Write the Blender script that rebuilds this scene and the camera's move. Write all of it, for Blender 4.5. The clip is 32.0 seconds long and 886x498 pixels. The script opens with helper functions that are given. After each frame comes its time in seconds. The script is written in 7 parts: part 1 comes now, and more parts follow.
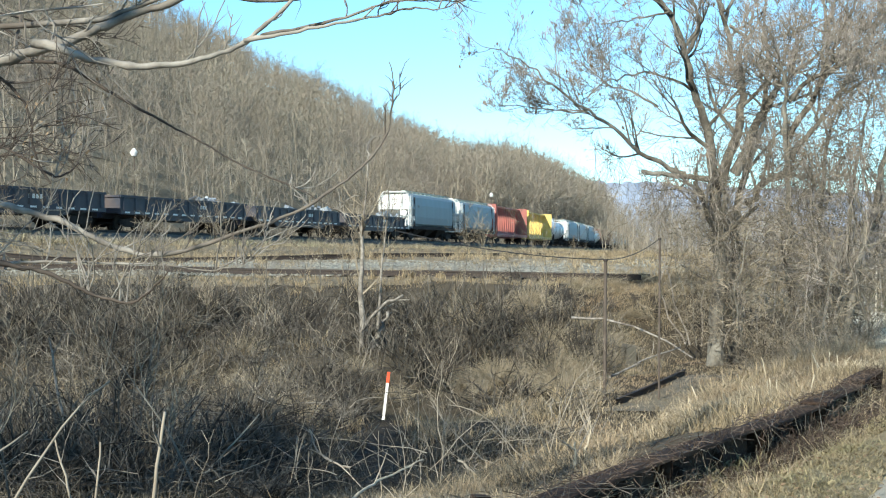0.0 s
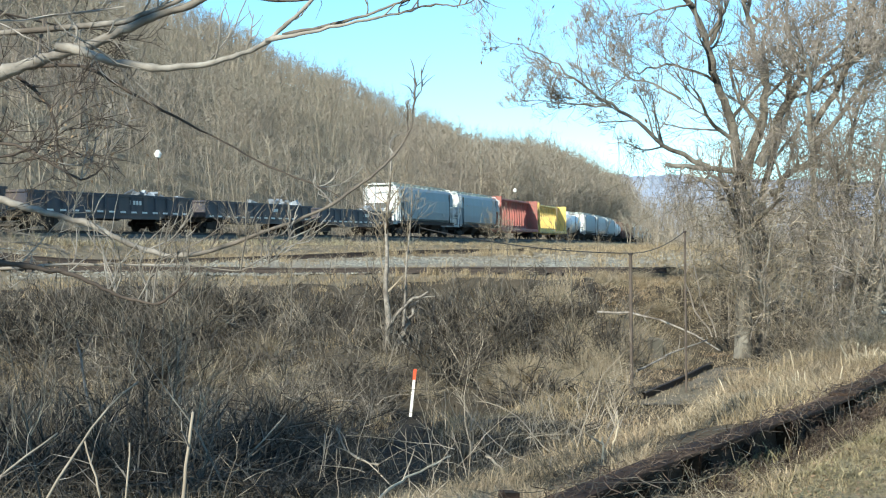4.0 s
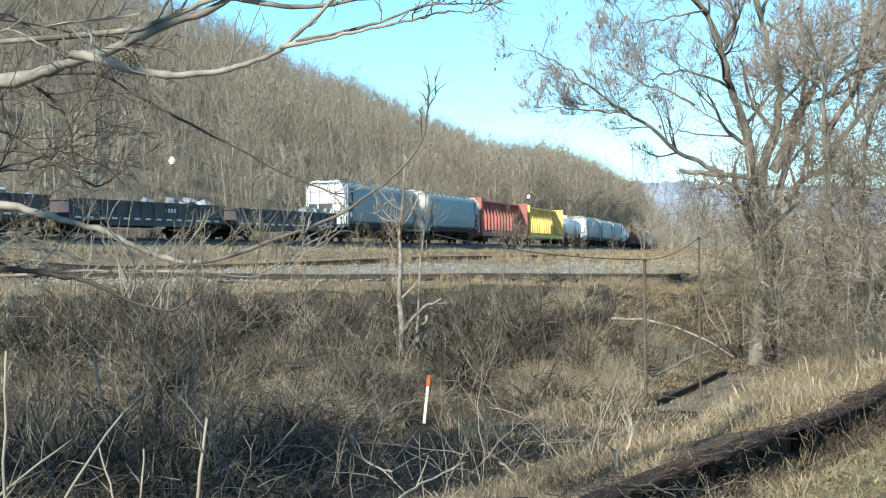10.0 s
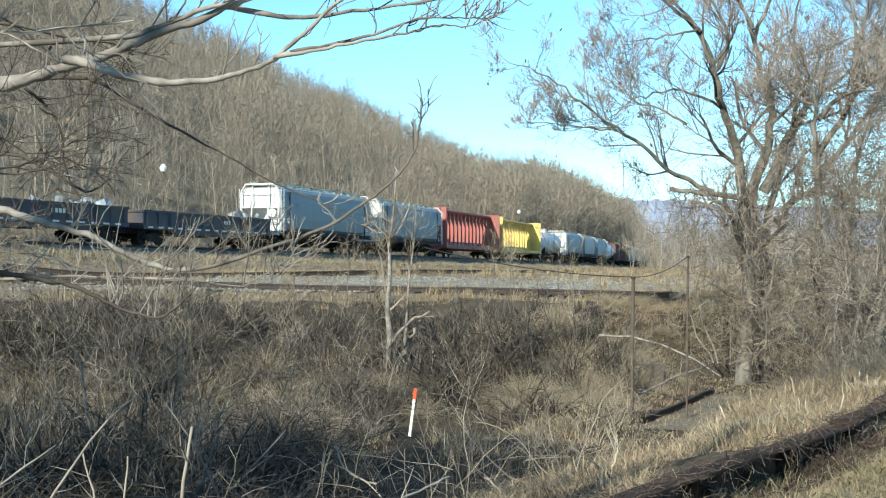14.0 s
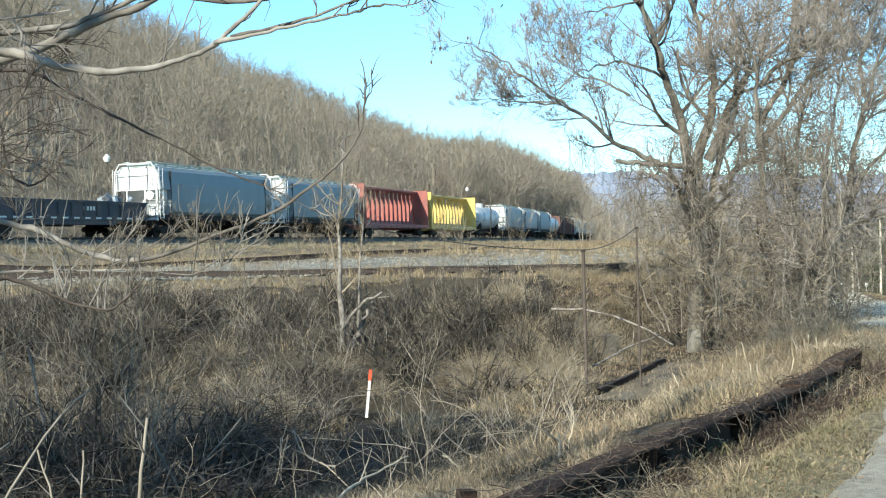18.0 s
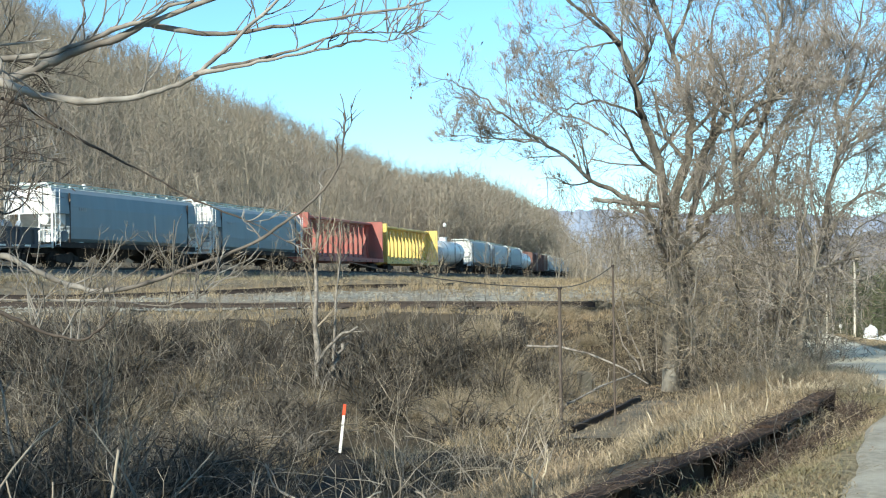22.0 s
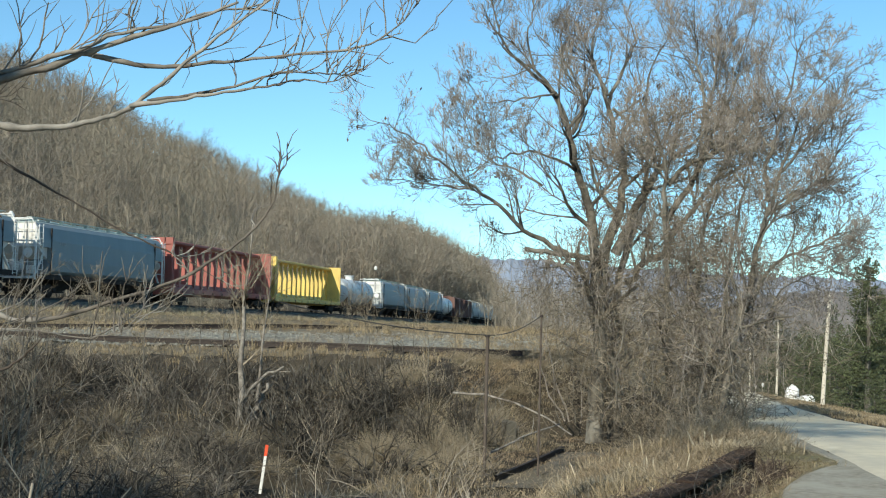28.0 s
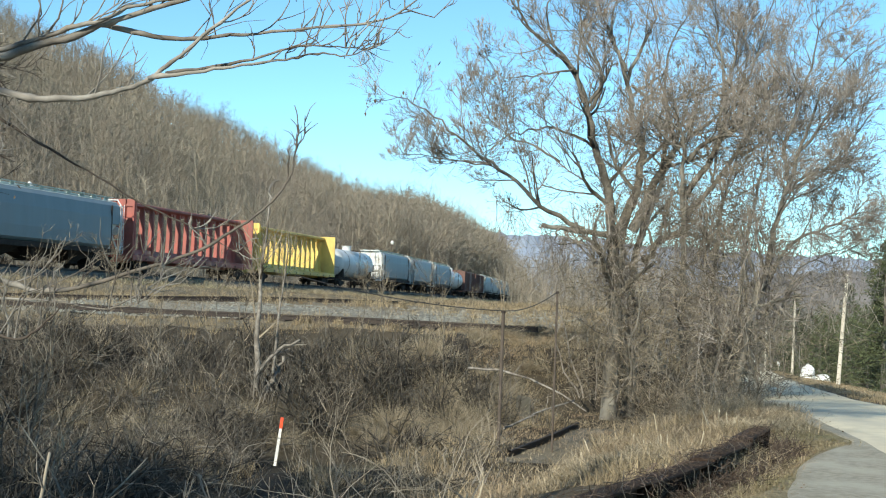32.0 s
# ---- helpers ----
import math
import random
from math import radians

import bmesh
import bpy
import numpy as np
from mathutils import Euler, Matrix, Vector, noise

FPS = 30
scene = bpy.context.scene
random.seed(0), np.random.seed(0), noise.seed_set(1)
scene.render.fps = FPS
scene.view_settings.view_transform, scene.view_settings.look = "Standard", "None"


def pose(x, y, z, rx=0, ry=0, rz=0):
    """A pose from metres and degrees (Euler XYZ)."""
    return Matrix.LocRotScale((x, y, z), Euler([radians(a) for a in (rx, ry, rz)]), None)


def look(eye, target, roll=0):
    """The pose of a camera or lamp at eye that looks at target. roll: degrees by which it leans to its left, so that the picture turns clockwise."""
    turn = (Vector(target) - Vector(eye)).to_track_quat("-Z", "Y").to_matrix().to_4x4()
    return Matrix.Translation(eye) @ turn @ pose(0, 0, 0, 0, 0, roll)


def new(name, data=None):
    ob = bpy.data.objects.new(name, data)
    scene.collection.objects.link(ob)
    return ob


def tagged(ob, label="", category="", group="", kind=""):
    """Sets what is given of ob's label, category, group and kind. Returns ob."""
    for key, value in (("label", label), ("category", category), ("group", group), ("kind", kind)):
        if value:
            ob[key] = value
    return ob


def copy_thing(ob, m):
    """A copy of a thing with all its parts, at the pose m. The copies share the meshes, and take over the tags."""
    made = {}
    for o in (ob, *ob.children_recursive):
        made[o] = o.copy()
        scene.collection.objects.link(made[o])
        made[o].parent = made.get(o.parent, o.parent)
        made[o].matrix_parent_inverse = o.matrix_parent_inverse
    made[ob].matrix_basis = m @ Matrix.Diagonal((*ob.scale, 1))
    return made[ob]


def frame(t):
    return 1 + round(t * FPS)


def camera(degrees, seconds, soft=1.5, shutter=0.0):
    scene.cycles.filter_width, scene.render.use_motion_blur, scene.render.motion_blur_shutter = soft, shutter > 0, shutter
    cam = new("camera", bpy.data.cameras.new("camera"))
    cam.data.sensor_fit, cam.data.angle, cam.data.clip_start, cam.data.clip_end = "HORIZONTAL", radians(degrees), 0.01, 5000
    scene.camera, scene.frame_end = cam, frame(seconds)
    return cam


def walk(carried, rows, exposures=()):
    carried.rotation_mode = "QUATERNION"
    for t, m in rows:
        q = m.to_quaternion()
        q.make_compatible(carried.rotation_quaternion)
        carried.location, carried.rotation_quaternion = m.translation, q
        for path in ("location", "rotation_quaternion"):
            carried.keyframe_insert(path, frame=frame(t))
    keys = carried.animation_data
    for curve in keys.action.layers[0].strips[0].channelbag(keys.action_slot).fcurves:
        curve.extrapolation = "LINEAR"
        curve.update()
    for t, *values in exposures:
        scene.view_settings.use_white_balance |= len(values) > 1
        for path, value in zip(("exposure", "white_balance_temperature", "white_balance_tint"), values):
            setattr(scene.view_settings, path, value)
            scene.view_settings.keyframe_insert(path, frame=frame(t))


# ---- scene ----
EYE = (0.0, 0.0, 1.6)
# seconds, yaw, pitch, roll of a camera held by hand on one spot
TURNS = [
    (0, 0.000, 0.000, 0.000),
    (0.5, 0.376, 0.188, 0.465),
    (1, 0.444, 0.248, 0.616),
    (1.5, 0.435, 0.126, 0.383),
    (2, 0.526, 0.082, 0.502),
    (2.5, 0.691, 0.036, 0.817),
    (3, 0.936, -0.022, 0.975),
    (3.5, 1.091, -0.097, 1.101),
    (5.5, 0.924, -0.204, -0.016),
    (6, 0.920, -0.221, 0.368),
    (6.5, 1.035, -0.247, 0.590),
    (7, 1.248, -0.199, 0.607),
    (7.5, 1.461, -0.116, 0.658),
    (8, 1.646, -0.010, 0.932),
    (8.5, 1.741, 0.049, 0.880),
    (9, 1.776, 0.037, 1.012),
    (9.5, 1.730, 0.078, 0.936),
    (10, 1.693, 0.148, 0.929),
    (10.5, 1.616, 0.264, 0.960),
    (11, 1.584, 0.416, 1.245),
    (11.5, 1.544, 0.599, 0.936),
    (12, 1.513, 0.741, 0.654),
    (12.5, 1.513, 0.858, 0.636),
    (13, 1.466, 0.910, 0.400),
    (13.5, 1.325, 0.818, -0.189),
    (14, 1.215, 0.736, -0.313),
    (14.5, 1.158, 0.405, -0.431),
    (16.5, 0.146, -0.278, 0.598),
    (17, -0.207, -0.196, 1.009),
    (17.5, -0.603, -0.181, 1.685),
    (18, -0.998, -0.215, 1.936),
    (18.5, -1.281, -0.449, 1.625),
    (19, -1.918, -1.120, 0.536),
    (19.5, -3.333, -1.504, -0.786),
    (20, -3.830, -1.615, -1.904),
    (20.5, -3.905, -1.840, -2.712),
    (21, -2.084, -2.043, -0.391),
    (21.5, -1.887, 0.365, 0.392),
    (22, -2.040, 1.333, 1.031),
    (22.5, -2.388, 1.394, 1.120),
    (23, -3.561, 1.783, 0.394),
    (23.5, -4.099, 2.201, -0.070),
    (24, -4.458, 2.501, -0.191),
    (24.5, -4.740, 2.699, -0.287),
    (25, -4.916, 2.902, -0.449),
    (25.5, -4.978, 3.063, -0.621),
    (27.5, -5.169, 3.414, -1.209),
    (28, -5.200, 3.324, -1.283),
    (28.5, -5.207, 2.907, -1.235),
    (29, -5.280, 2.383, -1.511),
    (29.5, -5.205, 2.036, -1.494),
    (30, -5.053, 1.960, -1.338),
    (30.5, -4.848, 2.022, -1.446),
    (31, -4.672, 2.097, -1.819),
    (31.5, -4.537, 2.138, -1.900),
    (32, -4.495, 2.199, -1.944),
]
cam = camera(38.0, 32.0, soft=1.15)
walk(cam, [(t, pose(*EYE, 90 + p, r, y)) for t, y, p, r in TURNS],
     exposures=[(0, 0.73, 6300, 2), (12, 0.75, 6300, 2), (14, 0.68, 6300, 2), (17, 0.7, 6300, 2), (19, 0.72, 6300, 2), (21, 0.79, 6300, 2), (22, 0.62, 6350, 2), (23, 0.44, 6450, 2), (25.5, 0.2, 6500, 2), (28, 0.1, 6500, 2), (29.5, 0.16, 6500, 2), (31, 0.31, 6500, 2), (32, 0.34, 6500, 2)])

# ---- light: low winter sun behind the camera, clear sky ----
SUN_AZ, SUN_EL = 208.0, 29.0   # degrees clockwise from +y, degrees up
world = bpy.data.worlds.new("sky")
scene.world = world
world.use_nodes = True
wn = world.node_tree
sky = wn.nodes.new("ShaderNodeTexSky")
sky.sky_type = "NISHITA"
sky.sun_disc = False
sky.sun_elevation = radians(SUN_EL)
sky.sun_rotation = radians(SUN_AZ)
sky.air_density, sky.dust_density, sky.ozone_density = 0.85, 0.05, 2.0
sky.altitude = 400
tint = wn.nodes.new("ShaderNodeMix")
tint.data_type, tint.blend_type = "RGBA", "MULTIPLY"
tint.inputs[0].default_value = 1.0
tint.inputs[7].default_value = (0.74, 1.0, 1.05, 1)
wn.links.new(sky.outputs[0], tint.inputs[6])
wn.links.new(tint.outputs[2], wn.nodes["Background"].inputs[0])
wn.nodes["Background"].inputs[1].default_value = 0.148
sun_dir = Vector((math.sin(radians(SUN_AZ)) * math.cos(radians(SUN_EL)), math.cos(radians(SUN_AZ)) * math.cos(radians(SUN_EL)), math.sin(radians(SUN_EL))))
sun = new("sun", bpy.data.lights.new("sun", "SUN"))
sun.data.energy, sun.data.angle, sun.data.color = 5.0, radians(0.6), (1.0, 0.93, 0.82)
sun.matrix_world = look(sun_dir * 100, (0, 0, 0))

# ---- materials ----
def material(name, colour, colour2=None, scale=4.0, rough=0.8, metal=0.0, bump=0.0, fine=None, stain=None, stain_scale=0.6, stain_amount=0.5,
             per="", spread=0.25, stretch=(1, 1, 1)):
    """Two colours mixed by fine noise, stains at a larger scale, bump, and a spread of brightness per object or per island."""
    m = bpy.data.materials.new(name)
    m.use_nodes = True
    nt = m.node_tree
    n, link = nt.nodes, nt.links.new
    b = n["Principled BSDF"]
    b.inputs["Roughness"].default_value, b.inputs["Metallic"].default_value = rough, metal
    if rough > 0.82:
        b.inputs["Specular IOR Level"].default_value = 0.12
    co = n.new("ShaderNodeTexCoord")
    mp = n.new("ShaderNodeMapping")
    mp.inputs["Scale"].default_value = stretch
    link(co.outputs["Object"], mp.inputs[0])
    t = n.new("ShaderNodeTexNoise")
    t.inputs["Scale"].default_value, t.inputs["Detail"].default_value = scale, 6
    link(mp.outputs[0], t.inputs["Vector"])
    ramp = n.new("ShaderNodeMapRange")
    ramp.inputs[1].default_value, ramp.inputs[2].default_value = 0.3, 0.7
    link(t.outputs[0], ramp.inputs[0])
    mix = n.new("ShaderNodeMix")
    mix.data_type = "RGBA"
    mix.inputs[6].default_value = (*colour, 1)
    mix.inputs[7].default_value = (*(colour2 or [c * 0.7 for c in colour]), 1)
    link(ramp.outputs[0], mix.inputs[0])
    out = mix.outputs[2]
    if stain:
        t2 = n.new("ShaderNodeTexNoise")
        t2.inputs["Scale"].default_value, t2.inputs["Detail"].default_value = stain_scale, 5
        link(co.outputs["Object"], t2.inputs["Vector"])
        r2 = n.new("ShaderNodeMapRange")
        r2.inputs[1].default_value, r2.inputs[2].default_value, r2.inputs[4].default_value = 0.45, 0.68, stain_amount
        link(t2.outputs[0], r2.inputs[0])
        m2 = n.new("ShaderNodeMix")
        m2.data_type = "RGBA"
        link(r2.outputs[0], m2.inputs[0])
        link(out, m2.inputs[6])
        m2.inputs[7].default_value = (*stain, 1)
        out = m2.outputs[2]
    if per:
        if per == "object":
            g = n.new("ShaderNodeObjectInfo").outputs["Random"]
        else:
            g = n.new("ShaderNodeNewGeometry").outputs["Random Per Island"]
        r3 = n.new("ShaderNodeMapRange")
        r3.inputs[3].default_value, r3.inputs[4].default_value = 1 - spread, 1 + spread
        link(g, r3.inputs[0])
        hsv = n.new("ShaderNodeHueSaturation")
        link(r3.outputs[0], hsv.inputs["Value"])
        link(out, hsv.inputs["Color"])
        out = hsv.outputs[0]
    link(out, b.inputs["Base Color"])
    if bump:
        t3 = n.new("ShaderNodeTexNoise")
        t3.inputs["Scale"].default_value, t3.inputs["Detail"].default_value = fine or scale * 4, 4
        link(mp.outputs[0], t3.inputs["Vector"])
        bp = n.new("ShaderNodeBump")
        bp.inputs["Strength"].default_value, bp.inputs["Distance"].default_value = 0.8, bump
        link(t3.outputs[0], bp.inputs["Height"])
        link(bp.outputs[0], b.inputs["Normal"])
    return m


M = {
    # near black: shade under the brush is put into this soil colour
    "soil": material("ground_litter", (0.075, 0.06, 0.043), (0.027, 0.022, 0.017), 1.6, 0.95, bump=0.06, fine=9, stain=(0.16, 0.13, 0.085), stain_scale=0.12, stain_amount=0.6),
    "gravel": material("grey_ballast", (0.36, 0.345, 0.29), (0.12, 0.115, 0.095), 5, 0.95, bump=0.05, fine=24, stain=(0.2, 0.17, 0.13), stain_scale=0.25, stain_amount=0.7, per="island"),
    "dirty": material("dirty_ballast", (0.21, 0.19, 0.155), (0.1, 0.09, 0.075), 6, 0.95, bump=0.05, fine=24, stain=(0.2, 0.165, 0.11), stain_scale=0.2, stain_amount=0.6),
    "shrub": material("dark_shrub_twigs", (0.125, 0.11, 0.088), (0.032, 0.027, 0.023), 1.0, 0.9, per="island", spread=0.65),
    # pale blue here is distance haze put into the ridge's own colour
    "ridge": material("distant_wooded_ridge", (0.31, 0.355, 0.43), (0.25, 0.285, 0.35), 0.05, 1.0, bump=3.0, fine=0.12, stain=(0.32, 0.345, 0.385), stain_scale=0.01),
    "ridge_near": material("wooded_valley_side", (0.21, 0.19, 0.18), (0.14, 0.128, 0.122), 0.09, 1.0, bump=2.0, fine=0.3, stain=(0.2, 0.18, 0.15), stain_scale=0.02),
    "asphalt": material("worn_asphalt", (0.394, 0.359, 0.284), (0.255, 0.232, 0.18), 14, 0.9, bump=0.012, fine=120, stain=(0.43, 0.395, 0.32), stain_scale=1.1, stain_amount=0.8),
    "pale_road": material("sun_bleached_road", (0.726, 0.642, 0.47), (0.605, 0.535, 0.392), 5, 0.9, bump=0.006, fine=120, stain=(0.38, 0.36, 0.31), stain_scale=0.35, stain_amount=0.6),
    "culvert": material("mossy_concrete", (0.15, 0.135, 0.11), (0.085, 0.078, 0.065), 3, 0.9, bump=0.01, stain=(0.09, 0.085, 0.06), stain_scale=1.5),
    "rail": material("rusty_rail", (0.05, 0.035, 0.027), (0.026, 0.02, 0.017), 8, 0.7, 0.2, bump=0.004),
    "tie": material("weathered_tie", (0.11, 0.09, 0.075), (0.06, 0.05, 0.042), 6, 0.95, bump=0.01, per="object", stretch=(1, 6, 6)),
    # the pale patches paint sunlight onto the trunk bark
    "bark": material("grey_bark", (0.185, 0.166, 0.136), (0.045, 0.039, 0.033), 7, 0.95, bump=0.02, fine=22, stain=(0.36, 0.34, 0.29), stain_scale=1.2, stain_amount=0.6, stretch=(1, 1, 0.25)),
    # dark patches in this bark imitate the shaded undersides of limbs
    "limb": material("smooth_limb_bark", (0.37, 0.335, 0.288), (0.14, 0.122, 0.102), 11, 0.9, bump=0.005, fine=60, stain=(0.1, 0.08, 0.064), stain_scale=2.6, stain_amount=0.8),
    "twig": material("bare_twigs", (0.35, 0.31, 0.265), (0.165, 0.144, 0.125), 3, 0.9, per="island", spread=0.45),
    "wood_far": material("far_woods", (0.325, 0.282, 0.215), (0.2, 0.172, 0.134), 0.3, 0.95, stain=(0.2, 0.168, 0.142), stain_scale=0.025, stain_amount=0.7, per="island", spread=0.3),
    "grass": material("dry_grass", (0.37, 0.295, 0.185), (0.21, 0.16, 0.1), 0.5, 0.85, per="island", spread=0.4),
    "weed": material("brown_weeds", (0.14, 0.12, 0.088), (0.058, 0.05, 0.037), 0.5, 0.9, per="island", spread=0.4),
    "cane": material("bramble_canes", (0.205, 0.18, 0.146), (0.022, 0.019, 0.017), 0.7, 0.85, per="island", spread=0.6),
    "pale_cane": material("pale_dead_canes", (0.36, 0.31, 0.24), (0.17, 0.142, 0.106), 2.0, 0.85, per="island", spread=0.4),
    "stalk": material("bleached_cut_stalks", (0.52, 0.45, 0.33), (0.36, 0.3, 0.21), 3.0, 0.85, per="object", spread=0.3),
    "thatch": material("matted_vine_thatch", (0.135, 0.1, 0.078), (0.06, 0.045, 0.036), 1.5, 0.95, per="island", spread=0.5),
    "short_grass": material("short_verge_grass", (0.33, 0.27, 0.165), (0.17, 0.137, 0.082), 1.3, 0.9, stain=(0.15, 0.155, 0.07), stain_scale=0.9, stain_amount=0.5, per="island", spread=0.35),
    "mat": material("matted_brush", (0.31, 0.26, 0.19), (0.085, 0.069, 0.052), 1.2, 0.9, per="island", spread=0.6),
    "straw": material("straw_and_brown_weeds", (0.39, 0.32, 0.215), (0.2, 0.16, 0.105), 0.7, 0.9, stain=(0.32, 0.22, 0.135), stain_scale=0.5, stain_amount=0.6, per="island", spread=0.45),
    "floor_weed": material("low_grey_weeds", (0.13, 0.117, 0.09), (0.045, 0.04, 0.032), 0.8, 0.9, stain=(0.12, 0.12, 0.08), stain_scale=0.4, stain_amount=0.5, per="island", spread=0.5),
    "bank": material("track_bank_weeds", (0.38, 0.325, 0.225), (0.2, 0.168, 0.115), 0.4, 0.9, stain=(0.26, 0.25, 0.15), stain_scale=0.12, stain_amount=0.5, per="island", spread=0.4),
    "hedge": material("dark_dry_vines", (0.12, 0.088, 0.068), (0.04, 0.03, 0.025), 1.0, 0.9, per="island", spread=0.5),
    "dome": material("soft_tan_weeds", (0.34, 0.285, 0.2), (0.2, 0.163, 0.112), 0.6, 0.9, per="island", spread=0.3),
    "turf": material("dry_verge_turf", (0.38, 0.31, 0.195), (0.13, 0.105, 0.066), 9.0, 0.95, bump=0.06, fine=40, stain=(0.17, 0.165, 0.085), stain_scale=1.6, stain_amount=0.7),
    "dark_limb": material("dark_vine_bark", (0.1, 0.08, 0.065), (0.055, 0.045, 0.038), 12, 0.9, bump=0.003),
    # copy of the limb bark with shade put into its colour
    "brown_limb": material("brown_limb_bark", (0.19, 0.16, 0.13), (0.09, 0.076, 0.064), 12, 0.9, bump=0.003),
    "leaf": material("dead_leaves", (0.25, 0.175, 0.11), (0.14, 0.098, 0.062), 5, 0.9, per="island", spread=0.4),
    "needle": material("evergreen_needles", (0.105, 0.118, 0.05), (0.05, 0.062, 0.029), 1.5, 0.8, per="island", spread=0.45),
    "rust": material("rusted_plate", (0.055, 0.036, 0.027), (0.026, 0.019, 0.016), 5, 0.85, 0.1, bump=0.012, fine=30, stain=(0.13, 0.085, 0.055), stain_scale=1.6),
    "stake": material("stake_paint", (0.75, 0.72, 0.66), (0.62, 0.6, 0.55), 9, 0.7),
    "orange": material("orange_flagging", (0.75, 0.09, 0.02), (0.6, 0.06, 0.02), 9, 0.6),
    "pole": material("weathered_pole", (0.62, 0.56, 0.46), (0.44, 0.39, 0.31), 4, 0.9, bump=0.01, stretch=(4, 4, 0.3)),
    "steel": material("galvanised_steel", (0.45, 0.45, 0.43), (0.32, 0.32, 0.3), 3, 0.6, 0.2, stain=(0.25, 0.2, 0.16), stain_scale=1.5, stain_amount=0.4),
    "post": material("dark_weathered_post", (0.13, 0.105, 0.085), (0.075, 0.06, 0.05), 5, 0.9, bump=0.004),
    "wire": material("dark_cable", (0.05, 0.047, 0.045), None, 5, 0.7),
    # hopper sides are dark blue-grey; their ends and roofs are much paler
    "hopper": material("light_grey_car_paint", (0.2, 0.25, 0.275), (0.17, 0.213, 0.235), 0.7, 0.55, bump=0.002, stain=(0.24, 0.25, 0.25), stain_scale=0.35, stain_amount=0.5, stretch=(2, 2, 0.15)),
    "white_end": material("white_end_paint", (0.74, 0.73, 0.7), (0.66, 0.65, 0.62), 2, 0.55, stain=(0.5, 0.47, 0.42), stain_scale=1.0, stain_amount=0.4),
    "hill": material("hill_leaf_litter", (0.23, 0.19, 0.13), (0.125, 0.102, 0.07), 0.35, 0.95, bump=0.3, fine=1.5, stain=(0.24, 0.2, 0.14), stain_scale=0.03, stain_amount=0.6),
    "hopper2": material("mid_grey_car_paint", (0.33, 0.345, 0.35), (0.28, 0.29, 0.29), 0.7, 0.55, stain=(0.22, 0.2, 0.18), stain_scale=0.35, stretch=(2, 2, 0.15)),
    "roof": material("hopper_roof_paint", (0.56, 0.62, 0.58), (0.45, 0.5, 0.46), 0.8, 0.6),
    "red": material("faded_red_paint", (0.39, 0.11, 0.085), (0.3, 0.082, 0.064), 1.2, 0.65, stain=(0.17, 0.09, 0.07), stain_scale=0.6, stain_amount=0.7, stretch=(2, 2, 0.3)),
    "yellow": material("faded_yellow_paint", (0.74, 0.53, 0.14), (0.62, 0.43, 0.11), 1.2, 0.6, stain=(0.3, 0.2, 0.08), stain_scale=0.6, stain_amount=0.45, stretch=(2, 2, 0.3)),
    "brown": material("boxcar_brown_paint", (0.17, 0.075, 0.055), (0.12, 0.055, 0.042), 1.2, 0.7, stain=(0.09, 0.06, 0.05), stretch=(2, 2, 0.3)),
    "navy": material("dark_gondola_paint", (0.03, 0.033, 0.05), (0.022, 0.024, 0.034), 1.0, 0.6, stain=(0.1, 0.07, 0.055), stain_scale=0.7, stain_amount=0.6, stretch=(2, 2, 0.3)),
    "truck": material("grimy_truck_steel", (0.05, 0.042, 0.037), (0.03, 0.026, 0.024), 3, 0.85, 0.1),
    "mark": material("white_stencil", (0.75, 0.74, 0.7), None, 3, 0.6),
    "scrap": material("crushed_scrap", (0.3, 0.33, 0.36), (0.12, 0.13, 0.14), 2.5, 0.6, 0.3, per="island", spread=0.6),
    "tank": material("tank_white_paint", (0.66, 0.67, 0.67), (0.55, 0.56, 0.56), 0.7, 0.45, stain=(0.35, 0.32, 0.28), stain_scale=0.5, stretch=(2, 2, 0.2)),
    "tarp": material("white_tarpaulin", (0.8, 0.79, 0.76), (0.7, 0.69, 0.66), 2, 0.5, bump=0.03, fine=4),
}


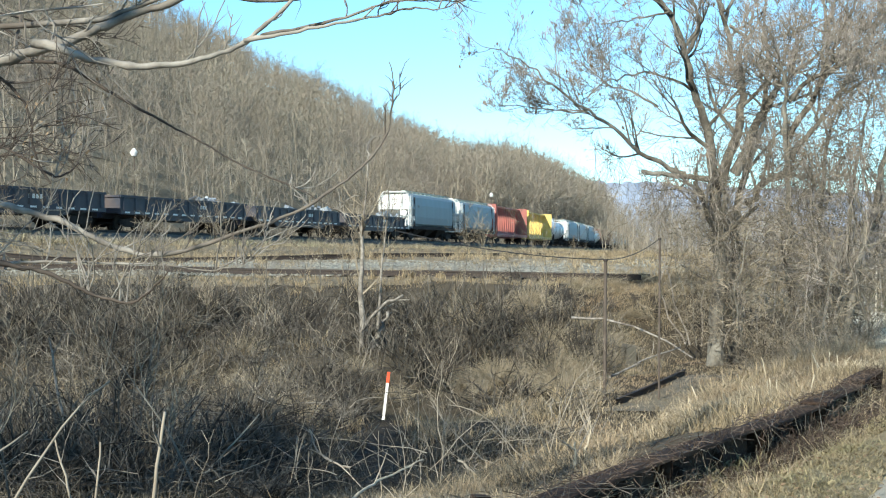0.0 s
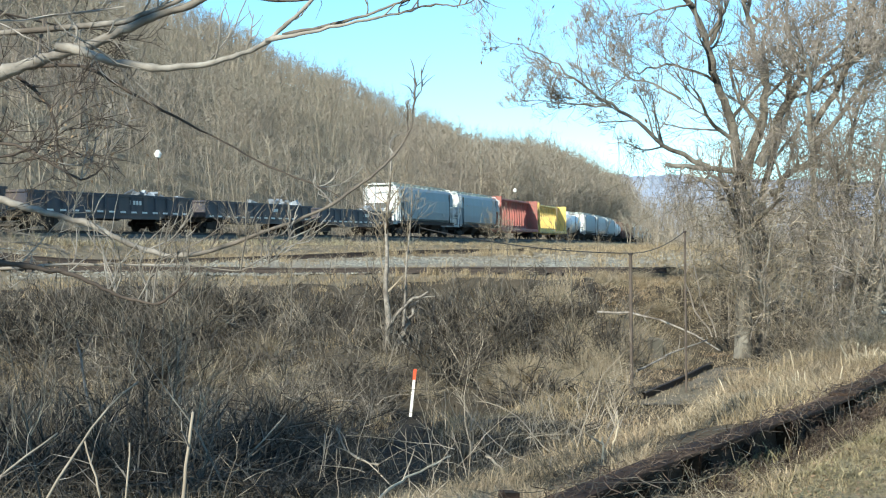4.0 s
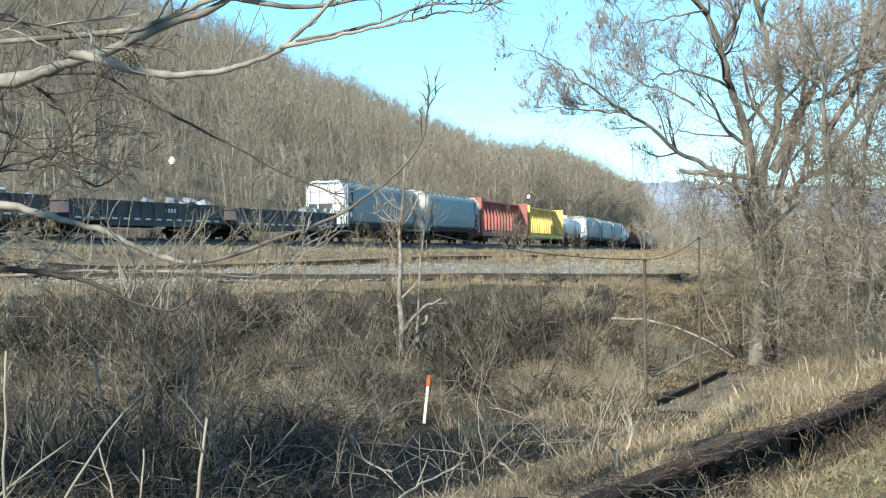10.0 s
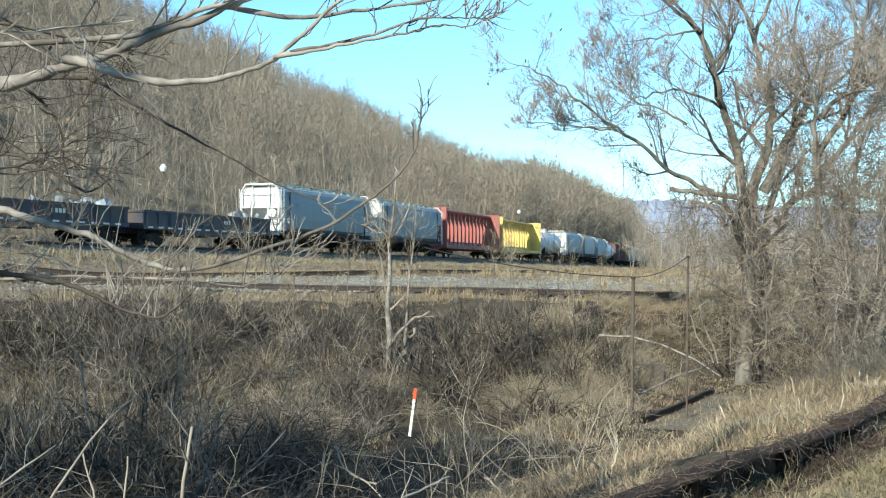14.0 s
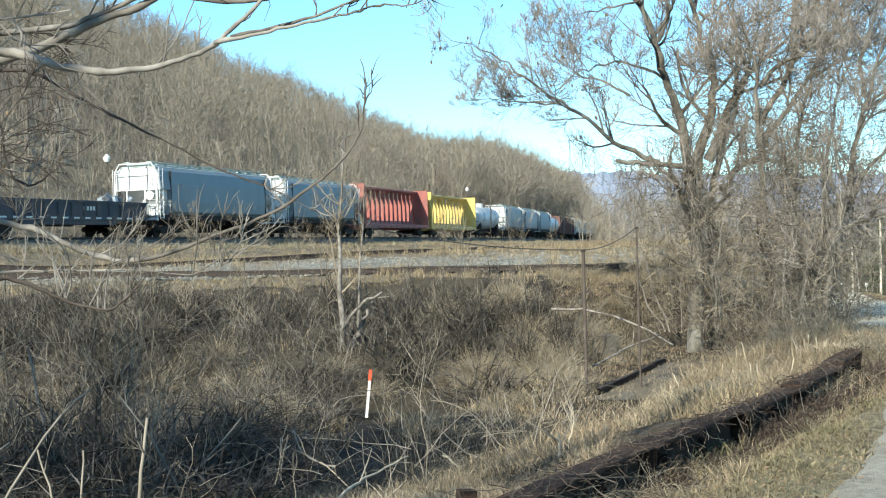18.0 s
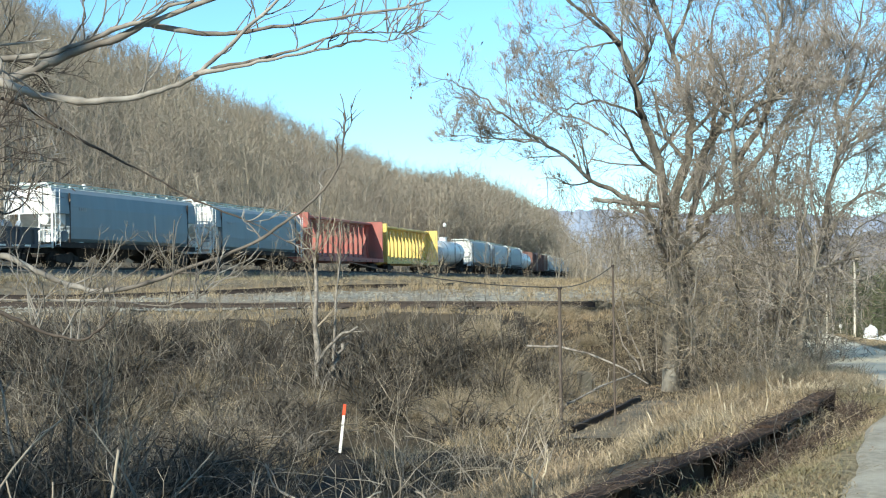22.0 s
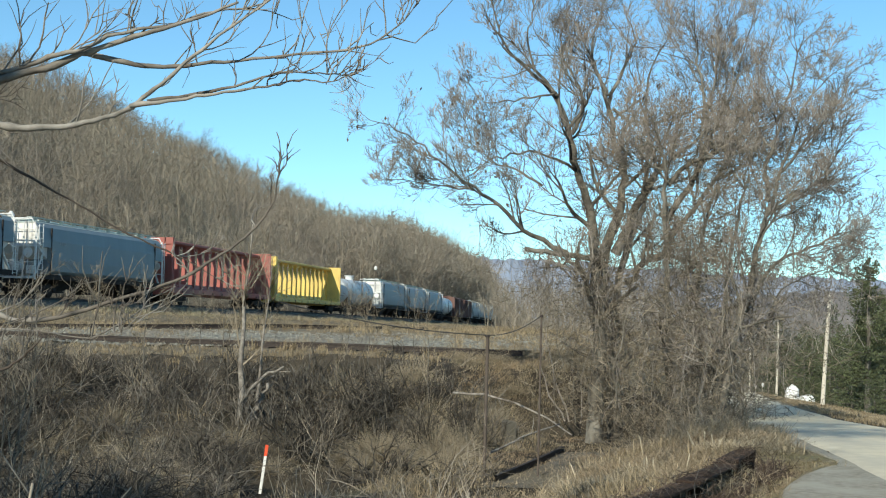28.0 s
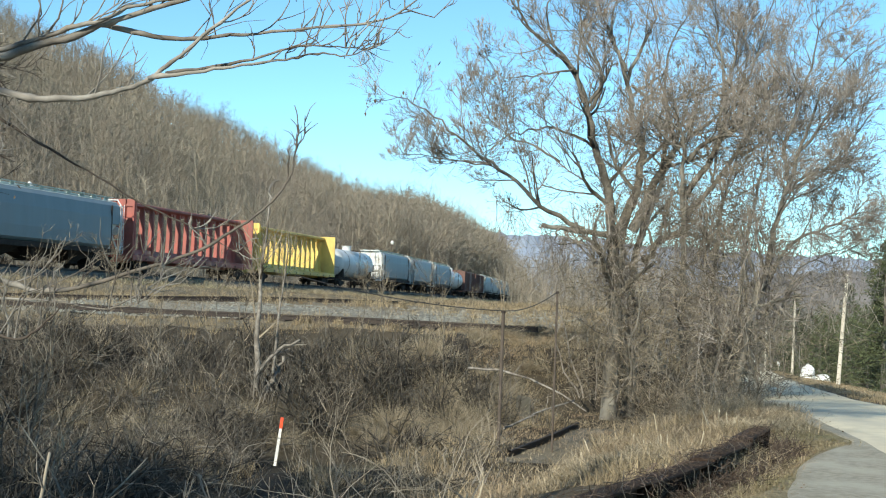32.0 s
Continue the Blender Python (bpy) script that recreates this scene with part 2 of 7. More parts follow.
# ---- mesh tools ----
class Geo:
    """Collects vertices and faces in arrays and turns them into one mesh."""

    def __init__(self):
        self.v, self.f3, self.f4, self.n = [], [], [], 0

    def add(self, v, f):
        v = np.asarray(v, float).reshape(-1, 3)
        f = np.asarray(f, int)
        (self.f3 if f.shape[1] == 3 else self.f4).append(f + self.n)
        self.v.append(v)
        self.n += len(v)
        return self

    def box(self, c, s, turn=None):
        """A box by its centre and full sizes, with small chamfers on its long edges left to the profile parts."""
        k = np.array([[x, y, z] for x in (-.5, .5) for y in (-.5, .5) for z in (-.5, .5)]) * s
        if turn is not None:
            k = k @ np.array(turn).T
        return self.add(k + c, [[0, 1, 3, 2], [4, 6, 7, 5], [0, 4, 5, 1], [2, 3, 7, 6], [0, 2, 6, 4], [1, 5, 7, 3]])

    def tube(self, pts, rad, sides=6, cap=True):
        p = np.asarray(pts, float)
        r = np.broadcast_to(np.asarray(rad, float), (len(p),))
        d = np.gradient(p, axis=0)
        d /= np.linalg.norm(d, axis=1)[:, None] + 1e-9
        up = np.eye(3)[np.argmin(np.abs(d).max(axis=0))][None]
        a = np.cross(d, up)
        a /= np.linalg.norm(a, axis=1)[:, None] + 1e-9
        b = np.cross(d, a)
        w = np.arange(sides) * 2 * np.pi / sides
        ring = p[:, None] + r[:, None, None] * (np.cos(w)[None, :, None] * a[:, None] + np.sin(w)[None, :, None] * b[:, None])
        i = np.arange(len(p) - 1)[:, None] * sides
        j = np.arange(sides)[None]
        k = (j + 1) % sides
        f = np.stack([i + j, i + k, i + sides + k, i + sides + j], -1).reshape(-1, 4)
        base = self.n
        self.add(ring.reshape(-1, 3), f)
        if cap and sides > 3:
            q = np.arange(1, sides - 1)
            for o in (0, (len(p) - 1) * sides):
                self.f3.append(np.stack([0 * q + o, q + o, q + 1 + o], -1) + base)
        return self

    def prism(self, outline, axis, a, b):
        """An outline in the two other axes, drawn out from a to b along axis (0, 1 or 2)."""
        o = np.asarray(outline, float)
        n = len(o)
        rest = [k for k in range(3) if k != axis]
        v = np.zeros((2 * n, 3))
        v[:n, rest], v[n:, rest] = o, o
        v[:n, axis], v[n:, axis] = a, b
        j = np.arange(n)
        base = self.n
        self.add(v, np.stack([j, (j + 1) % n, n + (j + 1) % n, n + j], -1))
        q = np.arange(1, n - 1)
        for s in (0, n):
            self.f3.append(np.stack([0 * q + s, q + s, q + 1 + s], -1) + base)
        return self

    def mesh(self, name, mat, smooth=False):
        v = np.concatenate(self.v)
        f3 = np.concatenate(self.f3) if self.f3 else np.zeros((0, 3), int)
        f4 = np.concatenate(self.f4) if self.f4 else np.zeros((0, 4), int)
        me = bpy.data.meshes.new(name)
        me.vertices.add(len(v))
        me.vertices.foreach_set("co", v.astype(np.float32).ravel())
        loops = np.concatenate([f3.ravel(), f4.ravel()]).astype(np.int32)
        me.loops.add(len(loops))
        me.loops.foreach_set("vertex_index", loops)
        size = np.concatenate([np.full(len(f3), 3), np.full(len(f4), 4)])
        start = np.concatenate([[0], np.cumsum(size)[:-1]]).astype(np.int32)
        me.polygons.add(len(size))
        me.polygons.foreach_set("loop_start", start)
        me.polygons.foreach_set("use_smooth", np.full(len(size), smooth))
        me.update(calc_edges=True)
        me.validate()
        if mat:
            me.materials.append(mat)
        return me


def part(name, geo, mat, parent=None, label="", smooth=False):
    """One mesh object, under a thing or a part if one is given."""
    ob = new(name, geo.mesh(name, mat, smooth) if isinstance(geo, Geo) else geo)
    if parent is not None:
        ob.parent = parent
    return tagged(ob, label)


def thing(name, label, category, group="", at=None):
    ob = new(name)
    tagged(ob, label, category, group)
    if at is not None:
        ob.matrix_basis = at
    return ob


def hash_noise(x, y, seed=0):
    """Smooth value noise in the plane, 0 to 1."""
    xi, yi = np.floor(x), np.floor(y)
    fx, fy = x - xi, y - yi
    fx, fy = fx * fx * (3 - 2 * fx), fy * fy * (3 - 2 * fy)

    def h(i, j):
        s = np.sin(i * 127.1 + j * 311.7 + seed * 74.7) * 43758.5453
        return s - np.floor(s)
    return (h(xi, yi) * (1 - fx) + h(xi + 1, yi) * fx) * (1 - fy) + (h(xi, yi + 1) * (1 - fx) + h(xi + 1, yi + 1) * fx) * fy


def smooth(a, b, x):
    t = np.clip((x - a) / (b - a), 0, 1)
    return t * t * (3 - 2 * t)


# ---- plan: main line, road, ground heights (z = 0 is the roadside at the camera) ----
def main_line():
    """Centre line of the main track as a table of distance, x, y, rail height, heading."""
    s = np.arange(-150.0, 900.0, 1.0)
    c = np.clip(s, -150, 300)
    th = 0.27525 - 8.562e-4 * c + 2.347e-6 * c * c
    x, y = np.cumsum(np.sin(th)), np.cumsum(np.cos(th))
    o = 150
    x, y = x - x[o] - 3.14 - 1.5 * math.cos(0.275), y - y[o] + 119.34 + 1.5 * math.sin(0.275)
    z = 1.6 + 0.86 - 0.00395 * np.clip(s, -150, 500)
    return s, x, y, z, th


LINE = main_line()


def on_line(s):
    return [float(np.interp(s, LINE[0], k)) for k in LINE[1:]]


def beam_x(y):
    """Plan line of the rusted beam along the roadside."""
    return np.interp(y, [2, 5.6, 6.5, 7.0, 8.6, 10.2, 11.75, 13.4, 14.6, 16, 24, 36], [-2.6, -.7, .1, .5, 1.45, 2.45, 3.4, 4.3, 4.9, 5.6, 8.2, 10.4])


ROAD_Y = [-60, 0, 4, 7.5, 11.1, 12.3, 13.4, 14.5, 15.3, 17, 19.2, 23.7, 27, 30, 40, 60, 105, 160, 260]
ROAD_L = [-14, 0.9, 1.5, 2.3, 3.9, 4.4, 4.9, 5.6, 6.2, 6.55, 6.95, 8.2, 9.0, 9.8, 12.1, 17.2, 31.0, 48.0, 78]    # left edge of the asphalt
ROAD_R = [-8, 7.5, 8.0, 8.4, 8.8, 8.95, 9.1, 9.25, 9.4, 9.7, 10.1, 10.9, 11.6, 12.4, 15.5, 21.8, 36.4, 54.4, 86]   # right edge
MAIN_L = [-12, 4.4, 4.7, 5.0, 5.45, 5.65, 5.8, 6.0, 6.2, 6.55, 6.95, 8.2, 9.0, 9.8, 12.1, 17.2, 31.0, 48.0, 78]   # left edge of the through road, past the pull-off


def road_z(y):
    return np.where(y > 18, -0.043 * (np.minimum(y, 150) - 18), 0.0) * smooth(14, 24, y)


SPUR = ([-7.0, -2.0, 2.0, 4.35, 5.6, 6.95, 7.4, 7.1], [12, 17, 21.5, 26.0, 29.0, 32.6, 36, 44])   # centre line of the old spur: x, y


def ground_z(x, y):
    x, y = np.asarray(x, float), np.asarray(y, float)
    e, r = np.interp(y, ROAD_Y, ROAD_L), np.interp(y, ROAD_Y, ROAD_R)
    # the cut with the old spur, and the yard beyond it
    cut = np.interp(y, [-30, 2, 5, 10, 15, 20, 27, 31, 36, 40, 43, 47, 54, 60, 200, 600],
                    [0, 0, -0.25, -0.7, -1.35, -1.75, -1.9, -1.45, -0.35, 0.3, 0.58, 0.66, 1.02, 1.22, 0.75, -0.8])
    bump = (hash_noise(x * 0.35, y * 0.35, 1) - 0.5) * 0.5 + (hash_noise(x * 1.1, y * 1.1, 2) - 0.5) * 0.22
    calm = smooth(39, 43, y) * 0.85
    cut = cut + bump * (1 - calm)
    rz = road_z(y)
    side = smooth(0.0, 1.0, (e - x - 0.6) / np.interp(y, [36, 44], [5.9, 2.6]))
    z = rz * (1 - side) + cut * side
    z = z + (hash_noise(x * 2.2, y * 2.2, 5) - 0.5) * 0.1 * smooth(0.3, 1.2, e - x)
    # bed of the old spur in the cut
    sx = np.interp(y, SPUR[1], SPUR[0])
    dist = np.abs(x - sx) * 0.93
    carve = smooth(4.2, 1.7, dist) * smooth(12, 18, y) * smooth(40, 36.5, y)
    z = z * (1 - carve) + (-1.58 + 0.02 * hash_noise(x * 3, y * 3, 9)) * carve
    # bank on the right side of the road falls away
    z = np.where(x > r, rz - 0.12 * np.clip(x - r - 1.0, 0, 12) * smooth(20, 40, y) - 0.3 * smooth(0.6, 1.6, x - r) * smooth(20, 30, y), z)
    # hollow along the face of the roadside beam
    bx = beam_x(y)
    z = z - 0.17 * smooth(-0.2, 0.05, x - bx) * smooth(0.85, 0.3, x - bx) * smooth(6.2, 7.2, y) * smooth(15.6, 14.6, y)
    # bed of the main track
    xt, zt = np.interp(y, LINE[2], LINE[1]), np.interp(y, LINE[2], LINE[3])
    q = (x - xt) * 0.965
    toe = zt - 0.75
    bed = smooth(9.0, 3.2, q)
    z = np.where(q < 9.0, z * (1 - bed) + toe * bed, z)
    z = np.where(q < -3, toe - 0.25 * smooth(3, 6, -q), z)
    # wooded hill beyond the track
    crest = np.interp(y, [-200, 60, 150, 290, 330, 380, 450, 540, 640, 760], [70, 100, 98, 84, 76, 66, 54, 46, 36, 10])
    up = np.clip(0.53 * (-q - 8), 0, None)
    k = 7.0
    hill = -k * np.log(np.exp(-np.clip(up, 0, 300) / k) + np.exp(-crest / k)) + k * np.log1p(np.exp(-crest / k))
    hill = hill + (hash_noise(x / 23, y / 23, 3) - 0.5) * 6 * smooth(20, 60, -q)
    z = np.where(q < -8, z + np.clip(hill, 0, None), z)
    # the valley floor falls gently away
    far = np.hypot(x, y)
    z = z - 4 * smooth(140, 260, far) * np.where((q > 12) & (y > 0), 1, 0)
    return z


# ---- ground ----
def build_ground():
    ang = np.radians(np.concatenate([np.arange(-36, 40, 0.3), np.arange(40, 324, 4.0)]))
    rad = 0.6 * 1.026 ** np.arange(0, 349)
    a, r = np.meshgrid(ang, rad)
    x, y = r * np.sin(a), r * np.cos(a)
    z = ground_z(x, y)
    n, m = x.shape
    i, j = np.meshgrid(np.arange(n - 1), np.arange(m), indexing="ij")
    k = (j + 1) % m
    f = np.stack([i * m + j, i * m + k, (i + 1) * m + k, (i + 1) * m + j], -1).reshape(-1, 4)[:, ::-1]
    g = Geo().add(np.stack([x, y, z], -1), f)
    c = np.arange(1, m - 1)
    g.f3.append(np.stack([0 * c, c, c + 1], -1))
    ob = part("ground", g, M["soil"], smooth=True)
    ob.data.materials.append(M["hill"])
    c = np.zeros(len(ob.data.polygons) * 3)
    ob.data.polygons.foreach_get("center", c)
    c = c.reshape(-1, 3)
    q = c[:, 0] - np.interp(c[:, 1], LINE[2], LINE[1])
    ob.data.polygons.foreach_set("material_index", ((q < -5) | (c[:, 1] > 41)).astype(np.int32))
    tagged(ob, "dry brown winter ground with leaf litter", "ground", kind="structure")


def strip(name, xl, xr, ys, lift, mat, label, category, cross=6, wobble=0.0):
    """A sheet between two edges along y, lying a little above the ground."""
    g = Geo()
    t = np.linspace(0, 1, cross)
    ys = np.asarray(ys, float)
    x = xl(ys)[:, None] * (1 - t) + xr(ys)[:, None] * t
    y = np.broadcast_to(ys[:, None], x.shape)
    if wobble:
        x = x + (hash_noise(x * 0.8, y * 0.8, 11) - 0.5) * wobble
    z = ground_z(x, y) + lift
    z[:, 0] -= lift * 1.6
    z[:, -1] -= lift * 1.6
    n, m = x.shape
    i, j = np.meshgrid(np.arange(n - 1), np.arange(m - 1), indexing="ij")
    f = np.stack([i * m + j, i * m + j + 1, (i + 1) * m + j + 1, (i + 1) * m + j], -1).reshape(-1, 4)
    g.add(np.stack([x, y, z], -1), f)
    return tagged(part(name, g, mat, smooth=True), label, category, kind="structure")


def rail_outline(s):
    """Cross-section of a flat-bottomed rail, 0.17 high, shifted sideways by s."""
    return [(s - .07, 0), (s + .07, 0), (s + .07, .02), (s + .012, .04), (s + .012, .125), (s + .036, .14), (s + .036, .17), (s - .036, .17), (s - .036, .14), (s - .012, .125), (s - .012, .04), (s - .07, .02)]


def sweep(g, pts, outline):
    """Draws an outline (sideways, up) along a line of points."""
    p = np.asarray(pts, float)
    d = np.gradient(p, axis=0)
    d /= np.linalg.norm(d[:, :2], axis=1)[:, None]
    side = np.stack([d[:, 1], -d[:, 0], 0 * d[:, 0]], -1)
    o = np.asarray(outline)
    v = p[:, None] + side[:, None] * o[None, :, :1] + np.array([0, 0, 1.0]) * o[None, :, 1:]
    n, m = len(p), len(o)
    i, j = np.meshgrid(np.arange(n - 1), np.arange(m), indexing="ij")
    k = (j + 1) % m
    g.add(v.reshape(-1, 3), np.stack([i * m + j, i * m + k, (i + 1) * m + k, (i + 1) * m + j], -1).reshape(-1, 4))
    return g


TIE = None


def build_track(name, xy, label, height=None, lift=0.0, ties=True, far_ties=9999):
    """Two rails and their ties along a plan line."""
    global TIE
    xy = np.asarray(xy, float)
    seg = np.concatenate([[0], np.cumsum(np.hypot(*np.diff(xy, axis=0).T))])
    s = np.arange(0, seg[-1], 1.0)
    x, y = np.interp(s, seg, xy[:, 0]), np.interp(s, seg, xy[:, 1])
    for _ in range(6):
        x[1:-1], y[1:-1] = (x[:-2] + 2 * x[1:-1] + x[2:]) / 4, (y[:-2] + 2 * y[1:-1] + y[2:]) / 4
    z = ground_z(x, y) if height is None else height(y)
    if height is None:
        z = np.convolve(np.pad(z, 3, "edge"), np.ones(7) / 7, "valid")
    p = np.stack([x, y, z + lift], -1)
    tr = thing(name, label, "railway track")
    tr["kind"] = "structure"
    for sd in (-0.754, 0.754):
        part("rail", sweep(Geo(), p, rail_outline(sd)), M["rail"], tr)
    if ties:
        if TIE is None:
            TIE = Geo().prism([(-1.28, -.13), (-1.28, -.02), (-1.26, 0), (1.26, 0), (1.28, -.02), (1.28, -.13)], 1, -.115, .115).mesh("tie", M["tie"])
        d = np.gradient(p, axis=0)
        L = np.concatenate([[0], np.cumsum(np.hypot(*np.diff(p[:, :2], axis=0).T))])
        for q in np.arange(0.3, min(L[-1], far_ties), 0.6):
            ob = new("tie", TIE)
            a = math.atan2(np.interp(q, L, d[:, 1]), np.interp(q, L, d[:, 0]))
            ob.parent = tr
            ob.matrix_basis = pose(*[float(np.interp(q, L, p[:, k])) for k in range(3)], 0, 0, math.degrees(a) - 90)
    return tr


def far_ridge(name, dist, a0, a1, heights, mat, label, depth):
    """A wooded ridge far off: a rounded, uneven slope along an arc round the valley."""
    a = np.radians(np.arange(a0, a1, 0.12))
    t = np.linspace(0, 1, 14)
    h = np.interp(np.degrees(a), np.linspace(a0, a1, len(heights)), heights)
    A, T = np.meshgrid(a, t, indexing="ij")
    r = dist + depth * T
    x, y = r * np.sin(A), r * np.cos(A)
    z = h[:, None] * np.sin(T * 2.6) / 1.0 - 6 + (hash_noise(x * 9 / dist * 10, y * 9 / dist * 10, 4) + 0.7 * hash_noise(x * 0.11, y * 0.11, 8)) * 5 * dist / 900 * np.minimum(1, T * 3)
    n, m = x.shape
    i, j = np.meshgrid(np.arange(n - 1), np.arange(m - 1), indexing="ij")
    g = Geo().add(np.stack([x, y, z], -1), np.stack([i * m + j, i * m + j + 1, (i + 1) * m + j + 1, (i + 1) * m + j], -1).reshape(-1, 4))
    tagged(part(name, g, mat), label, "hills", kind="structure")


def build_setting():
    build_ground()
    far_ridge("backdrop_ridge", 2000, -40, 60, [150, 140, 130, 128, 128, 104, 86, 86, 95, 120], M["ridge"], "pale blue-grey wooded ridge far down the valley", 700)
    far_ridge("backdrop_hill", 560, 13.5, 60, [4, 22, 28, 32, 34, 36, 38, 40, 42], M["ridge_near"], "grey-brown wooded valley side", 160)
    ys = np.concatenate([np.arange(-20, 40, 0.5), np.arange(40, 150, 2.0)])
    strip("road", lambda y: np.interp(y, ROAD_Y, MAIN_L), lambda y: np.interp(y, ROAD_Y, ROAD_R), ys, 0.05, M["pale_road"], "narrow sun-bleached grey road", "road", 14, 0.12)
    near = ys[ys < 22]
    strip("pull_off", lambda y: np.interp(y, ROAD_Y, ROAD_L), lambda y: np.interp(y, ROAD_Y, MAIN_L) + 0.25, near, 0.03, M["asphalt"], "worn grey asphalt pull-off beside the road", "pavement", 16, 0.34)
    strip("verge", lambda y: beam_x(np.maximum(y, 2)) - 0.2, lambda y: np.interp(y, ROAD_Y, ROAD_L) + 0.15, np.arange(-14, 27, 0.4), 0.012, M["turf"], "tan dry turf verge between the beam and the asphalt", "verge", 12, 0.15)
    strip("yard_gravel", lambda y: np.interp(y, [43, 46, 50, 56], [-9, -10, -14, -16]), lambda y: np.interp(y, [43, 46, 50, 56], [8, 9.5, 8.5, 5]), np.arange(45.6, 53.5, 0.5), 0.04, M["gravel"], "grey crushed stone between the yard tracks", "gravel", 50, 1.5)
    rng = np.random.default_rng(17)
    stones = Geo()
    y = rng.uniform(45.2, 55.5, 5200)
    x = rng.uniform(-0.36, 0.19, 5200) * y
    z = ground_z(x, y) + 0.03
    shape = np.array([(-1, -.6, 0), (.7, -.9, 0), (1, .6, 0), (-.5, 1, 0), (-.2, 0, .9), (.3, .1, .8)])
    faces = np.array([[0, 1, 4], [1, 5, 4], [1, 2, 5], [2, 3, 5], [3, 4, 5], [3, 0, 4]])
    for k in range(len(x)):
        a, r = rng.uniform(0, 6.28), rng.uniform(.03, .085)
        c, q = math.cos(a) * r, math.sin(a) * r
        stones.add(np.stack([shape[:, 0] * c - shape[:, 1] * q + x[k], shape[:, 0] * q + shape[:, 1] * c + y[k], shape[:, 2] * r * .8 + z[k]], -1), faces)
    tagged(part("loose_stones", stones, M["gravel"]), "loose pale ballast stones between the yard tracks", "gravel", kind="stuff")
    # stone bed of the main track
    s = np.arange(-120, 560, 4.0)
    bed = np.array([on_line(q)[:3] for q in s]) - [0, 0, 0.17]
    g = sweep(Geo(), bed, [(-4.0, -0.95), (-1.8, -0.05), (-1.5, 0), (1.5, 0), (1.8, -0.05), (4.0, -0.95)])
    tagged(part("ballast_bed", g, M["dirty"]), "raised grey stone bed under the main track", "gravel", kind="structure")
    main = np.array([on_line(q)[:2] for q in np.arange(-110, 520, 5.0)])
    build_track("main_track", main, "main track with rusty rails on a stone bed", height=lambda y: np.interp(y, LINE[2], LINE[3]) - 0.17, far_ties=170)
    build_track("yard_track", [(-44, 58), (-15, 50), (-2, 46), (7.2, 42.6)], "disused yard track with dark rusty rails in gravel", lift=0.02)
    build_track("yard_track", [(-46, 47), (-20, 52.5), (-8, 56.5), (0, 62), (8, 78), (14, 100), (22, 135), (32, 180), (40, 220)], "dark rusty yard track curving away beside the main line", lift=0.02, far_ties=90)
    strip("spur_bed", lambda y: np.interp(y, SPUR[1], SPUR[0]) - 0.95, lambda y: np.interp(y, SPUR[1], SPUR[0]) + 0.95, np.arange(25, 32.2, 0.4), 0.02, M["dirty"], "dirty stone bed of the overgrown spur", "gravel", 8, 0.5)
    build_track("spur_track", [(4.2, 25.7)] + list(zip(*SPUR))[4:6], "overgrown spur track at the bottom of the cut", height=lambda y: -1.6 + 0 * y)


build_setting()


# ---- the freight train ----
def bogies(car, half, spin=False):
    """Two trucks at +-half, each with side frames, a bolster and two wheelsets."""
    for sx in (-half, half):
        fr = Geo()
        for sy in (-1.02, 1.02):
            fr.prism([(sx - 1.25, .42), (sx - 1.1, .62), (sx - .5, .68), (sx + .5, .68), (sx + 1.1, .62), (sx + 1.25, .42), (sx + .95, .36), (sx + .45, .22), (sx - .45, .22), (sx - .95, .36)], 1, sy - .07, sy + .07)
            for b in (-.89, .89):
                fr.box((sx + b, sy, .46), (.3, .26, .28))
            for k in (-.18, 0, .18):
                fr.tube([(sx + k, sy, .3), (sx + k, sy, .6)], .07, 6)
        fr.box((sx, 0, .62), (.4, 2.2, .24))
        frame_part = part("truck_frame", fr, M["truck"], car)
        for b in (-.89, .89):
            w = Geo().tube([(0, -1.0, 0), (0, 1.0, 0)], .08, 8)
            for sy in (-.76, .76):
                w.tube([(0, sy - .06, 0), (0, sy + .06, 0)], .42, 20)
                w.box((0, sy + math.copysign(.07, sy), 0), (.5, .02, .1))
            o = part("wheelset", w, M["truck"], frame_part)
            o.matrix_basis = pose(sx + b, 0, .42)


def coupler(car, L):
    for s in (-1, 1):
        x = s * L / 2
        part("coupler", Geo().prism([(x, -.08), (x + s * .5, -.08), (x + s * .52, -.16), (x + s * .68, -.14), (x + s * .68, .14), (x + s * .52, .16), (x + s * .5, .08), (x, .08)], 2, .77, .99), M["truck"], car)


def ladder(g, x, y, z0, z1, w, along="y", r=.022):
    """Two rails and rungs in a plane across the car or along it."""
    ax = np.array([0, 1, 0]) if along == "y" else np.array([1, 0, 0])
    p = np.array([x, y, 0.0])
    for s in (-.5, .5):
        g.tube([p + ax * w * s + [0, 0, z0], p + ax * w * s + [0, 0, z1]], r, 5)
    for z in np.arange(z0 + .1, z1, .36):
        g.tube([p - ax * w * .5 + [0, 0, z], p + ax * w * .5 + [0, 0, z]], r * .8, 5)


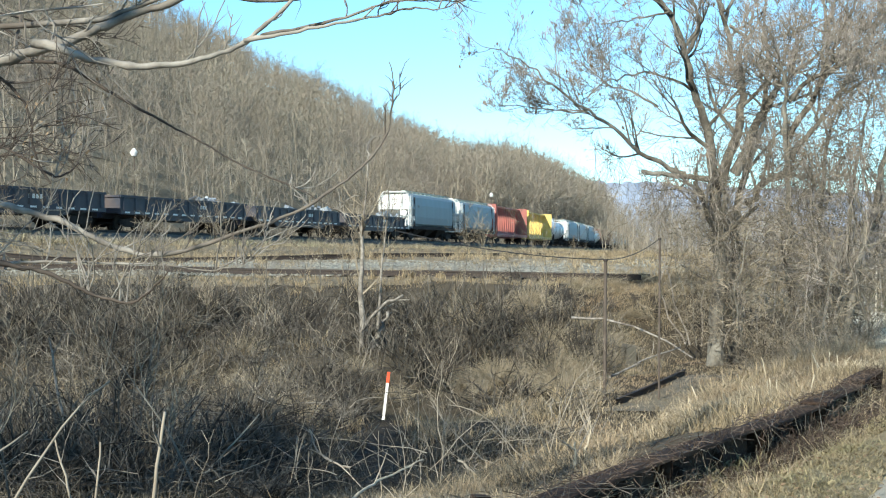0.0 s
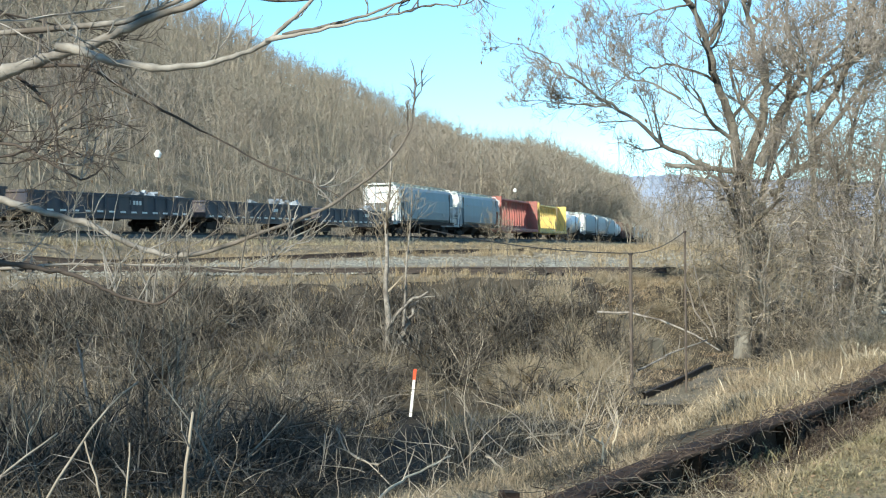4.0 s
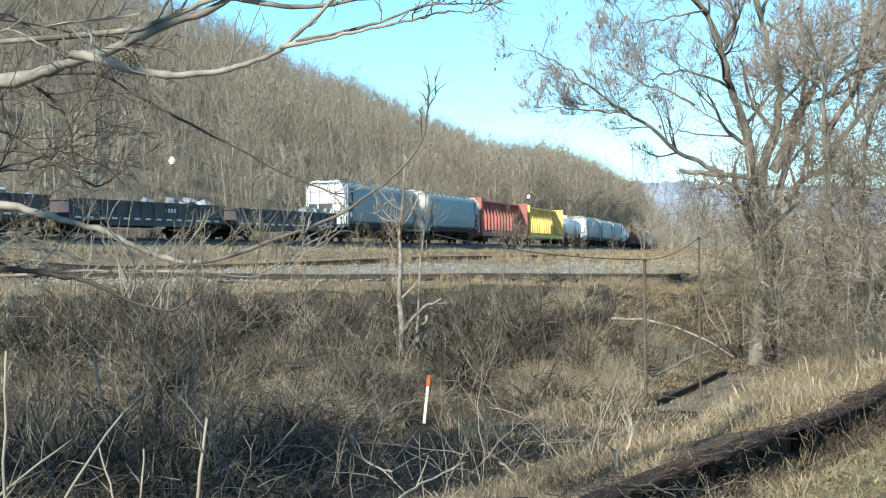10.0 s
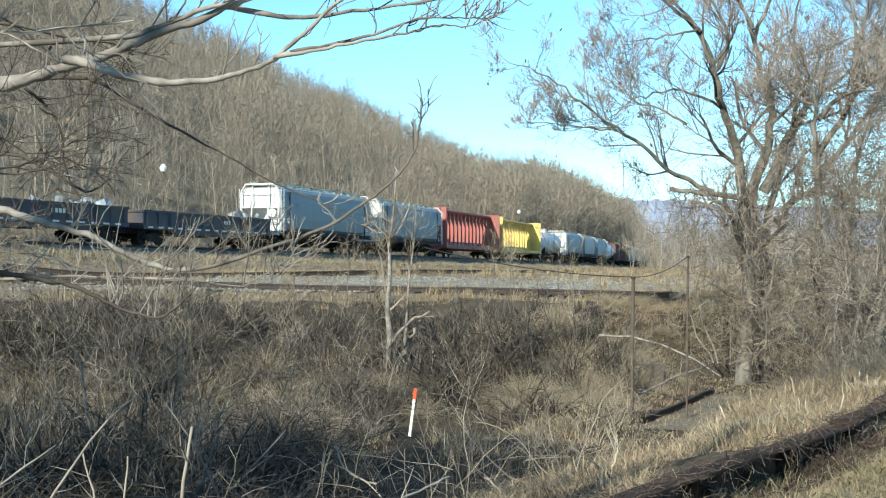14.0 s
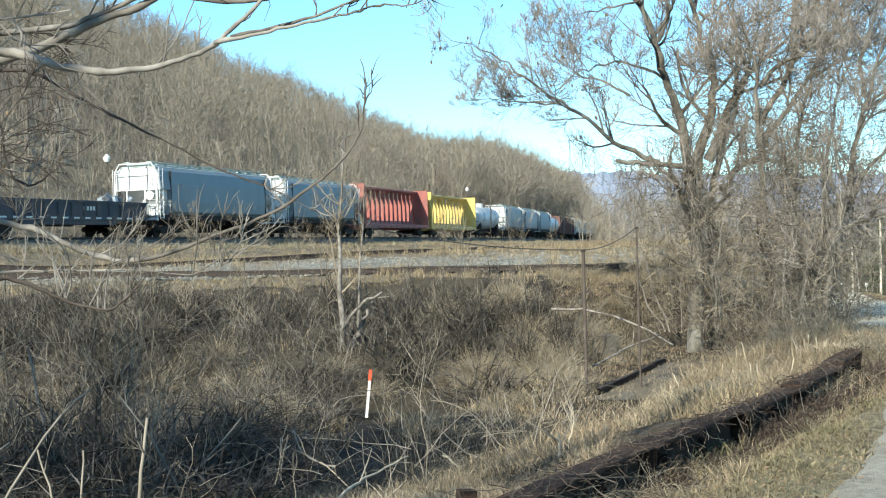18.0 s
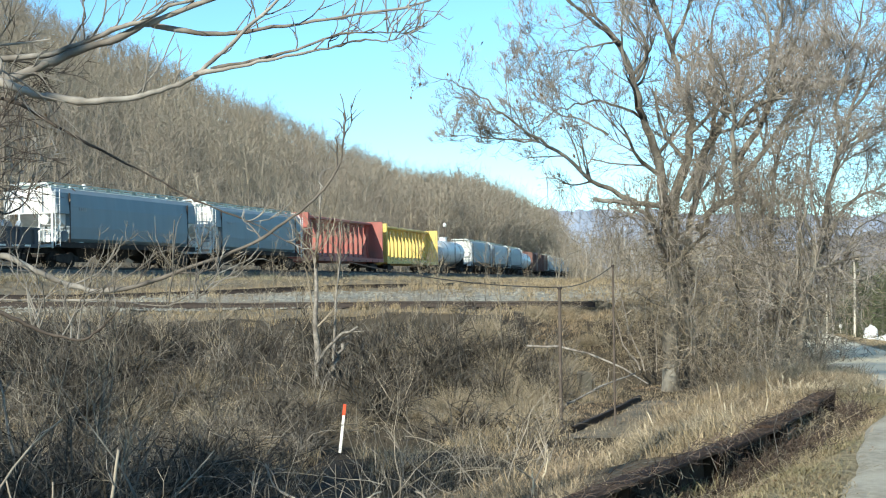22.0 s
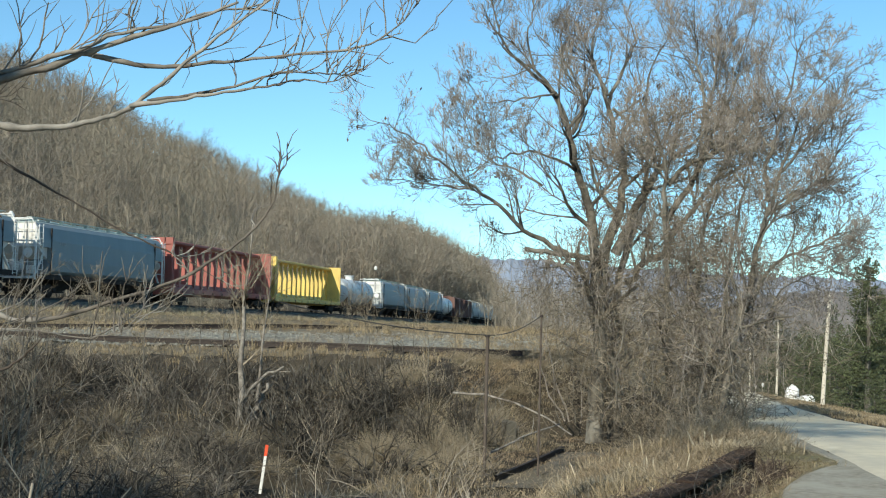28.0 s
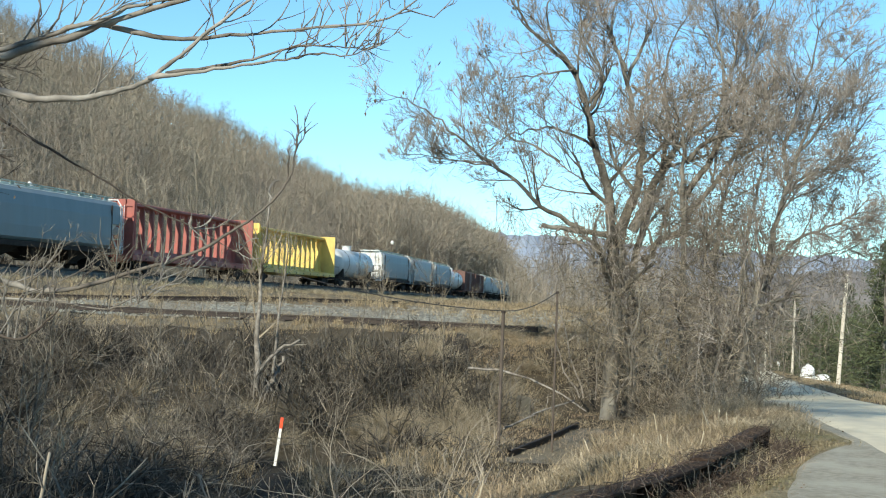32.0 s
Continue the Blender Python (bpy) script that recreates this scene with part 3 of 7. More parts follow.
def hopper_car(paint, label, group, L=17.0):
    car = thing("covered_hopper", label, "freight car", group)
    h = L / 2
    side = [(-1.3, 1.4), (-1.5, 1.56), (-1.56, 2.2), (-1.54, 3.3), (-1.42, 4.05), (-1.22, 4.28), (-.6, 4.42), (.6, 4.42), (1.22, 4.28), (1.42, 4.05), (1.54, 3.3), (1.56, 2.2), (1.5, 1.56), (1.3, 1.4)]
    b = Geo().prism(side, 0, -h + 1.55, h - 1.55)
    top = [(y, z) for y, z in side if z > 2.1]
    for s in (-1, 1):
        # upper end wall reaches to the car's end, the slope sheet falls away under it
        b.prism([(y, max(z, 2.9)) for y, z in top], 0, s * (h - 1.55), s * (h - .4))
        o = [(s * (h - .4), 2.95), (s * (h - 1.5), 2.95), (s * (h - 3.6), 1.15), (s * (h - 3.4), 1.05)]
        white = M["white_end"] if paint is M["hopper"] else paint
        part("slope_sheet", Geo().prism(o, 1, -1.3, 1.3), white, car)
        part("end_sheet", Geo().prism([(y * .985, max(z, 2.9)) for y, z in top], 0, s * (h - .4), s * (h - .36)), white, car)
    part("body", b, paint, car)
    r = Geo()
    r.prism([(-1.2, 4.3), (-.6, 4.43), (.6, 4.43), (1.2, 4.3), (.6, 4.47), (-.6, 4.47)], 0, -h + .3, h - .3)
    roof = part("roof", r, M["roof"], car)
    wk = Geo()
    for y in (-.75, .75):
        wk.box((0, y, 4.62), (L - .8, .34, .03))
        for x in np.arange(-h + 1, h, 1.5):
            wk.box((x, y, 4.53), (.05, .3, .16))
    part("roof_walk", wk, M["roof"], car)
    for x in np.arange(-h + 1.4, h - 1, 1.42):
        part("hatch", Geo().box((x, 0, 4.53), (1.2, .62, .13)).box((x, 0, 4.61), (.9, .1, .04)), M["roof"], roof)
    st = Geo()
    for s in (-1, 1):
        st.box((0, s * 1.5, 1.2), (L - .3, .1, .3))
        for x in (-h + 1.6, h - 1.6):
            st.box((x, s * 1.53, 2.6), (.08, .08, 2.9))
    st.box((0, 0, .95), (L - .2, .5, .36))
    part("side_sill", st, M["truck"], car, "grimy dark side sill")
    for s in (-1, 1):
        e = Geo()
        for y in (-1.42, -.62, .62, 1.42):
            e.tube([(s * (h - .1), y, 1.0), (s * (h - .1), y, 4.25 - (.28 if abs(y) > 1 else 0)), (s * (h - .4), y, 4.4 - (.28 if abs(y) > 1 else 0))], .05, 6)
        for z in (2.0, 2.9, 3.9):
            e.tube([(s * (h - .1), -1.42, z), (s * (h - .1), 1.42, z)], .035, 5)
        e.tube([(s * (h - .1), -1.42, 4.0), (s * (h - .1), -1.1, 4.5), (s * (h - .1), 1.1, 4.5), (s * (h - .1), 1.42, 4.0)], .05, 6)
        e.box((s * (h - .3), 0, 1.12), (.7, 2.9, .12))
        e.tube([(s * (h - .3), 1.3, 1.2), (s * (h - 1.5), 1.2, 2.9)], .06, 6)
        e.tube([(s * (h - .3), -1.3, 1.2), (s * (h - 1.5), -1.2, 2.9)], .06, 6)
        e.tube([(s * (h - .3), 0, 1.2), (s * (h - 1.5), 0, 2.9)], .08, 6)
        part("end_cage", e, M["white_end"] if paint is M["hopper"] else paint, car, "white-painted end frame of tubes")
        for lx, ly, top_z, way in ((h - .06, s * 1.15, 4.4, "y"), (h - .35, -1.58, 4.2, "x"), (h - .35, 1.58, 4.2, "x")):
            ld = Geo()
            ladder(ld, s * lx, ly, 1.1, top_z, .44, way)
            part("ladder", ld, white, car)
        part("brake_cylinder", Geo().tube([(s * (h - .6), -.3, 1.75), (s * (h - .6), .5, 1.75)], .22, 10), white, car)
        part("brake_valve", Geo().box((s * (h - .7), -.8, 1.6), (.4, .4, .5)), white, car)
        part("brake_wheel", Geo().tube([(s * (h - .08), -.95, 2.55), (s * (h - .02), -.95, 2.55)], .28, 14), white, car)
    for x in (-4.1, 0, 4.1):
        g = Geo()
        v = [(x - 1.7, -1.2, 1.12), (x + 1.7, -1.2, 1.12), (x + 1.7, 1.2, 1.12), (x - 1.7, 1.2, 1.12), (x - .4, -.55, .42), (x + .4, -.55, .42), (x + .4, .55, .42), (x - .4, .55, .42)]
        g.add(v, [[0, 1, 5, 4], [1, 2, 6, 5], [2, 3, 7, 6], [3, 0, 4, 7], [4, 5, 6, 7]])
        g.box((x, 0, .36), (1.0, 1.2, .1))
        part("discharge_bay", g, M["truck"], car)
    for s in (-1, 1):
        for k in range(4):
            part("stencil_bar", Geo().box((-h + 2.6 + .2 * k, s * 1.562, 3.2), (.12, .012, .2)), M["hopper2"], car)
        part("stencil_bar", Geo().box((h - 3.6, s * 1.575, 2.0), (.5, .012, .3)), M["hopper2"], car)
    coupler(car, L)
    bogies(car, h - 1.9)
    return car


def centre_beam_car(paint, label, L):
    car = thing("centre_beam_flat_car", label, "freight car", "centre beam cars")
    h = L / 2
    part("deck", Geo().prism([(-1.4, 1.0), (-1.4, 1.16), (-.5, 1.3), (.5, 1.3), (1.4, 1.16), (1.4, 1.0), (.4, .7), (-.4, .7)], 0, -h + .2, h - .2), paint, car)
    for s in (-1, 1):
        part("side_sill", Geo().box((0, s * 1.43, 1.02), (L - .3, .06, .34)), paint, car)
        b = Geo()
        b.prism([(-1.45, 1.1), (-1.45, 4.72), (-1.38, 4.8), (1.38, 4.8), (1.45, 4.72), (1.45, 1.1)], 0, s * (h - .42), s * (h - .3))
        part("bulkhead", b, paint, car)
        for y in (-1.35, -.7, 0, .7, 1.35):
            part("stiffener", Geo().box((s * (h - .22), y, 2.95), (.16, .12, 3.7)), paint, car)
        for z in (1.7, 2.6, 3.5, 4.4):
            part("cross_bar", Geo().box((s * (h - .26), 0, z), (.1, 2.8, .14)), paint, car)
        ld = Geo()
        ladder(ld, s * (h - .1), 1.1, 1.1, 4.5, .44)
        part("ladder", ld, paint, car)
        part("end_brace", Geo().prism([(s * (h - .42), 1.3), (s * (h - .42), 4.3), (s * (h - .8), 4.3), (s * (h - 2.6), 1.3)], 1, -.09, .09), paint, car)
    part("centre_riser", Geo().prism([(-.2, 1.25), (-.12, 1.6), (.12, 1.6), (.2, 1.25)], 0, -h + .5, h - .5), paint, car)
    part("top_chord", Geo().prism([(-.42, 4.52), (-.42, 4.66), (-.3, 4.72), (.3, 4.72), (.42, 4.66), (.42, 4.52), (.1, 4.42), (-.1, 4.42)], 0, -h + .42, h - .42), paint, car)
    n = int((L - 2) / 1.38)
    for k in range(n):
        x = -h + 1.3 + k * (L - 2.6) / (n - 1)
        post = Geo()
        post.prism([(-.25, 1.3), (-.2, 2.3), (-.17, 3.2), (-.15, 4.45), (.15, 4.45), (.17, 3.2), (.2, 2.3), (.25, 1.3)], 0, x - .09, x + .09)
        part("post", post, paint, car)
        if k:
            xm = x - (L - 2.6) / (n - 1) / 2
            part("bracket", Geo().prism([(xm - .36, 4.5), (xm + .36, 4.5), (xm + .1, 4.2), (xm - .1, 4.2)], 1, -.05, .05), paint, car)
    for k in range(10):
        x = -h + 2 + k * (L - 4) / 9
        for s in (-1, 1):
            part("winch", Geo().tube([(x, s * 1.5, .95), (x, s * 1.36, .95)], .07, 8), M["truck"], car)
    coupler(car, L)
    bogies(car, h - 2.4)
    return car


def tank_car(paint, label, L=16.0):
    car = thing("tank_car", label, "freight car", "tank cars")
    h = L / 2
    x = np.array([-h + .7, -h + .85, -h + 1.15, -h + 1.6, h - 1.6, h - 1.15, h - .85, h - .7])
    r = np.array([.35, .85, 1.25, 1.42, 1.42, 1.25, .85, .35])
    g = Geo().tube(np.stack([x, 0 * x, 0 * x + 2.55], -1), r, 28)
    part("tank", g, paint, car, smooth=True)
    part("dome", Geo().tube([(0, 0, 3.9), (0, 0, 4.4)], .5, 14).tube([(0, 0, 4.4), (0, 0, 4.45)], .58, 14), paint, car)
    pl = Geo()
    for s in (-1, 1):
        pl.box((0, s * .95, 3.95), (2.6, .4, .04))
        for xx in (-1.3, 0, 1.3):
            pl.tube([(xx, s * 1.15, 3.9), (xx, s * 1.15, 4.85)], .025, 5)
        pl.tube([(-1.3, s * 1.15, 4.85), (1.3, s * 1.15, 4.85)], .025, 5)
    part("platform", pl, M["truck"], car)
    for s in (-1, 1):
        ld = Geo()
        ladder(ld, 0, s * 1.5, 1.1, 4.0, .5, "x")
        part("ladder", ld, M["truck"], car)
    for s in (-1, 1):
        part("saddle", Geo().prism([(-1.3, 1.0), (-1.3, 1.9), (-.8, 1.35), (0, 1.15), (.8, 1.35), (1.3, 1.9), (1.3, 1.0)], 0, s * (h - 2.1) - .25, s * (h - 2.1) + .25), M["truck"], car)
        part("end_sill", Geo().box((s * (h - .35), 0, 1.02), (.5, 2.8, .2)), M["truck"], car)
        rl = Geo()
        rl.tube([(s * (h - .15), -1.35, 1.1), (s * (h - .15), -1.35, 2.0), (s * (h - .15), 1.35, 2.0), (s * (h - .15), 1.35, 1.1)], .03, 5)
        part("end_rail", rl, M["truck"], car)
        part("band", Geo().tube([(s * (h - 4), 0, 2.55), (s * (h - 4) + .1, 0, 2.55)], 1.435, 28), M["truck"], car)
    part("centre_sill", Geo().box((0, 0, .95), (L - .3, .45, .34)), M["truck"], car)
    coupler(car, L)
    bogies(car, h - 2.1)
    return car


def box_car(paint, label, L=16.0):
    car = thing("box_car", label, "freight car", "box cars")
    h = L / 2
    part("body", Geo().prism([(-1.48, 1.0), (-1.48, 4.2), (-1.3, 4.3), (0, 4.5), (1.3, 4.3), (1.48, 4.2), (1.48, 1.0)], 0, -h + .2, h - .2), paint, car)
    for s in (-1, 1):
        for x in np.arange(-h + .6, h - .3, .9):
            if abs(x) > 1.7:
                part("rib", Geo().box((x, s * 1.51, 2.6), (.12, .07, 3.1)), paint, car)
        part("door", Geo().box((0, s * 1.53, 2.65), (3.0, .08, 3.0)).box((.9, s * 1.58, 2.4), (.06, .05, 2.6)).box((-.9, s * 1.58, 2.4), (.06, .05, 2.6)), paint, car)
        ld = Geo()
        ladder(ld, s * (h - .1), 1.1, 1.0, 4.2, .44)
        part("ladder", ld, paint, car)
    coupler(car, L)
    bogies(car, h - 1.9)
    return car


def gondola(label, L=15.6, load=None, seed=1):
    rng = np.random.default_rng(seed)
    car = thing("gondola", label, "freight car", "gondolas")
    h = L / 2
    for s in (-1, 1):
        part("side", Geo().box((0, s * 1.42, 1.48), (L - .3, .07, .86)).box((0, s * 1.45, 1.92), (L - .2, .17, .12)).box((0, s * 1.45, 1.02), (L - .2, .13, .22)).prism([(-h + 2.9, .94), (-h + 3.6, .66), (h - 3.6, .66), (h - 2.9, .94)], 1, s * 1.4 - .04, s * 1.4 + .04), M["navy"], car)
        for x in np.linspace(-h + .5, h - .5, 13):
            part("rib", Geo().prism([(x - .12, s * 1.45), (x - .06, s * 1.53), (x + .06, s * 1.53), (x + .12, s * 1.45)], 2, 1.1, 1.9), M["navy"], car)
        part("end", Geo().box((s * (h - .18), 0, 1.48), (.08, 2.8, .86)).box((s * (h - .14), 0, 1.92), (.17, 2.9, .12)), M["navy"], car)
        for x in np.arange(-h + .8, h - .5, 1.05):
            part("reflector_strip", Geo().box((x, s * 1.525, 1.02), (.5, .012, .09)), M["mark"], car)
        for k in range(4):
            part("stencil_bar", Geo().box((1.2 + .3 * k, s * 1.475, 1.55), (.2, .012, .22)), M["mark"], car)
    part("floor", Geo().box((0, 0, 1.02), (L - .3, 2.8, .1)).box((0, 0, .85), (L - .3, .5, .3)), M["navy"], car)
    coupler(car, L)
    bogies(car, h - 1.9)
    if load:
        g = Geo()
        for k in range(70):
            x0, x1 = load
            c = (rng.uniform(x0, x1), rng.uniform(-1.1, 1.1), rng.uniform(1.3, 2.0) + .3 * math.sin(k))
            t = Euler(rng.uniform(0, 3, 3)).to_matrix()
            g.box(c, rng.uniform(.12, .6, 3), t)
        part("scrap_load", g, M["scrap"], car, "heaped crushed pale metal scrap")
    return car


grey = "light grey covered hopper car with white tube end frame"
TRAIN = [  # car, distance of its middle behind the leading hopper's front end
    (gondola("dark navy steel gondola with ribbed sides and scrap load", load=(4.5, 7.0), seed=1), -8.9, 0),
    (gondola("dark navy steel gondola heaped with grey scrap at one end", load=(2.0, 7.2), seed=2), -25.7, 0),
    (gondola("dark navy ribbed gondola with pale scrap showing over its sides", load=(3.0, 7.2), seed=3), -42.5, 0),
    (gondola("dark navy steel gondola, empty, with pale stencil bars", seed=4), -59.3, 0),
    (gondola("dark navy steel gondola with low scrap load", load=(-6, 2), seed=5), -76.1, 0),
]
first = hopper_car(M["hopper"], grey, "covered hopper cars")
TRAIN.append((first, 8.5, 1))
for mid in (27.4, 111.2, 147.3, 216.0, 233.5, 251.0, 268.5):
    TRAIN.append((copy_thing(first, Matrix.Identity(4)), mid, 1 if mid < 30 else 0))
second = hopper_car(M["hopper2"], "dull mid-grey covered hopper car in the train", "covered hopper cars")
TRAIN.append((second, 129.2, 0))
TRAIN.append((centre_beam_car(M["red"], "faded red centre beam flat car, empty, with ribbed centre panel", 21.6), 48.1, 1))
TRAIN.append((centre_beam_car(M["yellow"], "faded yellow centre beam flat car, empty, with bulkheads", 22.6), 71.3, 1))
TRAIN.append((tank_car(M["tank"], "white tank car with black ladders and platform"), 92.3, 0))
TRAIN.append((tank_car(M["tank"], "grimy white tank car far down the train"), 164.6, 0))
brown_car = box_car(M["brown"], "dark brown ribbed box car with sliding doors")
TRAIN.append((brown_car, 181.4, 0))
TRAIN.append((copy_thing(brown_car, Matrix.Identity(4)), 198.6, 0))


# ---- plants ----
def unit(v):
    v = np.asarray(v, float)
    return v / (np.linalg.norm(v) + 1e-9)


def turned(d, rng, lo, hi):
    """A direction that leaves d by lo to hi degrees, at random round it."""
    a = unit(np.cross(d, rng.normal(size=3)))
    w = math.radians(rng.uniform(lo, hi))
    return unit(d * math.cos(w) + a * math.sin(w))


def grow(out, rng, p, d, length, r, level, spec):
    """A branch as a bent line with side branches, down to spec's last level; out gets (level, points, radii)."""
    n = 6 if level == 0 else 5 if level == 1 else spec.get("bends", 1) if level >= spec["levels"] else 3 + spec.get("bends", 1) // 2
    pts, rads = [np.array(p, float)], [r]
    d = unit(d)
    last = level >= spec["levels"]
    end = r * (0.3 if last else 0.5)
    for k in range(n):
        d = unit(d + rng.normal(size=3) * spec["wiggle"] + np.array([0, 0, spec["up"][min(level, len(spec["up"]) - 1)]]))
        pts.append(pts[-1] + d * length / n)
        rads.append(r + (end - r) * (k + 1) / n)
    out.append((level, np.array(pts), np.array(rads)))
    if last:
        return
    m = spec["kids"][min(level, len(spec["kids"]) - 1)]
    for k in range(m):
        t = rng.uniform(0.22 if level else spec.get("bare", 0.3), 1.0)
        i = min(int(t * n), n - 1)
        q = pts[i] + (pts[i + 1] - pts[i]) * (t * n - i)
        dd = turned(unit(pts[i + 1] - pts[i]), rng, *spec.get("fork", (20, 55)))
        grow(out, rng, q, dd, length * rng.uniform(0.42, 0.72) * (1.15 - 0.4 * t), max(rads[i] * rng.uniform(0.42, 0.62), spec["fine"]), level + 1, spec)


def limbs_to_geo(lines, split):
    """Thick limbs and thin twigs as two meshes."""
    a, b = Geo(), Geo()
    for level, p, r in lines:
        if level < split:
            a.tube(p, r, 8 if level == 0 else 6)
        else:
            b.tube(p, r, 3, cap=False)
    return a, b


def hanging(rng, lines, count, lo, hi, r=0.006):
    """Vines that hang from the limbs."""
    out = []
    src = [l for l in lines if l[0] in (0, 1, 2) and l[1][:, 2].min() < 5.5]
    for _ in range(count):
        _, p, _ = src[rng.integers(len(src))]
        q = p[rng.integers(1, len(p))]
        if q[2] > 5.5:
            continue
        L = rng.uniform(lo, hi)
        L = min(L, max(q[2] + 0.5, 0.3))
        t = np.linspace(0, 1, 6)
        w = rng.normal(size=2) * 0.5
        k = rng.uniform(3, 12, 2)
        pts = np.stack([q[0] + w[0] * t + 0.13 * np.sin(t * k[0] + w[0] * 9) * t, q[1] + w[1] * t + 0.1 * np.cos(t * k[1]) * t, q[2] - L * t], -1)
        out.append((9, pts, np.full(6, r * rng.uniform(0.4, 1.3))))
        for _ in range(3):
            i = rng.integers(1, 6)
            e = rng.normal(size=3) * [.16, .12, .1] - [0, 0, .12]
            out.append((9, np.array([pts[i], pts[i] + e * .5 + [0, 0, .04], pts[i] + e]), np.full(3, r * .5)))
    return out


def dead_leaves(rng, lines, count, size):
    """Curled leaves that still hang on the twigs."""
    g = Geo()
    src = [l for l in lines if l[0] >= 3]
    for _ in range(count):
        p = src[rng.integers(len(src))][1]
        c = p[rng.integers(1, len(p))] - [0, 0, size * 0.6]
        t = np.array(Euler(rng.uniform(-1, 1, 3) * [0.8, 0.8, 3.1]).to_matrix()) * size * rng.uniform(0.6, 1.3)
        v = np.array([(0, 0, .7), (.35, .1, .1), (0, .2, -.7), (-.35, .1, .1)]) @ t.T
        g.add(v + c, [[0, 1, 2], [0, 2, 3]])
    return g


def big_tree(name, label, rng, base, trunks, spec, vines=0, leaves=0, climbers=0, mat=None, dense=1.3):
    """trunks: hand-set main stems as (points, radius at foot, radius at top); the rest grows from them."""
    tree = thing(name, label, "tree", at=Matrix.Translation(base))
    lines = []
    for pts, r0, r1, kids, reach in trunks:
        p = np.array(pts, float)
        if p[0][2] < 0.6:
            p = np.concatenate([[(p[0][0], p[0][1], float(ground_z(base[0] + p[0][0], base[1] + p[0][1])) - base[2] - 0.25)], p])
        t = np.linspace(0, 1, len(p))
        tt = np.linspace(0, 1, 3 * len(p))
        q = np.stack([np.interp(tt, t, p[:, k]) for k in range(3)], -1)
        for _ in range(2):
            q[1:-1] = (q[:-2] + 2 * q[1:-1] + q[2:]) / 4
        q[1:-1] += rng.normal(size=(len(q) - 2, 3)) * 0.03
        rr = r0 + (r1 - r0) * tt ** 0.8
        lines.append((0, q, rr))
        for k in range(int(kids * dense)):
            u = rng.uniform(0.2, 1.0)
            i = min(int(u * (len(q) - 1)), len(q) - 2)
            d = turned(unit(q[i + 1] - q[i]), rng, 20, 70)
            if q[i][2] > 7.2 and rng.uniform() < 0.3:
                continue
            grow(lines, rng, q[i], d, reach * rng.uniform(0.55, 1.1), max(rr[i] * 0.5, spec["fine"] * 2), 1, spec)
    a, b = limbs_to_geo(lines, 2)
    part("trunk", a, M["bark"], tree, smooth=True)
    for l in (hanging(rng, lines, vines, 0.3, 2.2) if vines else []):
        b.tube(l[1], l[2], 3, cap=False)
    m = Geo()
    if mat:  # matted dead vines and brush round the foot and the lower limbs
        n, wide, high = mat
        for _ in range(n):
            t = rng.uniform(0, 1) ** 1.1
            c = np.array([*(rng.normal(size=2) * wide * (0.55 + 0.45 * math.sin(3 * t))), t * high])
            c[0] += 0.25 * c[2] * (0.4 + 0.3 * math.sin(c[1] * 3))
            e = rng.normal(size=3) * [.28, .22, .2] - [0, 0, .1]
            w = rng.normal(size=3) * .07
            m.tube([c, c + e * .5 + w, c + e], rng.uniform(.003, .0075), 3, cap=False)
        part("vine_mat", m, M["mat"], tree, "matted dead vines and brush")
    part("crown", b, M["twig"], tree, "bare twigs")
    # vine stems that climb from the ground into the crown
    for k in range(int(climbers * 1.7)):
        a, r = rng.uniform(0, 6.28), rng.uniform(0.2, 1.5)
        t = np.linspace(0, 1, 12)
        h = rng.uniform(2.5, 6.0)
        f = np.array([math.cos(a) * r, math.sin(a) * r * 0.6])
        e = f * rng.uniform(-0.6, 1.2) + rng.normal(size=2) * 0.6
        w = rng.uniform(3, 8, 2)
        pts = np.stack([f[0] + (e[0] - f[0]) * t + 0.24 * np.sin(w[0] * t + a) + 0.05 * np.sin(17 * t + 3 * a), f[1] + (e[1] - f[1]) * t + 0.1 * np.cos(w[1] * t), -0.1 + h * t], -1)
        vg = Geo().tube(pts, (0.006 + 0.024 * rng.uniform() ** 2.6) * np.linspace(1.1, 0.5, 12), 5)
        for _ in range(5):
            i = rng.integers(3, 11)
            d = turned(unit(pts[i + 1] - pts[i]), rng, 30, 110)
            L = rng.uniform(0.3, 0.9)
            vg.tube([pts[i], pts[i] + d * L * .5, pts[i] + d * L - [0, 0, L * .35]], [.007, .005, .003], 3, cap=False)
        part("vine", vg, M["twig"] if k % 3 else M["bark"], tree)
    if leaves:
        part("dead_leaves", dead_leaves(rng, lines, leaves, 0.09), M["leaf"], tree, "curled brown leaves")
    return tree


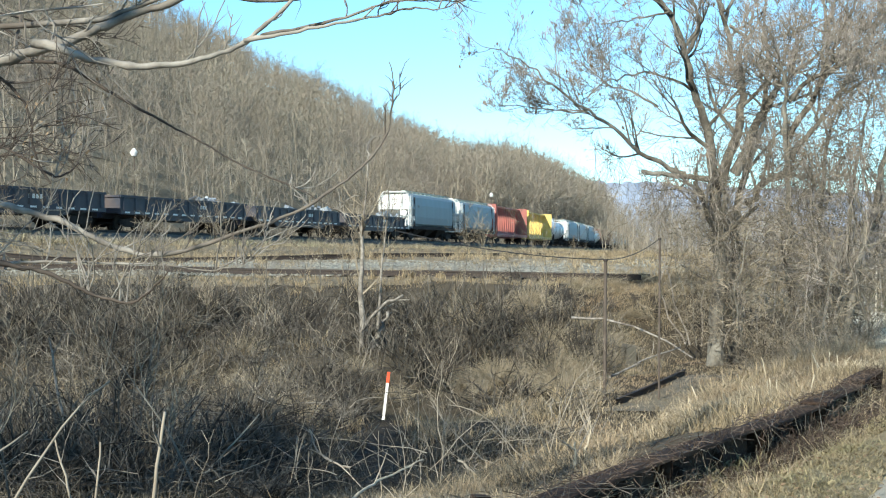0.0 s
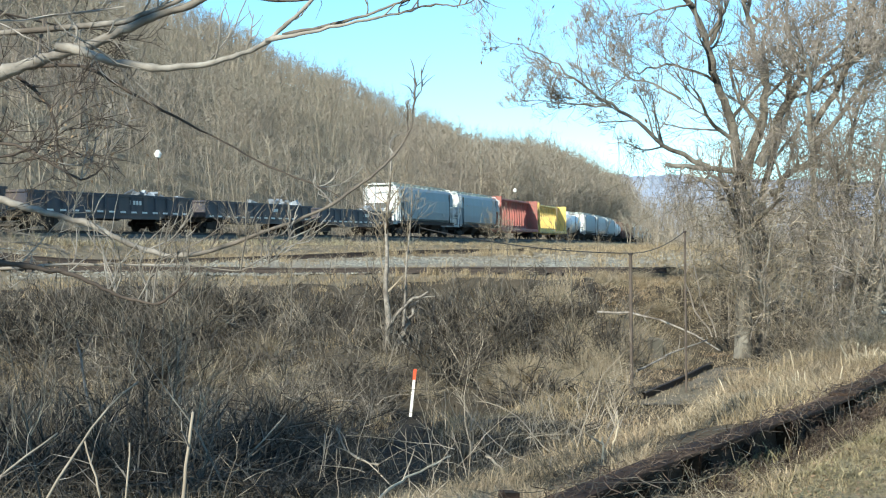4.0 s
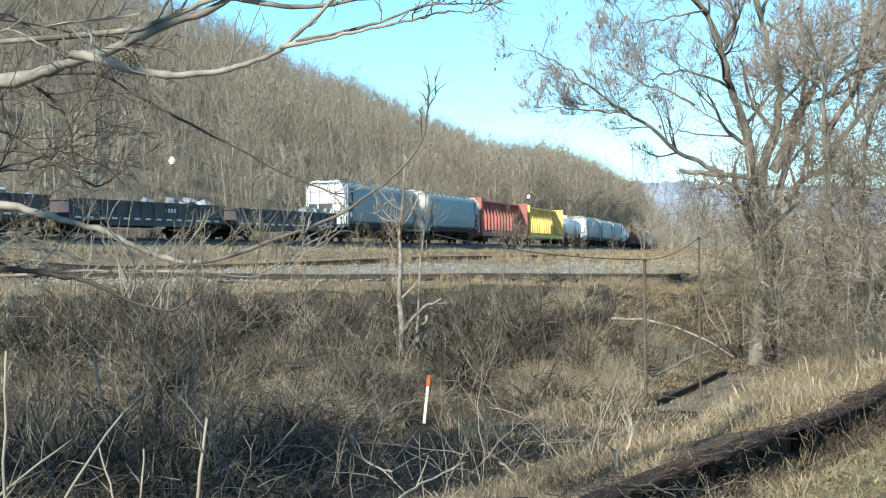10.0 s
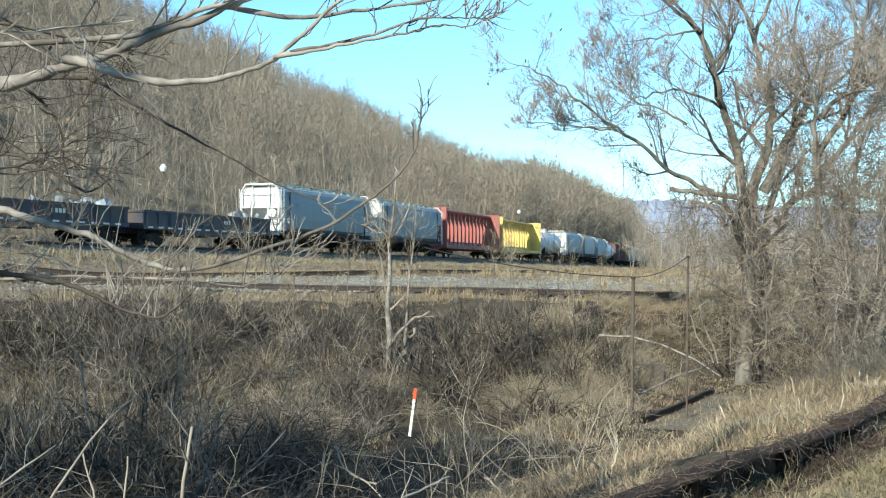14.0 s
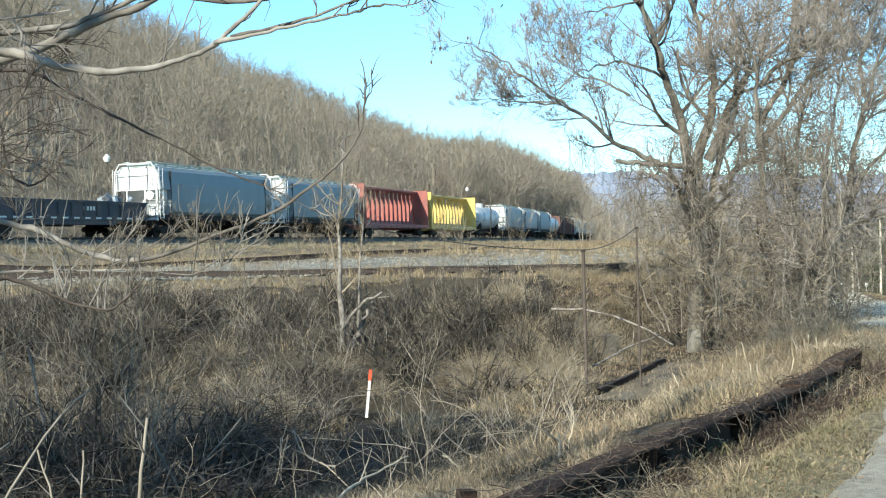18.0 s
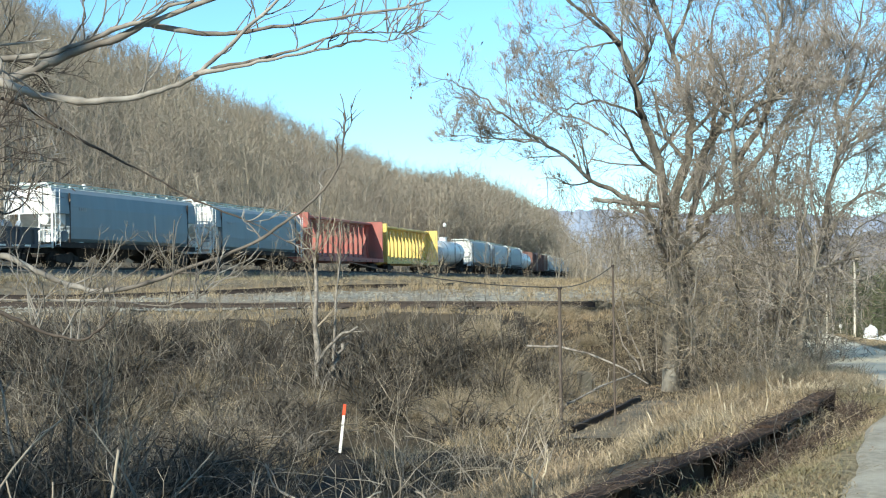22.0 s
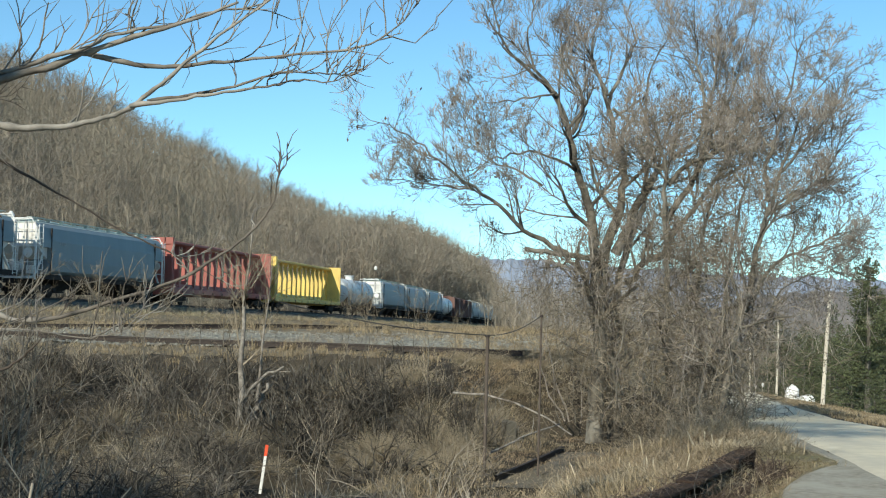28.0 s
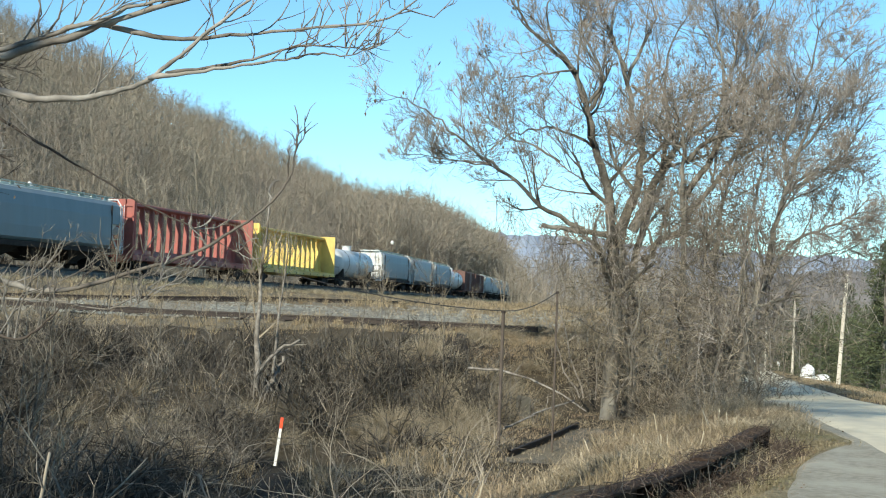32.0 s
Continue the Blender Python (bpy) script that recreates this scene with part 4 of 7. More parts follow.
def wood_edge_trees():
    rng = np.random.default_rng(5)
    spec = {"levels": 4, "wiggle": 0.17, "up": [0.05, 0.1, 0.16, 0.2], "kids": [6, 6, 6, 4], "fine": 0.0054, "fork": (20, 58)}
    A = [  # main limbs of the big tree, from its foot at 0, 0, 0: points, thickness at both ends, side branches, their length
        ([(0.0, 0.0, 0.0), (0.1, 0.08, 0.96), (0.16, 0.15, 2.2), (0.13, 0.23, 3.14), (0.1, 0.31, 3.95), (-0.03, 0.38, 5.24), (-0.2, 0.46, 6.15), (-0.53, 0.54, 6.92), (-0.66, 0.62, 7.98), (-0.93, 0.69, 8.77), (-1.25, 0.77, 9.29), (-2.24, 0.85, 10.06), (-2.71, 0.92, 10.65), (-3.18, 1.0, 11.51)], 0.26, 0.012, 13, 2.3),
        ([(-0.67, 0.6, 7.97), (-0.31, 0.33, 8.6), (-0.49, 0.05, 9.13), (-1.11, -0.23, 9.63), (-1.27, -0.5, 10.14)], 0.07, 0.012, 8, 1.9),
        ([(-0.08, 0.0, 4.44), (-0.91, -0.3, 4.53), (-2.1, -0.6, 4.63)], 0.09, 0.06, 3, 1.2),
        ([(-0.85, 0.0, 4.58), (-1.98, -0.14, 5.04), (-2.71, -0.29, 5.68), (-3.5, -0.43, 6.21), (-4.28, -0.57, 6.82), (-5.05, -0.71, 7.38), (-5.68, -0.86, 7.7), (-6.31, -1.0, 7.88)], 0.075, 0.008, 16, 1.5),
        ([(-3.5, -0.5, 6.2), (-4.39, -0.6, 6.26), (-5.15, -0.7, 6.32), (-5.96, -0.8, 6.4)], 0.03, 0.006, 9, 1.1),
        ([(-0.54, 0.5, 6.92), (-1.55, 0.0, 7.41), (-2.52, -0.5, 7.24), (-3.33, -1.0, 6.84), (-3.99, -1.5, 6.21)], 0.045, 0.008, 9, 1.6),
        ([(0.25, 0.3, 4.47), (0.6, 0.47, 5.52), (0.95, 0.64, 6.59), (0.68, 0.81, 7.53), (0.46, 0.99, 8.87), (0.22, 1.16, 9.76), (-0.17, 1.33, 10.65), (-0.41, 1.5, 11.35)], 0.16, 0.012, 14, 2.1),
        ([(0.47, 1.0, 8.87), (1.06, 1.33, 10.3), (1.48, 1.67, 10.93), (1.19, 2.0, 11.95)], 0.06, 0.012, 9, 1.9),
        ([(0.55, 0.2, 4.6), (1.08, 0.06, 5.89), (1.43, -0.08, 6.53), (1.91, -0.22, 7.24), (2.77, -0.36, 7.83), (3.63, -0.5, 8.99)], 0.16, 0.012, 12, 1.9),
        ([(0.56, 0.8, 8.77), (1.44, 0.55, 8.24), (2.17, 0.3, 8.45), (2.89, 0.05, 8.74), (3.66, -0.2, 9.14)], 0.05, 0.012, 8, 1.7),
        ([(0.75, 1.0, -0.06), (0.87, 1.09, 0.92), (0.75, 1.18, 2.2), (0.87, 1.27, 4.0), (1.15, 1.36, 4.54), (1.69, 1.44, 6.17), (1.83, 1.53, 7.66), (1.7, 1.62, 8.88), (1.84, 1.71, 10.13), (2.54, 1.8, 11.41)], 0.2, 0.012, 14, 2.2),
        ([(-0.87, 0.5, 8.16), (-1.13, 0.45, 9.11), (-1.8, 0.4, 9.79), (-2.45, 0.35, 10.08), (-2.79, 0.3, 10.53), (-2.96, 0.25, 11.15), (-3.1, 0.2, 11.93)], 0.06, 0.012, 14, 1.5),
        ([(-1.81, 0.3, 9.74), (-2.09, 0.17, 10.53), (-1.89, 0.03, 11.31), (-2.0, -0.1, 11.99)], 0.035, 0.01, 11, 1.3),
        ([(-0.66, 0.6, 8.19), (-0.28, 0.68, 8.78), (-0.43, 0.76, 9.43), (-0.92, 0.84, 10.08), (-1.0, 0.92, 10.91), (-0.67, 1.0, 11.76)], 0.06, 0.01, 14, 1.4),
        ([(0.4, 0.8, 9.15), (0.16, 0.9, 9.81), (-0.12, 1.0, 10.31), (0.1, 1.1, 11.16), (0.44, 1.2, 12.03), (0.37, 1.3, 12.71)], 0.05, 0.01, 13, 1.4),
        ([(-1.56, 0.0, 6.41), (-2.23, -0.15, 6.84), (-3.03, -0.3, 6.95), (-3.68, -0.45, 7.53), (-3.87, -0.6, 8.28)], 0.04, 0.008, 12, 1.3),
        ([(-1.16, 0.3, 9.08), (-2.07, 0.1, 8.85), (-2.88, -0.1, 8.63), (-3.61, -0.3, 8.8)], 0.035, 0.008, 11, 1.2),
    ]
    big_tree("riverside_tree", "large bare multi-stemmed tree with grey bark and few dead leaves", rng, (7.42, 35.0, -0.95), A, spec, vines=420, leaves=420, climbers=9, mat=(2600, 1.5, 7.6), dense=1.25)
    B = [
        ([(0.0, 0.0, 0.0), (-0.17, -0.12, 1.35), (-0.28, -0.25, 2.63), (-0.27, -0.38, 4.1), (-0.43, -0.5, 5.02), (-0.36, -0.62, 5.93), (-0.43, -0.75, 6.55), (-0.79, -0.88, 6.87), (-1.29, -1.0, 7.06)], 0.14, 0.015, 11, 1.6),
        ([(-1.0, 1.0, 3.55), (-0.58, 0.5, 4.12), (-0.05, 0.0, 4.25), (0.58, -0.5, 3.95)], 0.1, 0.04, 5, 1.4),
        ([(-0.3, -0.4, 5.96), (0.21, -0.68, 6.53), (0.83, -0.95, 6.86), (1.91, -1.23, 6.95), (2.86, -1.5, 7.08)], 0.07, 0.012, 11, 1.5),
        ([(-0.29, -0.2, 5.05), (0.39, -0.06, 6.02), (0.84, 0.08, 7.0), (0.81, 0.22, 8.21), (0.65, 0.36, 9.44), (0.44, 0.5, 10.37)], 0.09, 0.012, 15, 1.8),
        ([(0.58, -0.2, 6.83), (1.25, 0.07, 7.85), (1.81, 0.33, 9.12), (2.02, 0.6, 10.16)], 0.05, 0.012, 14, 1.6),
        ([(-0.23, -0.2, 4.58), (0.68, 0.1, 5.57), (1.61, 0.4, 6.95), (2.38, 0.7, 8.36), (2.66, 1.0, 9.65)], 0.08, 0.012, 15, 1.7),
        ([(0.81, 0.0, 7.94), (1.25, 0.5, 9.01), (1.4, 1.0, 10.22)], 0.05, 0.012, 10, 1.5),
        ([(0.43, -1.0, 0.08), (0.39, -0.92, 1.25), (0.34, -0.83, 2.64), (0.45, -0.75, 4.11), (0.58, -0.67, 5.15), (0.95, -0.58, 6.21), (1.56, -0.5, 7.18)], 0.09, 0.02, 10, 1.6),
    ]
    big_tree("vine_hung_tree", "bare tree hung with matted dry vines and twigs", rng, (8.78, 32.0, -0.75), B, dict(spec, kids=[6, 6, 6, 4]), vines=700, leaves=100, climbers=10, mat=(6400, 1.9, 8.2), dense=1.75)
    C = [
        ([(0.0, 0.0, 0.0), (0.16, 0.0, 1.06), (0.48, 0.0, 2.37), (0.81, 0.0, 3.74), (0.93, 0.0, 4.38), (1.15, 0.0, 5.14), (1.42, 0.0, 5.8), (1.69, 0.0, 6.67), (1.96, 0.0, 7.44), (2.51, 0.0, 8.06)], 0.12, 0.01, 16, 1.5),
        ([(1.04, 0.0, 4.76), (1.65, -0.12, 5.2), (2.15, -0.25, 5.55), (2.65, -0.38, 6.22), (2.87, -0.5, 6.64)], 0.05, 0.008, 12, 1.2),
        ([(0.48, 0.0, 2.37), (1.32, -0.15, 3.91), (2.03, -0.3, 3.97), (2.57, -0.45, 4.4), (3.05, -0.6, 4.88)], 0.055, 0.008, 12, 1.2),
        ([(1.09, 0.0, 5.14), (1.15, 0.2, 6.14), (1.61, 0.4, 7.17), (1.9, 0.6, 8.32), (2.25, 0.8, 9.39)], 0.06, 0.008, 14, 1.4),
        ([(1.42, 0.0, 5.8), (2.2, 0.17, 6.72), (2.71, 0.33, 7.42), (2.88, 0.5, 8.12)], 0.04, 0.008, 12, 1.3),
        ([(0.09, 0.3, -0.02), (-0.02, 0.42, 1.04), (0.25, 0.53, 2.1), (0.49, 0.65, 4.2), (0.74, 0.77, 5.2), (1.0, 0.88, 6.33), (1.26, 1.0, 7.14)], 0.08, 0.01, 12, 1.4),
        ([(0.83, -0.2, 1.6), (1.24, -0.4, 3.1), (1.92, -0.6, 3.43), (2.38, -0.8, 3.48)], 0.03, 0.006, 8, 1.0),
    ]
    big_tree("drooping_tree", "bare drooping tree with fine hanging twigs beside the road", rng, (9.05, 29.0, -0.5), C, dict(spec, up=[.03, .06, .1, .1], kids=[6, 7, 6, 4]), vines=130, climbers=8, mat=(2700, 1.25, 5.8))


OVERHEAD = {
    "arch": ([(-1.85, 5.00, 1.83), (-1.72, 5.00, 1.78), (-1.59, 5.00, 1.75), (-1.44, 5.00, 1.69), (-1.28, 5.00, 1.61), (-1.17, 5.00, 1.58), (-1.00, 5.00, 1.61), (-0.80, 5.00, 1.68), (-0.62, 5.00, 1.75), (-0.49, 5.00, 1.83), (-0.36, 5.00, 1.92), (-0.27, 5.00, 2.02), (-0.22, 5.00, 2.14), (-0.21, 5.00, 2.24), (-0.23, 5.00, 2.35)], 0.019, 0.003),
    "under": ([(-1.78, 4.80, 1.56), (-1.65, 4.80, 1.54), (-1.53, 4.80, 1.52), (-1.42, 4.80, 1.47), (-1.32, 4.80, 1.42), (-1.18, 4.80, 1.38), (-1.10, 4.80, 1.43), (-1.02, 4.80, 1.50)], 0.017, 0.004),
    "spray": ([(-1.65, 4.90, 1.54), (-1.47, 4.90, 1.55), (-1.26, 4.90, 1.55), (-1.06, 4.90, 1.54), (-0.89, 4.90, 1.52), (-0.76, 4.90, 1.55), (-0.66, 4.90, 1.60)], 0.008, 0.002),
    "upper": ([(-2.00, 5.40, 2.36), (-1.86, 5.40, 2.40), (-1.72, 5.40, 2.46), (-1.59, 5.40, 2.49), (-1.48, 5.40, 2.55), (-1.35, 5.40, 2.60), (-1.15, 5.40, 2.65), (-1.01, 5.40, 2.71), (-0.82, 5.40, 2.79), (-0.63, 5.40, 2.83), (-0.39, 5.40, 2.91)], 0.040, 0.014),
    "bough": ([(-1.69, 5.30, 2.45), (-1.57, 5.30, 2.43), (-1.48, 5.30, 2.39), (-1.36, 5.30, 2.37), (-1.22, 5.30, 2.35), (-1.06, 5.30, 2.37), (-0.92, 5.30, 2.41), (-0.82, 5.30, 2.46), (-0.73, 5.30, 2.54), (-0.66, 5.30, 2.60), (-0.52, 5.30, 2.72), (-0.34, 5.30, 2.86), (-0.20, 5.30, 2.95)], 0.022, 0.006),
    "reach": ([(-0.82, 5.30, 2.46), (-0.69, 5.30, 2.48), (-0.52, 5.30, 2.52), (-0.34, 5.30, 2.56), (-0.21, 5.30, 2.60), (-0.10, 5.30, 2.62), (0.01, 5.30, 2.60), (0.10, 5.30, 2.63)], 0.010, 0.003),
    "vine": ([(-1.78, 5.60, 2.41), (-1.64, 5.60, 2.40), (-1.49, 5.60, 2.31), (-1.29, 5.60, 2.19), (-1.07, 5.60, 2.07), (-0.85, 5.60, 1.95), (-0.60, 5.60, 1.85), (-0.43, 5.60, 1.77)], 0.012, 0.003),
    "midleft": ([(-1.93, 5.20, 2.06), (-1.79, 5.20, 2.02), (-1.66, 5.20, 1.95), (-1.54, 5.20, 1.87), (-1.45, 5.20, 1.92), (-1.42, 5.20, 2.02)], 0.012, 0.003),
    "u2": ([(-1.05, 5.50, 2.71), (-0.86, 5.50, 2.67), (-0.69, 5.50, 2.65), (-0.45, 5.50, 2.68), (-0.17, 5.50, 2.72), (0.12, 5.50, 2.76), (0.27, 5.50, 2.86), (0.36, 5.50, 3.00)], 0.014, 0.003),
    "u3": ([(-0.78, 5.50, 2.51), (-0.59, 5.50, 2.55), (-0.36, 5.50, 2.60), (-0.21, 5.50, 2.65), (-0.04, 5.50, 2.65), (0.07, 5.50, 2.67)], 0.009, 0.003),
    "u1": ([(-1.48, 5.50, 2.58), (-1.39, 5.50, 2.61), (-1.22, 5.50, 2.67), (-1.05, 5.50, 2.71), (-0.92, 5.50, 2.78), (-0.70, 5.50, 2.82), (-0.53, 5.50, 2.91), (-0.39, 5.50, 2.93), (-0.23, 5.50, 3.01)], 0.017, 0.005),
}


def overhanging_tree():
    """The tree beside the camera; its trunk stands out of view and its limbs reach in."""
    rng = np.random.default_rng(12)
    bx, by = -4.6, 5.6
    bz = float(ground_z(bx, by)) - 0.1
    tree = thing("roadside_tree", "bare smooth-barked tree reaching long pale limbs over the cut", "tree")
    t = Geo().tube([(bx, by, bz), (bx + .05, by, .8), (bx + .2, by - .05, 1.6), (bx + .35, by - .1, 2.4), (bx + .3, by, 4.2)], [.2, .16, .14, .12, .07], 12)
    part("trunk", t, M["bark"], tree, smooth=True)
    roots = {"arch": 1.5, "under": 1.4, "upper": 2.1, "midleft": 1.8, "u1": 2.3, "vine": 2.3, "spray": 1.4}
    tw = Geo()
    spec = {"levels": 2, "wiggle": 0.26, "up": [0.05, 0.16, 0.2], "kids": [2, 3], "fine": 0.0026, "bare": 0.3, "bends": 3}
    for k, (pts, r0, r1) in OVERHEAD.items():
        p = np.array(pts)
        if k in roots:
            p = np.concatenate([[(bx + .2, by - .05, roots[k]), (bx + 1.4, by - .1, roots[k] * 0.4 + p[0][2] * 0.6)], p])
        s = np.linspace(0, 1, len(p))
        q = np.linspace(0, 1, 4 * len(p))
        p = np.stack([np.interp(q, s, p[:, i]) for i in range(3)], -1)
        for _ in range(2):
            p[1:-1] = (p[:-2] + 2 * p[1:-1] + p[2:]) / 4
        p[:, 1] += 0.12 * np.sin(q * 5 + len(k)) * q
        p += np.cumsum(rng.normal(size=p.shape), axis=0) * 0.0022 + rng.normal(size=p.shape) * 0.0018
        rad = (r0 + (min(r1, 0.009) * 0.6 - r0) * q ** 0.75) * (1 + 0.08 * rng.normal(size=len(q)))
        knots = rng.integers(0, len(q), 4)
        rad[knots] *= 1.3
        cut = len(p) // 2 if k == "arch" else len(p)
        # under and the arch's outer half take darker bark to look shaded
        part("limb", Geo().tube(p[:cut + 1], rad[:cut + 1], 9), M["dark_limb"] if k in ("vine", "midleft", "under") else M["limb"], tree, smooth=True)
        if cut < len(p):
            part("limb", Geo().tube(p[cut:], rad[cut:], 9), M["brown_limb"], tree, "darker outer end of a limb", smooth=True)
        lines = []
        for _ in range({"arch": 7, "under": 9, "upper": 9, "u1": 10, "u2": 10, "u3": 6, "bough": 8, "spray": 8, "vine": 3, "midleft": 7}.get(k, 5)):
            i = rng.integers(len(p) // 4, len(p) - 1)
            d = turned(unit(p[i + 1] - p[i]), rng, 30, 80)
            d[1] *= 0.5
            d[2] = abs(d[2]) * 1.3
            grow(lines, rng, p[i], unit(d), rng.uniform(0.1, 0.4), max(rad[i] * 0.34, 0.0034), 1, spec)
        for _ in range(3 if k == "arch" else 4):
            i = len(p) - 2 - rng.integers(0, max(2, len(p) // 8))
            d = unit(unit(p[i + 1] - p[i]) + rng.normal(size=3) * ([.12, .1, .1] if k == "arch" else [.4, .2, .25]) + [0, 0, .5])
            grow(lines, rng, p[i], d, rng.uniform(.1, .26), .0028, 1, spec)
        for _, a, b in lines:
            tw.tube(a, b, 4, cap=False)
    # tangle of small branches beside the trunk
    spec = {"levels": 3, "wiggle": 0.22, "up": [0.02, 0.04, 0.05], "kids": [5, 4, 3], "fine": 0.002, "bare": 0.1}
    dk = Geo()
    for k in range(9):
        lines = []
        p0 = np.array([rng.uniform(-2.5, -1.75), rng.uniform(4.7, 5.7), rng.uniform(1.75, 2.75)])
        grow(lines, rng, p0, unit([1, rng.normal() * .2, rng.normal() * .45]), rng.uniform(0.35, 0.85), rng.uniform(.004, .008), 0, spec)
        for _, a, b in lines:
            (tw if k % 3 == 0 else dk).tube(a, b, 4, cap=False)
    part("crown", dk, M["dark_limb"], tree, "dark bare twigs")
    part("crown", tw, M["limb"], tree, "thin bare twigs with buds")
    lv = Geo()
    for _ in range(110):
        c = np.array([-1.62, 5.3, 2.13]) + rng.normal(size=3) * [.16, .12, .09]
        t = np.array(Euler(rng.uniform(-1, 1, 3) * [0.8, 0.8, 3.1]).to_matrix()) * rng.uniform(.007, .017)
        lv.add(np.array([(0, 0, .8), (.4, .1, .1), (0, .25, -.8), (-.4, .1, .1)]) @ t.T + c, [[0, 1, 2], [0, 2, 3]])
    part("dead_leaves", lv, M["leaf"], tree, "curled dead leaves on the twigs")


def variants_cane(rng, n, canes, h, lean, r=0.007, sides=3, fork=1):
    out = []
    for _ in range(n):
        g = Geo()
        for _ in range(canes):
            a, L = rng.uniform(0, 6.28), h * rng.uniform(0.45, 1.0)
            o = np.array([*(rng.normal(size=2) * 0.22), 0])
            out_d = np.array([math.cos(a), math.sin(a), 0])
            l = lean * rng.uniform(0.2, 1.3)
            t = np.linspace(0, 1, 5)
            p = o + np.outer(L * l * t ** 1.7, out_d) + np.outer(L * (t - 0.45 * l * t ** 2.4), [0, 0, 1]) + rng.normal(size=(5, 3)) * 0.02 * L
            g.tube(p, r * np.linspace(1.2, 0.45, 5) * rng.uniform(0.6, 1.4), sides, cap=False)
            for _ in range(fork):
                i = rng.integers(2, 5)
                d = turned(unit(p[min(i + 1, 4)] - p[i - 1]), rng, 20, 60)
                g.tube([p[i], p[i] + d * L * 0.28], [r * .6, r * .3], 3, cap=False)
        out.append((np.concatenate(g.v), np.concatenate(g.f4)))
    return out


def variants_grass(rng, n, blades, h, lean, w=0.006):
    out = []
    for _ in range(n):
        v, f = [], []
        for k in range(blades):
            a, L = rng.uniform(0, 6.28), h * rng.uniform(0.4, 1.0)
            o = np.array([*(rng.normal(size=2) * 0.12), 0])
            d = np.array([math.cos(a), math.sin(a), 0])
            s = np.array([-d[1], d[0], 0]) * w * rng.uniform(0.6, 1.5)
            l = lean * rng.uniform(0.1, 1.4)
            m = o + d * L * l * 0.3 + [0, 0, L * 0.6]
            e = o + d * L * l + [0, 0, L * (1 - 0.35 * l)]
            b = len(v)
            v += [o - s, o + s, m + s * 0.8, m - s * 0.8, e]
            f += [[b, b + 1, b + 2], [b, b + 2, b + 3], [b + 3, b + 2, b + 4]]
        out.append((np.array(v), np.array(f)))
    return out


def scatter(geo, rng, variants, x, y, scale, sink=0.03, tilt=0.15, z=None):
    """Copies of the variants on the ground at x, y, joined into one mesh."""
    z = (ground_z(x, y) if z is None else z) - sink
    pick = rng.integers(len(variants), size=len(x))
    for k, (v, f) in enumerate(variants):
        i = np.nonzero(pick == k)[0]
        if not len(i):
            continue
        a = rng.uniform(0, 6.283, len(i))
        c, s = np.cos(a), np.sin(a)
        sc = scale[i] if np.ndim(scale) else np.full(len(i), scale)
        tx, ty = rng.normal(size=(2, len(i))) * tilt
        vx = c[:, None] * v[:, 0] - s[:, None] * v[:, 1] + tx[:, None] * v[:, 2]
        vy = s[:, None] * v[:, 0] + c[:, None] * v[:, 1] + ty[:, None] * v[:, 2]
        w = np.stack([vx * sc[:, None] + x[i, None], vy * sc[:, None] + y[i, None], v[:, 2] * sc[:, None] + z[i, None]], -1)
        ff = f[None] + (np.arange(len(i)) * len(v))[:, None, None]
        geo.add(w.reshape(-1, 3), ff.reshape(-1, f.shape[1]))


def wedge(rng, n, y0, y1, u0=-0.45, u1=0.5, power=1.0):
    """Random places in the fan of ground before the camera."""
    y = y0 * (y1 / y0) ** (rng.uniform(0, 1, n) ** power)
    return rng.uniform(u0, u1, n) * y, y


def off_road(x, y, gap=0.5):
    return x < np.interp(y, ROAD_Y, ROAD_L) - gap


def off_tracks(x, y):
    sp = np.abs(x - np.interp(y, SPUR[1], SPUR[0])) < 1.3
    xt = np.interp(y, LINE[2], LINE[1])
    view = (x / y > 0.13) & (x / y < 0.2) & (y > 9) & (y < 32) & (hash_noise(x * 7, y * 7, 51) > 0.1)
    stake = (np.abs(x + 0.046 * y) < 0.4) & (y > 17) & (y < 26.3)
    return ~(sp & (y > 24.5) & (y < 38)) & ~view & ~stake & (x - xt > np.where(y > 50, 2.4, 5))


def patch(x, y):
    """Where the brush stands open and the shade-darkened soil shows, in patches."""
    return hash_noise(x * 0.3 + 7, y * 0.22, 71) * 0.65 + hash_noise(x * 0.9, y * 0.6, 72) * 0.35


